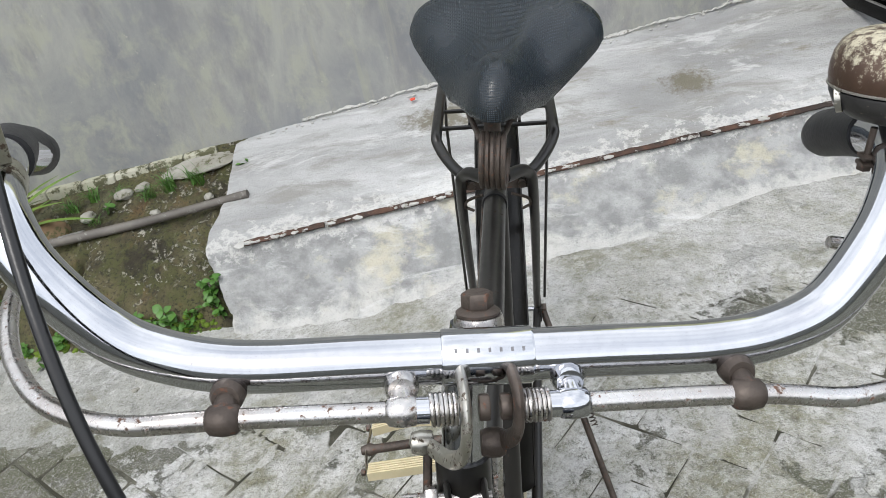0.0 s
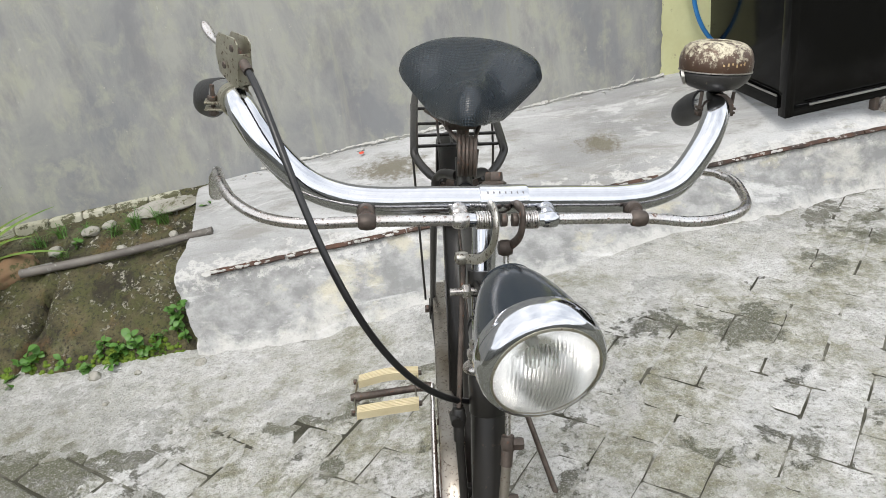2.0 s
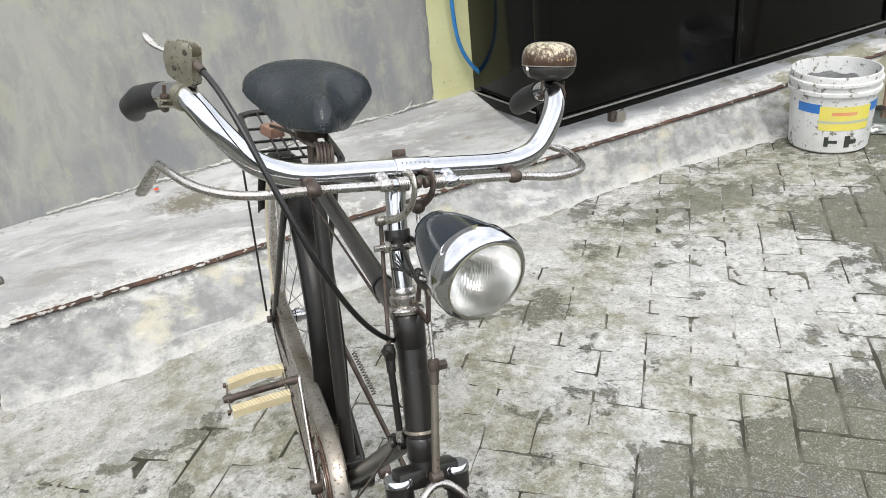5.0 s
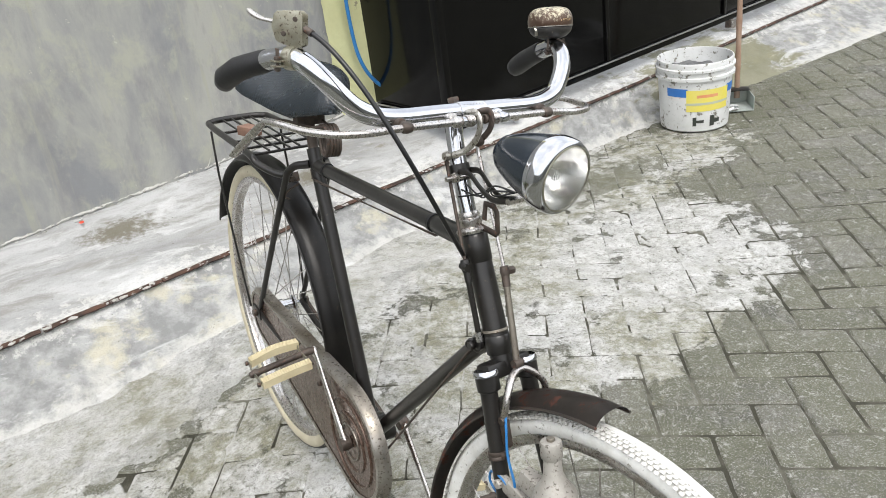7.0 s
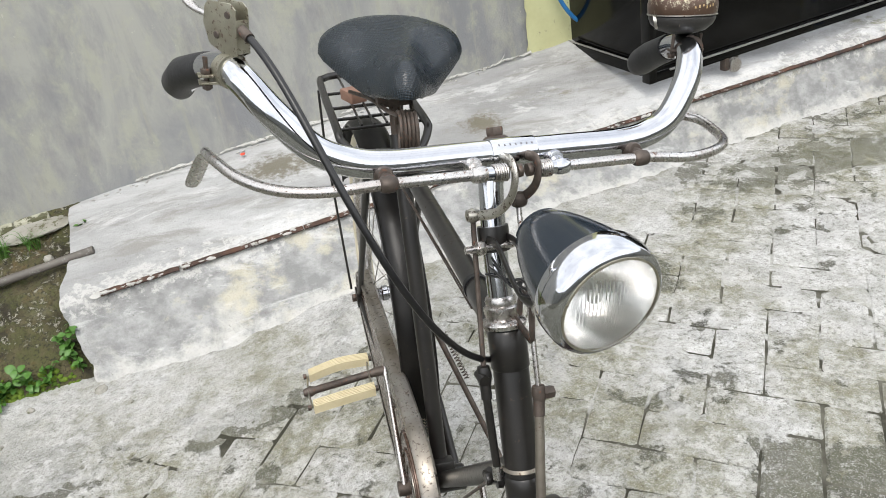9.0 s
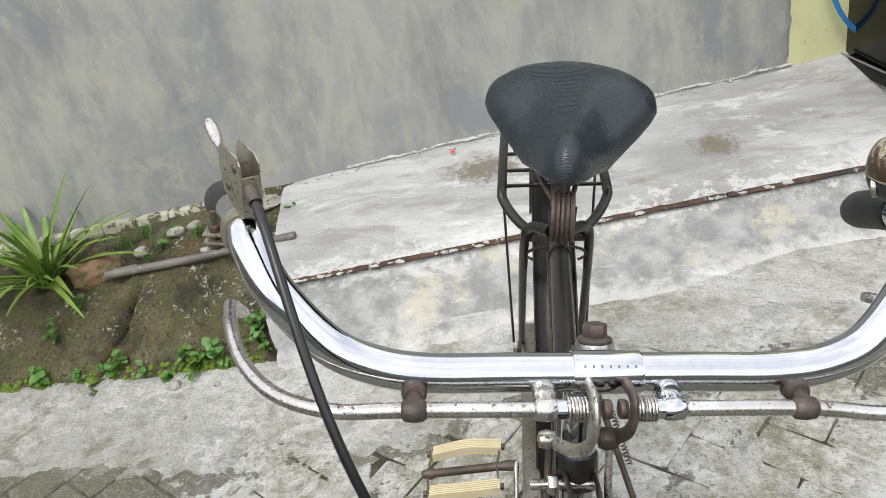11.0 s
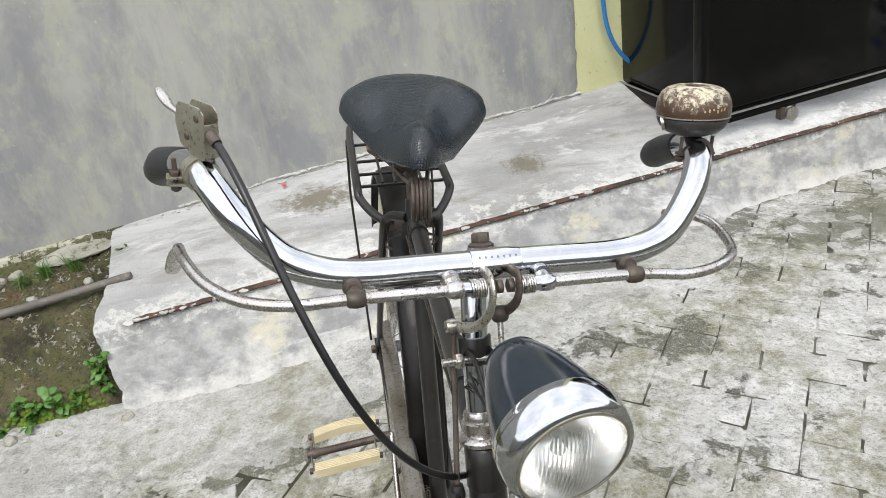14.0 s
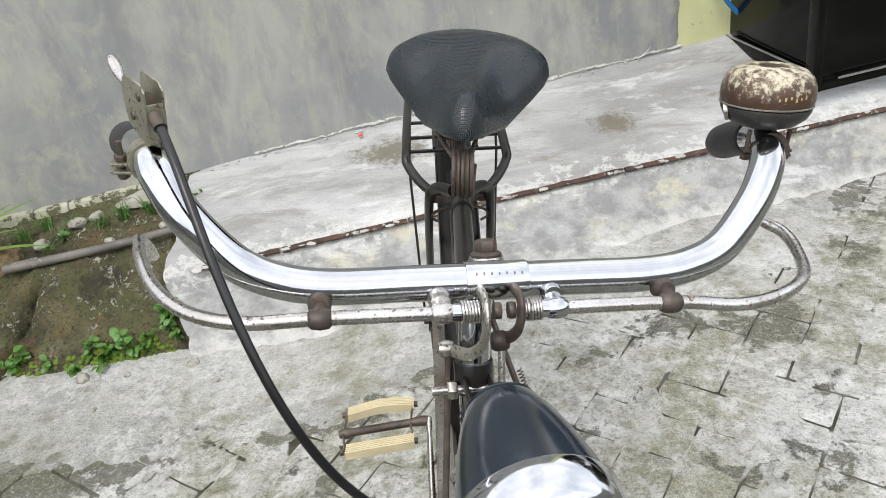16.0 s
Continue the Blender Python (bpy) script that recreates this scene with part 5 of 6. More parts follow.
# ---- saddle ----
def saddle():
    bm = B()
    rows = []
    stations = ((0.782, 0.006, 0.953, 0.010), (0.787, 0.0125, 0.961, 0.020), (0.797, 0.0215, 0.969, 0.032), (0.812, 0.030, 0.973, 0.042), (0.845, 0.042, 0.974, 0.048), (0.885, 0.058, 0.975, 0.056), (0.925, 0.076, 0.981, 0.058),
                (0.965, 0.100, 0.988, 0.058), (1.000, 0.118, 0.994, 0.056), (1.028, 0.126, 0.998, 0.052), (1.050, 0.125, 1.000, 0.048), (1.070, 0.113, 0.999, 0.044), (1.084, 0.090, 0.996, 0.040), (1.091, 0.055, 0.993, 0.036))
    n = 32
    for y, w, z, d in stations:
        row = []
        for i in range(n + 1):
            a = math.pi * i / n
            c, s = math.cos(a), math.sin(a)
            x = w * math.copysign(abs(c) ** 0.92, c)
            hump = 0.016 * math.exp(-(x / 0.025) ** 2) * fade(0.785, 0.81, y) * fade(0.91, 0.835, y) - 0.011 * math.exp(-((abs(x) - 0.055) / 0.022) ** 2) * fade(0.86, 0.92, y) * fade(1.02, 0.95, y)
            dip = 0.002 * math.exp(-(x / 0.025) ** 2) * fade(0.9, 0.95, y) * fade(1.03, 0.98, y)
            row.append(bm.verts.new((x, y - 0.03 * (1 - s) ** 2 * fade(1.0, 1.08, y), z - d * (1 - s ** 0.9) + hump - dip)))
        # turn the edge in below
        row = [bm.verts.new((row[0].co.x * 0.86, row[0].co.y, row[0].co.z - 0.004))] + row + [bm.verts.new((row[-1].co.x * 0.86, row[-1].co.y, row[-1].co.z - 0.004))]
        rows.append(row)
    for a, b in zip(rows, rows[1:]):
        for i in range(len(a) - 1):
            bm.faces.new((a[i], a[i + 1], b[i + 1], b[i]))
    bm.faces.new(rows[0])
    bm.faces.new(rows[-1][::-1])
    return bm


SEAT = Matrix.Translation((0.003, 0.006, 0.002)) @ Matrix.Translation((0, 0.79, 0.95)) @ pose(0, 0, 0, 1.4, 4.0, -4.5) @ Matrix.Translation((0, -0.79, -0.95))
seat = part("saddle", saddle(), LEATHERETTE, bicycle, "black textured leatherette saddle", smooth=60, turn=SEAT)
bm = B()
tube(bm, [(0, 0.845, 0.93), (0, 0.92, 0.925), (0, 1.02, 0.93)], 0.006, 8)
tube(bm, [SEAT_LUG + Vector((0, 0.008, 0.02)), (0, 0.905, 0.915)], 0.0105, 16)
block(bm, (0.06, 0.03, 0.025), pose(0, 0.905, 0.912), 0.004)
part("seat_post", bm, BROWN_METAL, seat, "rusty seat post and clamp")
part("nose_spring", helix((0.002, 0.800, 0.884), (1, 0, 0), 0.030, 5, 0.030, 0.0032, 22), BROWN_METAL, seat, "rusty coil spring under the saddle nose", turn=SEAT)
for s in (-1, 1):
    bm = B()
    tube(bm, spline([(s * 0.012, 0.800, 0.915), (s * 0.020, 0.86, 0.905), (s * 0.035, 0.93, 0.905), (s * 0.06, 1.0, 0.90)], 5), 0.0035, 8)
    part("saddle_wire", bm, BROWN_METAL, seat)

# ---- luggage rack ----
RZ = 0.812
loop = [(-0.030, 0.955, 0.782), (-0.055, 0.985, 0.784), (-0.080, 1.030, 0.800), (-0.083, 1.075, RZ), (-0.080, 1.370, RZ), (-0.068, 1.410, RZ), (-0.040, 1.425, RZ), (0.040, 1.425, RZ), (0.068, 1.410, RZ), (0.080, 1.370, RZ), (0.083, 1.075, RZ), (0.080, 1.030, 0.800), (0.055, 0.985, 0.784), (0.030, 0.955, 0.782)]
bm = B()
tube(bm, spline(loop, 4), 0.0078, 14)
rack = part("luggage_rack", bm, BLACK_PAINT, bicycle, "black tubular steel luggage rack")
for x in (-0.036, -0.012, 0.012, 0.036):
    bm = B()
    tube(bm, [(x, 1.07, RZ), (x, 1.42, RZ)], 0.0026, 8)
    part("rack_wire", bm, BLACK_PAINT, rack)
for y in (1.07, 1.13, 1.20, 1.30):
    bm = B()
    tube(bm, [(-0.081, y, RZ - 0.004), (0.081, y, RZ - 0.004)], 0.0034, 8)
    part("rack_bar", bm, BLACK_PAINT, rack)
for s in (-1, 1):
    bm = B()
    tube(bm, [(s * 0.088, 1.345, RZ - 0.006), (s * 0.090, 1.32, 0.70), (s * 0.074, 1.248, 0.362)], 0.0055, 8, flat=0.5, up=(1, 0, 0))
    part("rack_stay", bm, BLACK_PAINT, rack)
    bm = B()
    slab(bm, [(-0.016, -0.010), (0.016, -0.010), (0.016, 0.010), (-0.016, 0.010)], 0.004, pose(s * 0.030, 0.957, 0.778, 70), 0.001)
    hex_nut(bm, pose(s * 0.034, 0.95, 0.778, 90), 0.006, 0.006)
    part("rack_clip", bm, BROWN_METAL, rack, "rusty rack clip")
bm = B()
block(bm, (0.034, 0.05, 0.022), pose(-0.028, 1.225, RZ + 0.012, 0, 0, 20), 0.002)
part("rack_block", bm, RUST_PAINT, rack, "small rusty box on the rack")
for s in (-1, 1):
    bm = B()
    tube(bm, spline([(s * 0.020, 0.945, 0.765), (s * 0.040, 0.955, 0.752), (s * 0.046, 0.968, 0.735), (s * 0.034, 0.972, 0.725)], 5), 0.0022, 7)
    part("loose_wire", bm, BROWN_METAL, rack, "bent rusty wire")

# ---- chain case, cranks and pedals ----
def case_outline(r1, r2, c1, c2, n=30):
    d = math.hypot(c2[0] - c1[0], c2[1] - c1[1])
    base = math.atan2(c2[1] - c1[1], c2[0] - c1[0])
    t = math.acos((r1 - r2) / d)
    pts = [(c1[0] + r1 * math.cos(base + a), c1[1] + r1 * math.sin(base + a)) for a in (t + (2 * math.pi - 2 * t) * i / n for i in range(n + 1))]
    pts += [(c2[0] + r2 * math.cos(base + a), c2[1] + r2 * math.sin(base + a)) for a in (-t + 2 * t * i / 12 for i in range(13))]
    return pts


YZ = Matrix(((0, 0, 1, 0), (1, 0, 0, 0), (0, 1, 0, 0), (0, 0, 0, 1)))
c1, c2 = (BRACKET.y, BRACKET.z), (REAR.y, REAR.z - 0.012)
bm = B()
edge = case_outline(0.136, 0.072, c1, c2)
inner = case_outline(0.120, 0.060, c1, c2)
prof = [(0.0, -0.020, inner), (0.0, -0.0245, None)]
rings = []
for x, pts in ((-0.024, inner), (-0.030, edge), (-0.052, edge), (-0.058, case_outline(0.131, 0.068, c1, c2)), (-0.057, inner)):
    rings.append([bm.verts.new((x, y, z)) for y, z in pts])
for a, b in zip(rings, rings[1:]):
    for k in range(len(a)):
        bm.faces.new((a[k], a[(k + 1) % len(a)], b[(k + 1) % len(a)], b[k]))
case = part("chain_case", bm, CASE_METAL, bicycle, "old metal chain case, pitted silver and brown")
bm = B()
slab(bm, case_outline(0.1215, 0.061, c1, c2), 0.002, Matrix.Translation((-0.0545, 0, 0)) @ YZ, 0)
slab(bm, case_outline(0.1215, 0.061, c1, c2), 0.002, Matrix.Translation((-0.0255, 0, 0)) @ YZ, 0)
part("side_panel", bm, CASE_FACE, case, "brown lacquered case panel")
for r, w in ((0.098, 0.0028), (0.066, 0.0024), (0.040, 0.0022)):
    bm = B()
    tube(bm, [p + Vector((-0.0562, 0, 0)) for p in ring_pts(BRACKET, r, 48)], w, 8, close=True, up=(1, 0, 0))
    part("pressed_ring", bm, CASE_FACE if r > 0.05 else CASE_METAL, case)
bm = B()
hex_nut(bm, pose(-0.056, 0.84, 0.335, 0, -90), 0.006, 0.005)
part("case_bolt", bm, BROWN_METAL, case)


def crank(side):
    """The crank of one side (-1: the chain side, pointing up and back)."""
    x = side * 0.068
    d = Vector((0, 0.132, 0.162)) if side < 0 else Vector((0, -0.132, -0.152))
    eye = Vector((x, BRACKET.y, BRACKET.z)) + d
    hub = Vector((x, BRACKET.y, BRACKET.z))
    bm = B()
    tube(bm, [hub - d * 0.03, hub, hub.lerp(eye, 0.12), hub.lerp(eye, 0.9), eye, eye + d * 0.03], [0.012, 0.0145, 0.0105, 0.0072, 0.0088, 0.006], 14, flat=0.62, up=(1, 0, 0))
    c = part("crank", bm, OLD_CHROME, bicycle, "pitted chrome crank arm")
    bm = B()
    lathe(bm, [(0.0, -0.012), (0.013, -0.012), (0.0145, 0.0), (0.013, 0.010), (0.0, 0.010)], Matrix.Translation(hub) @ pose(0, 0, 0, 0, 90), 18)
    tube(bm, [hub + Vector((0, 0.014, -0.014)), hub + Vector((0, -0.010, 0.012))], 0.0042, 10)
    part("cotter_pin", bm, BROWN_METAL, c)
    bm = B()
    out = eye + Vector((side * 0.012, 0, 0))
    tip = eye + Vector((side * 0.148, -0.016, -0.006))
    tube(bm, [eye, out, out.lerp(tip, 0.12), out.lerp(tip, 0.85), out.lerp(tip, 0.9), tip], [0.008, 0.009, 0.0068, 0.0068, 0.0098, 0.0062], 14)
    pedal = part("pedal", bm, BROWN_METAL, bicycle, "pedal with cream rubber blocks on a rusty axle")
    for k in (-1, 1):
        bm = B()
        a, b = out.lerp(tip, 0.09) + Vector((0, k * 0.036, k * 0.007)), out.lerp(tip, 0.90) + Vector((0, k * 0.036, k * 0.007))
        bow = a.lerp(b, 0.5) + Vector((0, k * 0.004, 0.004))
        w = 0.0104
        rows = []
        line = spline([a, bow, b], 6)
        sect = []
        for i in range(5):
            sect += [(-w + 2 * w * i / 5, 0.0085), (-w + 2 * w * (i + 0.55) / 5, 0.0085), (-w + 2 * w * (i + 0.6) / 5, 0.0048), (-w + 2 * w * (i + 0.95) / 5, 0.0048)]
        sect += [(w, 0.0075), (w * 0.9, -0.0085), (-w * 0.9, -0.0085)]
        for p in line:
            rows.append([bm.verts.new(p + Vector((0, u, v))) for u, v in sect])
        for r0, r1 in zip(rows, rows[1:]):
            for i in range(len(sect)):
                bm.faces.new((r0[i], r0[(i + 1) % len(sect)], r1[(i + 1) % len(sect)], r1[i]))
        bm.faces.new(rows[0][::-1])
        bm.faces.new(rows[-1])
        part("pedal_rubber", bm, CREAM, pedal, "ribbed cream rubber block", smooth=30)
        for q in (a, b):
            bm = B()
            hex_nut(bm, Matrix.Translation(q + Vector((side * (0.004 if q == b else -0.006), 0, 0))) @ pose(0, 0, 0, 0, 90 * side), 0.0055, 0.006)
            part("rubber_nut", bm, BROWN_METAL, pedal)
    for f in (0.11, 0.92):
        bm = B()
        q = out.lerp(tip, f)
        tube(bm, spline([q + Vector((0, -0.034, -0.006)), q + Vector((side * 0.002, -0.016, 0.0)), q + Vector((side * 0.003, 0.0, 0.001)), q + Vector((side * 0.002, 0.016, 0.002)), q + Vector((0, 0.034, 0.006))], 4), 0.0058, 8, flat=0.3, up=(1, 0, 0))
        part("cage_plate", bm, NICKEL, pedal)


crank(-1)
crank(1)

# ---- side stand ----
sa, sb = REAR + Vector((0.070, -0.004, -0.004)), Vector((0.206, 0.995, -0.012))
bm = B()
tube(bm, [sa, sa.lerp(sb, 0.9), sb], [0.0065, 0.0065, 0.0072], 12)
tube(bm, [sb, sb + Vector((0.012, -0.016, 0.0))], [0.0078, 0.006], 10, flat=0.5)
stand = part("side_stand", bm, BROWN_METAL, bicycle, "rusty prop stand resting on the paving")
mid = sa.lerp(sb, 0.42) + Vector((0.012, 0.004, 0.012))
part("stand_spring", helix(mid, sb - sa, 0.0055, 16, 0.12, 0.0012, 10), BROWN_METAL, stand, "rusty stand spring")

# ---- dynamo on the fork ----
dm = along((-0.063, 0.026, 0.556), (-0.065, 0.044, 0.667)) @ pose(0.002, 0, 0.006) @ Matrix.Scale(1.14, 4)
bm = B()
lathe(bm, [(0.0, -0.035), (0.020, -0.035), (0.0255, -0.03), (0.0262, 0.0), (0.0262, 0.030), (0.0240, 0.037), (0.0150, 0.050), (0.0112, 0.060), (0.0100, 0.078), (0.0, 0.078)], dm, 32)
dynamo = part("dynamo", bm, DYNAMO_METAL, bicycle, "dusty bottle dynamo beside the front tyre", turn=TURN)
bm = B()
lathe(bm, [(0.0105, 0.078), (0.0125, 0.080), (0.0128, 0.096), (0.0115, 0.0985), (0.006, 0.0995), (0.0, 0.099)], Matrix.Identity(4), 48)
for v in bm.verts:
    if 0.079 < v.co.z < 0.097 and round(math.atan2(v.co.y, v.co.x) * 24 / math.pi) % 2:
        v.co.x, v.co.y = v.co.x * 0.93, v.co.y * 0.93
bm.transform(dm)
cap = part("friction_roller", bm, DYNAMO_METAL, dynamo, "knurled friction roller", turn=TURN)
bm = B()
hex_nut(bm, dm @ pose(0, 0, 0.099), 0.005, 0.004)
part("roller_nut", bm, GREY_METAL, cap, turn=TURN)
bm = B()
lathe(bm, [(0.0, 0.0), (0.011, 0.0), (0.012, 0.0006), (0.0, 0.001)], Matrix.Translation(dm @ Vector((0, 0, 0.002))) @ pose(0, 0, 0, 90, 0, -38) @ pose(0, 0, 0.0294) @ Matrix.Diagonal((1.15, 0.7, 1, 1)), 24)
part("badge", bm, BADGE, dynamo, "small worn orange badge", turn=TURN)
bm = B()
block(bm, (0.022, 0.040, 0.030), Matrix.Translation((-0.058, 0.080, 0.580)) @ pose(0, 0, 0, 10), 0.005)
block(bm, (0.010, 0.060, 0.022), Matrix.Translation((-0.063, 0.115, 0.550)) @ pose(0, 0, 0, 12), 0.002)
hex_nut(bm, pose(-0.068, 0.135, 0.553, 0, -90), 0.007, 0.007)
part("dynamo_bracket", bm, DYNAMO_METAL, dynamo, turn=TURN)
for k, line in enumerate((((-0.050, 0.150, 0.672), (-0.058, 0.138, 0.640), (-0.062, 0.128, 0.600), (-0.064, 0.110, 0.566), (-0.062, 0.112, 0.545)),
                          ((-0.062, 0.112, 0.545), (-0.068, 0.130, 0.562), (-0.066, 0.155, 0.560), (-0.064, 0.160, 0.540), (-0.064, 0.140, 0.528), (-0.062, 0.118, 0.532)))):
    bm = B()
    tube(bm, spline(line, 6), 0.0019, 8)
    part("dynamo_wire", bm, BLUE_PLASTIC, dynamo, "blue dynamo wire", turn=TURN)


# ---- the mossy bank at the end of the apron ----
def moss_material():
    n = Nodes("mossy stained cement")
    p = n.place(True)
    big, mid, fine = n.noise(p, 5.5, 8.0, 0.66), n.noise(p, 19, 7.0, 0.7), n.noise(p, 95, 5.0, 0.7)
    col = n.mix(n.ramp(big, (0.40, 0.0), (0.60, 1.0)), (0.030, 0.025, 0.012), (0.120, 0.105, 0.050))
    col = n.mix(n.ramp(mid, (0.44, 0.0), (0.58, 0.85)), col, (0.075, 0.080, 0.024))
    col = n.mix(n.ramp(n.noise(p, 8, 6.0, 0.66), (0.56, 0.0), (0.66, 0.5)), col, (0.17, 0.095, 0.038))
    col = n.mix(n.ramp(n.noise(p, 3.4, 6.0, 0.7), (0.57, 0.0), (0.68, 0.55)), col, (0.19, 0.185, 0.12))
    chips = n.math("MULTIPLY", n.ramp(n.noise(p, 7, 3.0), (0.50, 0.0), (0.60, 1.0)), n.ramp(n.noise(p, 48, 6.0, 0.7), (0.55, 0.0), (0.59, 1.0)))
    col = n.mix(chips, col, (0.45, 0.43, 0.36))
    col = n.mix(n.ramp(fine, (0.38, 0.8), (0.48, 0.0)), col, (0.012, 0.011, 0.007))
    n.bump(n.math("ADD", fine, n.math("ADD", n.math("MULTIPLY", mid, 2.0), chips)), 0.9, 0.009)
    return n.out(Base_Color=col, Roughness=0.8)


BANK = moss_material()
LEAF = worn("fresh green leaf", (0.055, 0.15, 0.022), (0.12, 0.25, 0.04), 20, 0.5, 0.0, 0.2)
LEAF_PALE = worn("yellowing strap leaf", (0.085, 0.19, 0.025), (0.24, 0.31, 0.06), 8, 0.45, 0.0, 0.15)
MOSS = worn("bright moss", (0.07, 0.13, 0.012), (0.17, 0.24, 0.025), 40, 0.95, 0.0, 0.8)
STONE = worn("pale grey stone", (0.37, 0.36, 0.32), (0.22, 0.21, 0.17), 12, 0.85, 0.0, 0.5, (0.12, 0.12, 0.06), 0.6, 30)
BROWN_STONE = worn("ochre brown rock", (0.22, 0.13, 0.07), (0.14, 0.11, 0.06), 14, 0.9, 0.0, 0.8, (0.09, 0.09, 0.03), 0.56, 30)
PIPE_GREY = worn("weathered grey pipe", (0.10, 0.09, 0.08), (0.18, 0.165, 0.145), 9, 0.6, 0.1, 0.4, (0.30, 0.29, 0.27), 0.62, 30)
KERB = worn("stained pale kerb", (0.48, 0.47, 0.38), (0.30, 0.30, 0.21), 11, 0.85, 0.0, 0.7, (0.13, 0.13, 0.07), 0.54, 22, 0.0, 0.9, 0.004)


def bank_point(x, v):
    """v: 0 at the foot, 1 at the upper edge of the sloping face, 2 at the wall."""
    crack = math.exp(-((x + 1.30 + 0.12 * (1 - min(v, 1)) - 0.015 * fbm(v * 5, 1.0)) / 0.013) ** 2)
    drop = -0.02 * fade(-1.28, -1.34, x)
    rough = 0.012 * fbm(x * 4, v * 2.5, 4.0) + 0.009 * fbm(x * 17, v * 6, 1.0) + 0.004 * fbm(x * 45, v * 14, 6.0)
    if v <= 1:
        y0, y1 = 1.875 + 0.012 * fbm(x * 6, 8.0), 2.17
        y = y0 + (y1 - y0) * v
        return x, y - 0.02 * crack * v, -0.105 + 0.222 * (max(v, 0.0) ** 0.72) + rough + drop - 0.12 * crack * fade(-0.05, 0.2, v) * fade(1.1, 0.8, v)
    k = v - 1
    return x, 2.17 + (wall_y(x) + 0.02 - 2.17) * k, 0.117 + 0.103 * k ** 1.3 + rough * (1.6 - k) + drop * (1 - k)


sheet("mossy_bank", steps((-3.2, -2.0, 0.1), (-2.0, -1.48, 0.012), (-1.48, -1.25, 0.004), (-1.25, -0.80, 0.009)), steps((-0.1, 0, 0.1), (0, 1, 0.03), (1, 2, 0.04)), bank_point, BANK,
      "dark mossy cement bank with a deep crack and weeds", "ground")


def bank_z(x, y):
    v = min(1.0, max(0.0, (y - 1.875) / 0.295)) if y < 2.17 else 1 + (y - 2.17) / (wall_y(x) - 2.15)
    return bank_point(x, v)[2]


# pale kerb along the foot of the wall, in short pieces
kerb = thing("kerb", "pale stained kerb strip at the foot of the wall", "kerb", kind="structure")
for k in range(9):
    bm = B()
    x = -1.92 + 0.118 * k
    block(bm, (0.119, 0.045, 0.06), pose(x, wall_y(x) - 0.022, 0.188 + 0.006 * fbm(k * 2.3, 1.0), 4 * fbm(k * 1.7, 3.0), 0, WALL_ANGLE + 3 * fbm(k * 3.1, 0.0)), 0.012)
    part("kerb_piece", bm, KERB, kerb)


def boulder(name, label, at, size, material, seed, turn=0):
    bm = B()
    bmesh.ops.create_icosphere(bm, subdivisions=4, radius=1.0)
    for v in bm.verts:
        d = 1 + 0.28 * noise.noise(v.co * 1.3 + Vector((seed, 0, 0))) + 0.13 * noise.noise(v.co * 3.5 + Vector((0, seed, 0))) + 0.06 * noise.noise(v.co * 9 + Vector((0, 0, seed)))
        v.co = Vector((v.co.x * size[0], v.co.y * size[1], v.co.z * size[2])) * d
    ob = solid(name, bm, material, label, "stone", smooth=70)
    ob.matrix_world = pose(*at, 0, 0, turn)
    return ob


boulder("rock", "rough ochre-brown rock on the mossy bank", (-1.475, 2.235, 0.125), (0.10, 0.065, 0.055), BROWN_STONE, 3.1, 20)
boulder("flat_stone", "flat pale stone slab lying by the wall", (-0.985, 2.455, 0.192), (0.125, 0.070, 0.017), STONE, 7.7, 10)
for k, (x, y, r) in enumerate(((-1.22, 2.36, 0.032), (-1.16, 2.38, 0.026), (-1.34, 2.30, 0.03), (-0.92, 2.30, 0.02), (-1.10, 2.27, 0.018), (-1.26, 2.21, 0.016), (-0.79, 1.80, 0.020), (-1.13, 1.815, 0.024), (-0.99, 1.80, 0.013), (-0.70, 1.70, 0.009), (-1.05, 1.66, 0.011))):
    z = bank_z(x, y) if y > 1.87 else paving_level(x, y)
    boulder("pebble", "small grey stone on damp ground", (x, y, z + r * 0.25), (r, r * 0.8, r * 0.55), STONE, 11.0 + k, 40 * k)["group"] = "loose stones by the bank"

bm = B()
pts = spline([(-1.42, 2.175, 0.138), (-1.18, 2.193, 0.141), (-1.0, 2.203, 0.150), (-0.755, 2.203, 0.174)], 6)
tube(bm, pts, [0.0155 - 0.0025 * i / len(pts) for i in range(len(pts))], 16)
pipe = solid("pipe", bm, PIPE_GREY, "old grey pipe lying along the mossy bank", "pipe")
bm = B()
tube(bm, [pts[0] + Vector((0.03, 0.004, 0)), pts[0] + Vector((0.11, 0.016, 0.001))], 0.0162, 16)
part("pale_sleeve", bm, TRIM_METAL, pipe, "pale worn stretch of pipe")


def leaf_mesh(name, length, width, fold, droop, material, n=6):
    """One leaf: a pointed blade along y, folded at its rib and bent down."""
    bm = B()
    rows = []
    for i in range(n + 1):
        t = i / n
        w = width * math.sin(math.pi * min(1, t * 0.92 + 0.06)) ** 0.8
        z = length * (0.25 * t - droop * t * t)
        rows.append([bm.verts.new((-w, length * t, z + fold * w)), bm.verts.new((0, length * t, z)), bm.verts.new((w, length * t, z + fold * w))])
    for a, b in zip(rows, rows[1:]):
        bm.faces.new((a[0], a[1], b[1], b[0]))
        bm.faces.new((a[1], a[2], b[2], b[1]))
    return mesh_of(name, bm, material, 80)


WEED_LEAF = leaf_mesh("leaf", 0.022, 0.0080, 0.25, 0.35, LEAF)
WIDE_LEAF = leaf_mesh("leaf", 0.030, 0.0125, 0.2, 0.4, LEAF)
rng = random.Random(5)


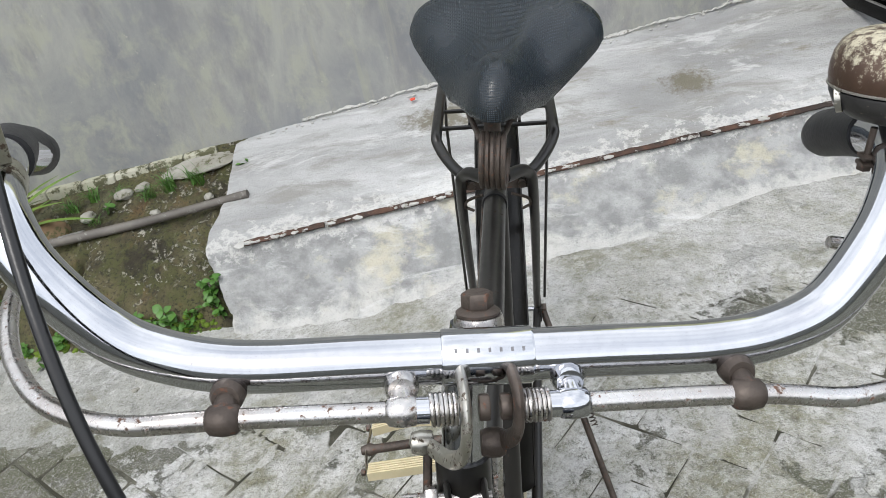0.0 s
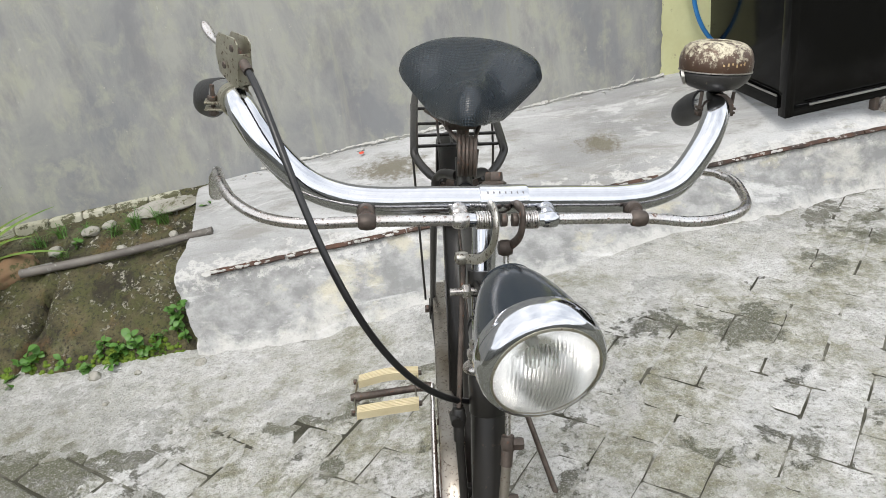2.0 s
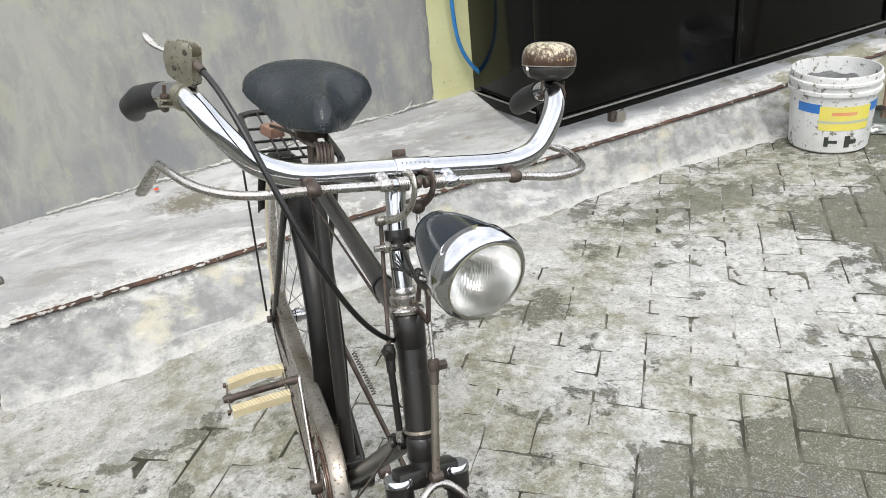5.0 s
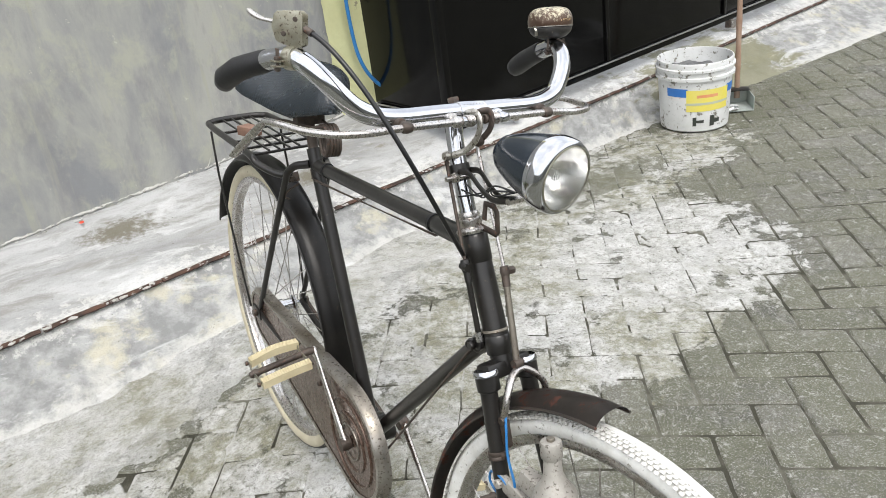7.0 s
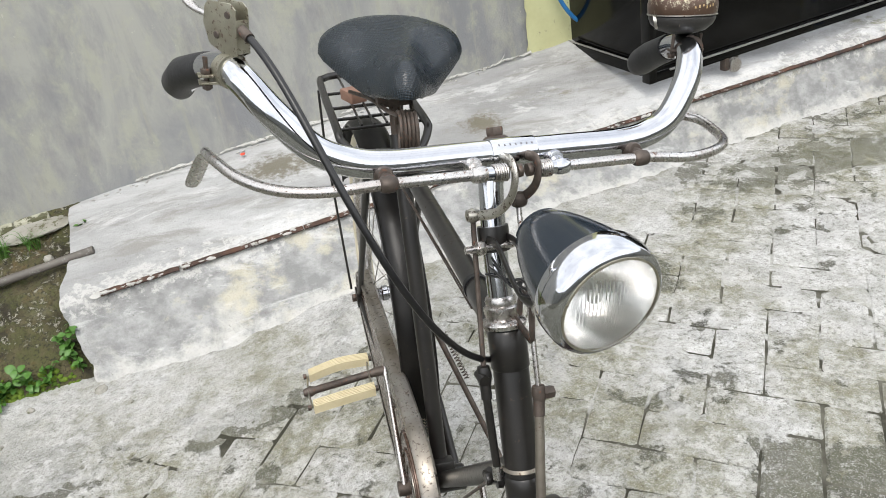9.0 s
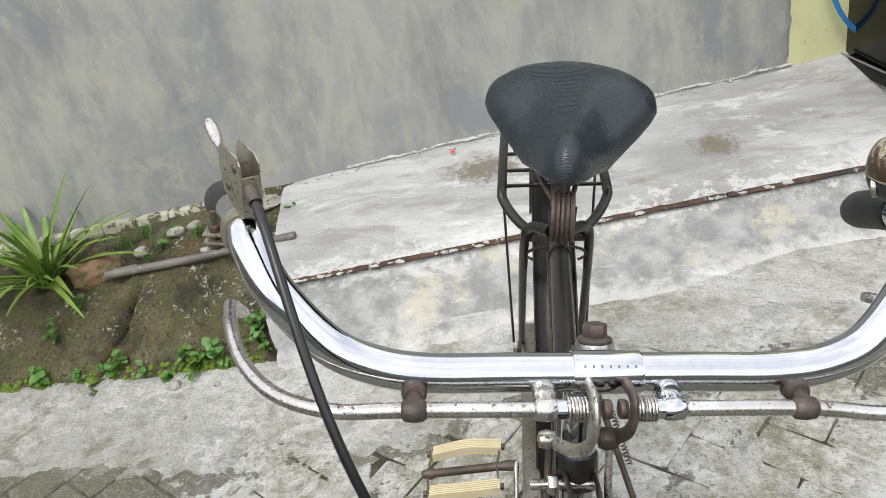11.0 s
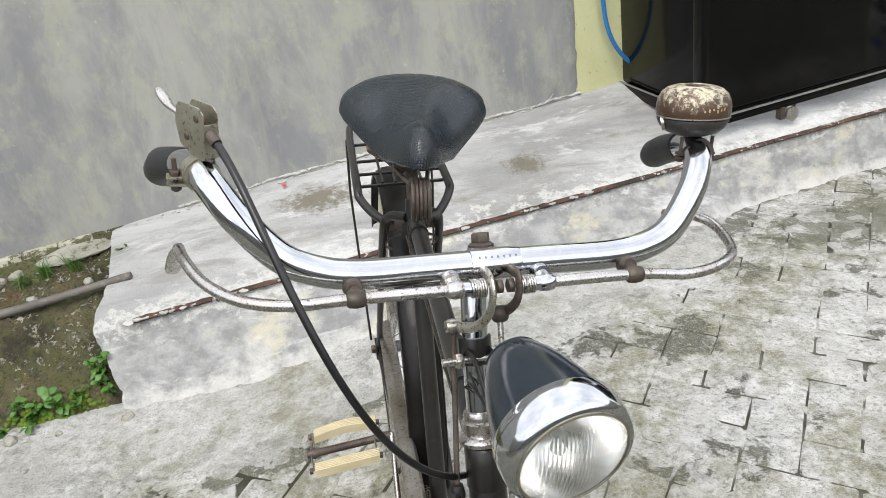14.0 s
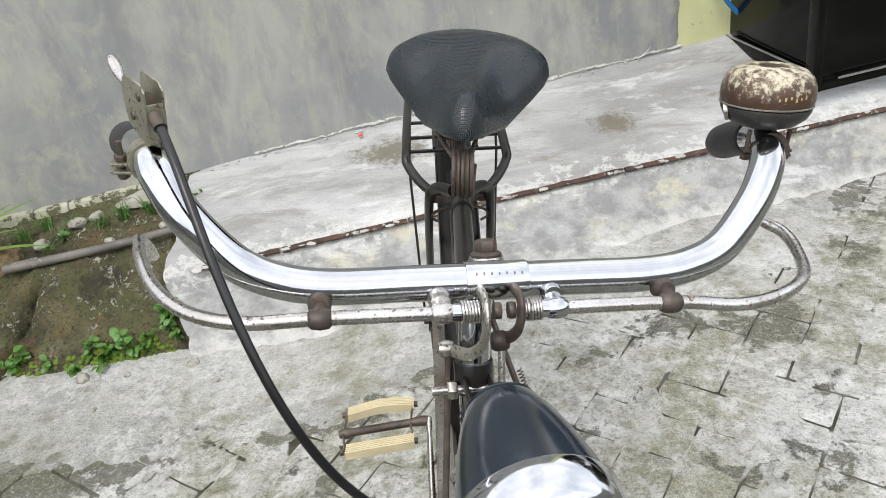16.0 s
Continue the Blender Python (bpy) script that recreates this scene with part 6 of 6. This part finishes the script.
def weed(at, label, leaves, spread, tall, mesh, group):
    w = thing("weed", label, "plant", pose(*at), group)
    bm = B()
    tips = []
    for k in range(max(3, leaves // 5)):
        a = rng.uniform(0, 6.28)
        r, h = spread * rng.uniform(0.2, 0.8), tall * rng.uniform(0.5, 1.0)
        line = spline([(0, 0, -0.01), (r * 0.4 * math.cos(a), r * 0.4 * math.sin(a), h * 0.6), (r * math.cos(a), r * math.sin(a), h)], 4)
        tube(bm, line, 0.0011, 5)
        tips.append(line)
    part("stem", bm, LEAF, w)
    for k in range(int(leaves * 1.5)):
        line = tips[k % len(tips)]
        p = line[rng.randrange(2, len(line))]
        ob = new("leaf", mesh)
        ob.parent = w
        s = rng.uniform(0.6, 1.25)
        ob.matrix_local = Matrix.Translation(p) @ pose(0, 0, 0, rng.uniform(-30, 50), rng.uniform(-40, 40), rng.uniform(0, 360)) @ Matrix.Scale(s, 4)
    return w


for x, y, n, sp, h, big in ((-0.865, 1.955, 22, 0.055, 0.085, 0), (-0.845, 1.900, 14, 0.04, 0.05, 0), (-1.00, 1.905, 12, 0.06, 0.06, 1), (-1.08, 1.88, 14, 0.06, 0.05, 1), (-1.05, 1.90, 16, 0.05, 0.05, 0), (-1.13, 1.90, 12, 0.05, 0.06, 0), (-0.97, 1.89, 12, 0.05, 0.04, 1), (-0.88, 1.93, 16, 0.045, 0.06, 0), (-1.25, 1.89, 12, 0.05, 0.04, 0), (-1.18, 1.875, 12, 0.055, 0.045, 1), (-0.94, 1.90, 10, 0.05, 0.05, 0),
                            (-1.36, 1.90, 18, 0.06, 0.085, 1), (-1.42, 1.87, 12, 0.06, 0.05, 1), (-1.47, 1.89, 12, 0.06, 0.05, 0), (-1.52, 2.10, 16, 0.06, 0.07, 0), (-1.58, 2.02, 16, 0.06, 0.07, 0), (-1.62, 1.90, 14, 0.07, 0.06, 1),
                            (-0.775, 1.985, 7, 0.025, 0.075, 0), (-1.27, 2.30, 8, 0.04, 0.04, 0), (-0.80, 2.40, 6, 0.03, 0.035, 0)):
    weed((x, y, bank_z(x, y)), "small green leafy weed rooted in the mossy bank", n, sp, h, WIDE_LEAF if big else WEED_LEAF, "weeds on the bank")


def tuft(at, blades, tall, spread):
    bm = B()
    for k in range(blades):
        a, h = rng.uniform(0, 6.28), tall * rng.uniform(0.5, 1.1)
        r = spread * rng.uniform(0.3, 1.1)
        base = Vector((rng.uniform(-0.02, 0.02), rng.uniform(-0.015, 0.015), -0.005))
        line = spline([base, base + Vector((0.35 * r * math.cos(a), 0.35 * r * math.sin(a), h * 0.7)), base + Vector((r * math.cos(a), r * math.sin(a), h * rng.uniform(0.55, 1.0)))], 4)
        tube(bm, line, [0.0022 * (1 - 0.9 * i / 8) for i in range(9)], 4, flat=0.3)
    ob = solid("grass_tuft", bm, LEAF, "tuft of fresh green grass on the bank", "grass", "grass on the bank", "stuff")
    ob.matrix_world = pose(*at)


for x, y, n, h, s in ((-1.06, 2.36, 40, 0.085, 0.075), (-0.97, 2.37, 34, 0.08, 0.07), (-1.13, 2.34, 26, 0.06, 0.06), (-1.33, 2.37, 30, 0.06, 0.06), (-1.40, 2.34, 30, 0.06, 0.06), (-1.24, 2.36, 24, 0.055, 0.05), (-1.30, 2.26, 16, 0.04, 0.04)):
    tuft((x, y, bank_z(x, y)), n, h, s)

# moss cushions along the foot of the bank
bm = B()
for k in range(2200):
    x, y = rng.uniform(-1.75, -0.86), 1.868 + abs(rng.gauss(0, 0.024))
    if rng.random() > 0.15 + 1.6 * max(0.0, fbm(x * 7, 2.0)):
        continue
    r = rng.uniform(0.004, 0.012)
    made = bmesh.ops.create_icosphere(bm, subdivisions=1, radius=1.0)
    z = bank_z(x, y)
    for v in made["verts"]:
        d = 1 + 0.35 * noise.noise(v.co * 2.5 + Vector((k, 0, 0)))
        v.co = Vector((x, y, z)) + Vector((v.co.x * r * d, v.co.y * r * d, v.co.z * r * 0.9 * d))
solid("moss", bm, MOSS, "bright green moss cushions at the foot of the bank", "moss", "", "stuff", 70)

# strap-leaved plant at the end of the bank
plant = thing("strap_leaf_plant", "strap-leaved green plant with arching pale leaves by the wall", "plant", pose(-1.66, 2.22, 0.115))
strap = [leaf_mesh("strap_leaf", 0.40, 0.012, 0.35, d, LEAF_PALE, 14) for d in (0.15, 0.42, 0.62)]
for k in range(64):
    ob = new("strap_leaf", strap[k % 3])
    ob.parent = plant
    ob.matrix_local = pose(rng.uniform(-0.03, 0.03), rng.uniform(-0.03, 0.03), -0.01, rng.uniform(18, 60), rng.uniform(-12, 12), rng.uniform(0, 360)) @ Matrix.Scale(rng.uniform(0.6, 1.1), 4)

# ---- small things by the wall and the gate ----
bm = B()
tube(bm, spline([(1.118, 2.80, 1.05), (1.125, 2.812, 0.80), (1.130, 2.818, 0.66), (1.142, 2.820, 0.535), (1.172, 2.825, 0.445), (1.222, 2.832, 0.372), (1.285, 2.845, 0.318), (1.297, 2.850, 0.312)], 7), 0.0088, 14)
hose = solid("garden_hose", bm, BLUE_PLASTIC, "bright blue plastic hose hanging on the yellow wall", "hose")
bm = B()
tube(bm, spline([(1.118, 2.80, 1.05), (1.112, 2.83, 1.12), (1.105, 2.87, 1.13)], 5), 0.0088, 14)
part("hose_hook", bm, OLD_CHROME, hose)
for x, lean in ((0.30, 0.035), (0.84, 0.055)):
    bm = B()
    tube(bm, spline([(x, wall_y(x) - 0.012, base_z(x) + 0.004), (x + lean * 0.5, wall_y(x) - 0.010, base_z(x) + 0.012), (x + lean, wall_y(x) - 0.006, base_z(x) + 0.040)], 5), [0.004, 0.004, 0.0038, 0.0036, 0.0034, 0.0032, 0.003, 0.0028, 0.0026, 0.002, 0.001], 7, flat=0.4)
    solid("plaster_sliver", bm, LIME, "thin white plaster sliver leaning on the wall", "plaster")
boulder("rubble", "broken lump of cement by the gate jamb", (1.285, 2.80, 0.262), (0.040, 0.028, 0.024), STONE, 21.0, 15)
boulder("rubble", "broken lump of cement by the gate jamb", (1.325, 2.70, 0.245), (0.025, 0.020, 0.014), STONE, 25.0, 60)
bm = B()
slab(bm, [(-0.010, -0.007), (0.004, -0.009), (0.012, 0.001), (0.006, 0.008), (-0.008, 0.007)], 0.002, Matrix.Identity(4), 0.0005)
scrap = solid("plastic_scrap", bm, worn("red plastic", (0.75, 0.10, 0.05), (0.65, 0.08, 0.05), 30, 0.4), "tiny scrap of bright red plastic on the cement", "scrap")
scrap.matrix_world = pose(-0.232, 2.575, 0.231, 8, 0, 30)

WHITE_PLASTIC = worn("grimy white plastic", (0.74, 0.75, 0.75), (0.60, 0.61, 0.60), 9, 0.4, 0.0, 0.2, (0.26, 0.25, 0.21), 0.60, 34)
YELLOW_LABEL = worn("yellow printed label", (0.80, 0.70, 0.12), (0.74, 0.66, 0.20), 12, 0.45)
BLUE_LABEL = worn("blue printed label", (0.03, 0.17, 0.55), (0.05, 0.22, 0.6), 12, 0.45)
RED_INK = worn("faded red ink", (0.72, 0.25, 0.12), (0.75, 0.4, 0.2), 20, 0.5)
GREY_INK = worn("faded grey ink", (0.50, 0.55, 0.42), (0.5, 0.5, 0.4), 20, 0.5)
BLACK_INK = worn("black paint marks", (0.03, 0.04, 0.03), (0.05, 0.05, 0.05), 20, 0.6)
WET_CEMENT = worn("grey cement mix", (0.09, 0.093, 0.095), (0.19, 0.195, 0.195), 30, 0.8, 0.0, 0.8)
PLASTIC_GREY = worn("grey-green plastic", (0.42, 0.46, 0.43), (0.34, 0.38, 0.36), 12, 0.45)
BAMBOO = worn("brown bamboo", (0.30, 0.19, 0.13), (0.40, 0.29, 0.22), 14, 0.6)


def label_patch(bm, r0, r1, z0, z1, a0, a1, lift=0.0008):
    n = 10
    lo, hi = [], []
    for i in range(n + 1):
        a = radians(a0 + (a1 - a0) * i / n)
        for z, line in ((z0, lo), (z1, hi)):
            r = r0 + (r1 - r0) * z / 0.355 + lift
            line.append(bm.verts.new((r * math.cos(a), r * math.sin(a), z)))
    for i in range(n):
        bm.faces.new((lo[i], lo[i + 1], hi[i + 1], hi[i]))
    return bm


def pail():
    R0, R1, H = 0.168, 0.186, 0.355
    at = Vector((2.690, 2.185, paving_level(2.69, 2.18)))
    p = thing("bucket", "white plastic paint bucket with torn label, holding grey cement", "bucket", pose(*at, 0, 0, -128))
    bm = B()
    lathe(bm, [(0.0, 0.004), (R0 - 0.01, 0.004), (R0, 0.012), (R0 + (R1 - R0) * 0.75, H * 0.75), (R1 + 0.008, H * 0.76), (R1 + 0.008, H * 0.80), (R1 - 0.001, H * 0.81), (R1 + 0.001, H * 0.87), (R1 + 0.009, H * 0.88), (R1 + 0.009, H * 0.91), (R1, H * 0.92),
               (R1 + 0.002, H * 0.985), (R1, H), (R1 - 0.006, H), (R1 - 0.008, H * 0.97), (R0 + 0.010, 0.20), (R0 - 0.004, 0.02), (0.0, 0.018)], Matrix.Identity(4), 56, False)
    part("pail_body", bm, WHITE_PLASTIC, p)
    bm = B()
    prof = [(0.0, H * 0.80), (0.05, H * 0.82), (0.10, H * 0.80), (0.14, H * 0.81), (R1 - 0.012, H * 0.78)]
    lathe(bm, prof, Matrix.Identity(4), 40, False)
    for v in bm.verts:
        v.co.z += 0.020 * noise.noise(v.co * 18) + 0.010 * noise.noise(v.co * 45)
    part("cement_mix", bm, WET_CEMENT, p, "rough grey cement in the bucket")
    for name, mat, z0, z1, a0, a1, lift in (("blue_band", BLUE_LABEL, 0.190, 0.232, 45, 96, 0.0008), ("blue_band", BLUE_LABEL, 0.190, 0.232, -58, -22, 0.0008), ("yellow_label", YELLOW_LABEL, 0.115, 0.225, -24, 48, 0.0014),
                                            ("red_lettering", RED_INK, 0.185, 0.200, -8, 26, 0.002), ("grey_lettering", GREY_INK, 0.148, 0.160, -26, 50, 0.002),
                                            ("black_mark", BLACK_INK, 0.035, 0.090, 14, 22, 0.0012), ("black_mark", BLACK_INK, 0.050, 0.070, 22, 32, 0.0012), ("black_mark", BLACK_INK, 0.040, 0.085, -14, -8, 0.0012), ("black_mark", BLACK_INK, 0.055, 0.070, -8, 4, 0.0012)):
        part(name, label_patch(B(), R0, R1, z0, z1, a0, a1, lift), mat, p)
    return p


pail()


def dustpan():
    at = (3.00, 2.165, paving_level(3.0, 2.1) + 0.003)
    d = thing("dustpan", "grey plastic dustpan on a long bamboo stick handle", "dustpan", pose(*at, 0, 0, -40))
    bm = B()
    block(bm, (0.19, 0.16, 0.004), pose(-0.02, 0.015, 0.002), 0.001)
    block(bm, (0.004, 0.16, 0.075), pose(-0.115, 0.015, 0.038), 0.001)
    block(bm, (0.004, 0.16, 0.075), pose(0.075, 0.015, 0.038), 0.001)
    block(bm, (0.19, 0.004, 0.085), pose(-0.02, 0.095, 0.043), 0.001)
    part("pan", bm, PLASTIC_GREY, d)
    bm = B()
    block(bm, (0.188, 0.07, 0.004), pose(-0.02, 0.06, 0.086), 0.001)
    part("hood", bm, BLACK_PAINT, d)
    bm = B()
    pts = [(0.02, 0.09 + 0.02 * t, 0.03 + 0.95 * t) for t in (i / 14 for i in range(15))]
    tube(bm, pts, [0.014 + 0.002 * (i % 3 == 0) for i in range(15)], 12)
    part("stick", bm, BAMBOO, d, "knotted brown bamboo stick")
    bm = B()
    for k in range(9):
        m = pose(rng.uniform(-0.09, 0.0), rng.uniform(-0.07, 0.03), 0.014, rng.uniform(0, 60), rng.uniform(0, 60), rng.uniform(0, 180))
        block(bm, (0.035, 0.022, 0.006), m, 0.001)
    part("litter", bm, WHITE_PLASTIC, d, "scraps of litter in the pan")


dustpan()


# ---- pavers: a herringbone of cement blocks ----
def paver_material():
    n = Nodes("worn cement paver")
    p = n.place(True)
    rnd = n.math("FRACT", n.math("ADD", n.put("ShaderNodeObjectInfo").outputs["Random"], n.put("ShaderNodeNewGeometry").outputs["Random Per Island"]))
    bare = n.mix(rnd, (0.080, 0.080, 0.066), (0.165, 0.163, 0.138))
    col, h = weathered(n, p, bare)
    n.bump(h, 0.9, 0.006)
    return n.out(Base_Color=col, Roughness=0.85)


PAVER = paver_material()
W = 0.125
D1 = Vector((math.cos(radians(-37.5)), math.sin(radians(-37.5)), 0))
D2 = Vector((math.cos(radians(-127.5)), math.sin(radians(-127.5)), 0))
ORIGIN = Vector((0.75, 0.661, 0))


def paver_mesh(seed, g=0.0034, soft=0.006, worn_edge=0.0040):
    """One paver with uneven, chipped sides and a worn upper edge."""
    bm = B()
    a, b = W - g, W / 2 - g
    side = [(-0.96 * a, -b), (-0.45 * a, -b), (0.1 * a, -b), (0.55 * a, -b), (0.96 * a, -b), (a, -0.9 * b), (a, 0.05 * b), (a, 0.9 * b)]
    rings = []
    for inset, z in ((0.0, -0.05), (0.0, -soft), (soft, -0.0008)):
        ring = []
        for x, y in side + [(-x, -y) for x, y in side]:
            s = Vector((x * 30, y * 30, seed))
            x -= math.copysign(inset, x) if abs(x) > 0.9 * a else 0
            y -= math.copysign(inset, y) if abs(y) > 0.85 * b else 0
            ring.append(bm.verts.new((x + worn_edge * noise.noise(s), y + worn_edge * noise.noise(s + Vector((0, 9, 0))), z)))
        rings.append(ring)
    n = len(rings[0])
    for lo, hi in zip(rings, rings[1:]):
        for k in range(n):
            bm.faces.new((lo[k], lo[(k + 1) % n], hi[(k + 1) % n], hi[k]))
    bm.faces.new(rings[-1])
    return mesh_of("paver", bm, PAVER, 30)


PAVERS = [paver_mesh(s * 7.3) for s in range(7)]
# pavers smeared over with cement, their joints nearly shut
SMEARED = [paver_mesh(s * 5.1 + 2, 0.0020, 0.0036, 0.0048) for s in range(7)]
paving = thing("paving", "herringbone paving of worn grey cement blocks with open joints", "paving", kind="structure")
spots = []
for a in range(-90, 90):
    for b in range(-60, 60):
        for kind_, (cx, cy) in (("h", (1.0, 0.5)), ("v", (2.5, 1.0))):
            u, v = cx + a + 4 * b, cy - a
            c = ORIGIN + D1 * (u * W) + D2 * (v * W)
            if not (-3.4 < c.x < 6.8 and -3.6 < c.y < 3.0):
                continue
            if c.y > strip_y(c.x) - apron_width(c.x) + 0.06 or (c.x < -0.75 and c.y > 1.8):
                continue
            spots.append((c, kind_))
near = [s for s in spots if -0.9 < s[0].x < 2.6 and 0.3 < s[0].y < 2.2 and cement(s[0].x, s[0].y) < 0.5]
near.sort(key=lambda s: (s[0] - Vector((0.9, 1.0, 0))).length)
near = near[:300]
picked = {id(s) for s in near}
vs, fs = [], []
for spot in spots:
    c, kind_ = spot
    slope = -math.degrees(math.atan((paving_level(c.x + 0.05, c.y) - paving_level(c.x - 0.05, c.y)) / 0.1))
    turn = -37.5 if kind_ == "h" else -127.5
    m = pose(c.x, c.y, paving_level(c.x, c.y) + rng.uniform(-0.0018, 0.0018), 0, slope, 0) @ pose(0, 0, 0, rng.uniform(-0.5, 0.5), rng.uniform(-0.4, 0.4), turn + rng.uniform(-0.6, 0.6))
    under = max(1 - math.hypot((c.x - x) / rx, (c.y - y) / ry) for x, y, rx, ry in WASHED)
    me = (SMEARED if under > rng.uniform(-0.15, 0.25) else PAVERS)[rng.randrange(7)]
    if id(spot) in picked:
        ob = new("paver", me)
        ob.parent = paving
        ob.matrix_local = m
    else:
        start = len(vs)
        vs += [m @ v.co for v in me.vertices]
        fs += [[start + k for k in p.vertices] for p in me.polygons]
far = bpy.data.meshes.new("pavers")
far.from_pydata(vs, [], fs)
far.materials.append(PAVER)
ob = new("pavers", far)
ob.parent = paving
tagged(ob, "worn cement pavers farther off", kind="stuff")

# bring the drawing to true metres
for ob in list(scene.objects):
    if ob.parent is None and ob.type not in ("CAMERA", "LIGHT"):
        ob.matrix_basis = Matrix.Scale(TRUE_SIZE, 4) @ ob.matrix_basis
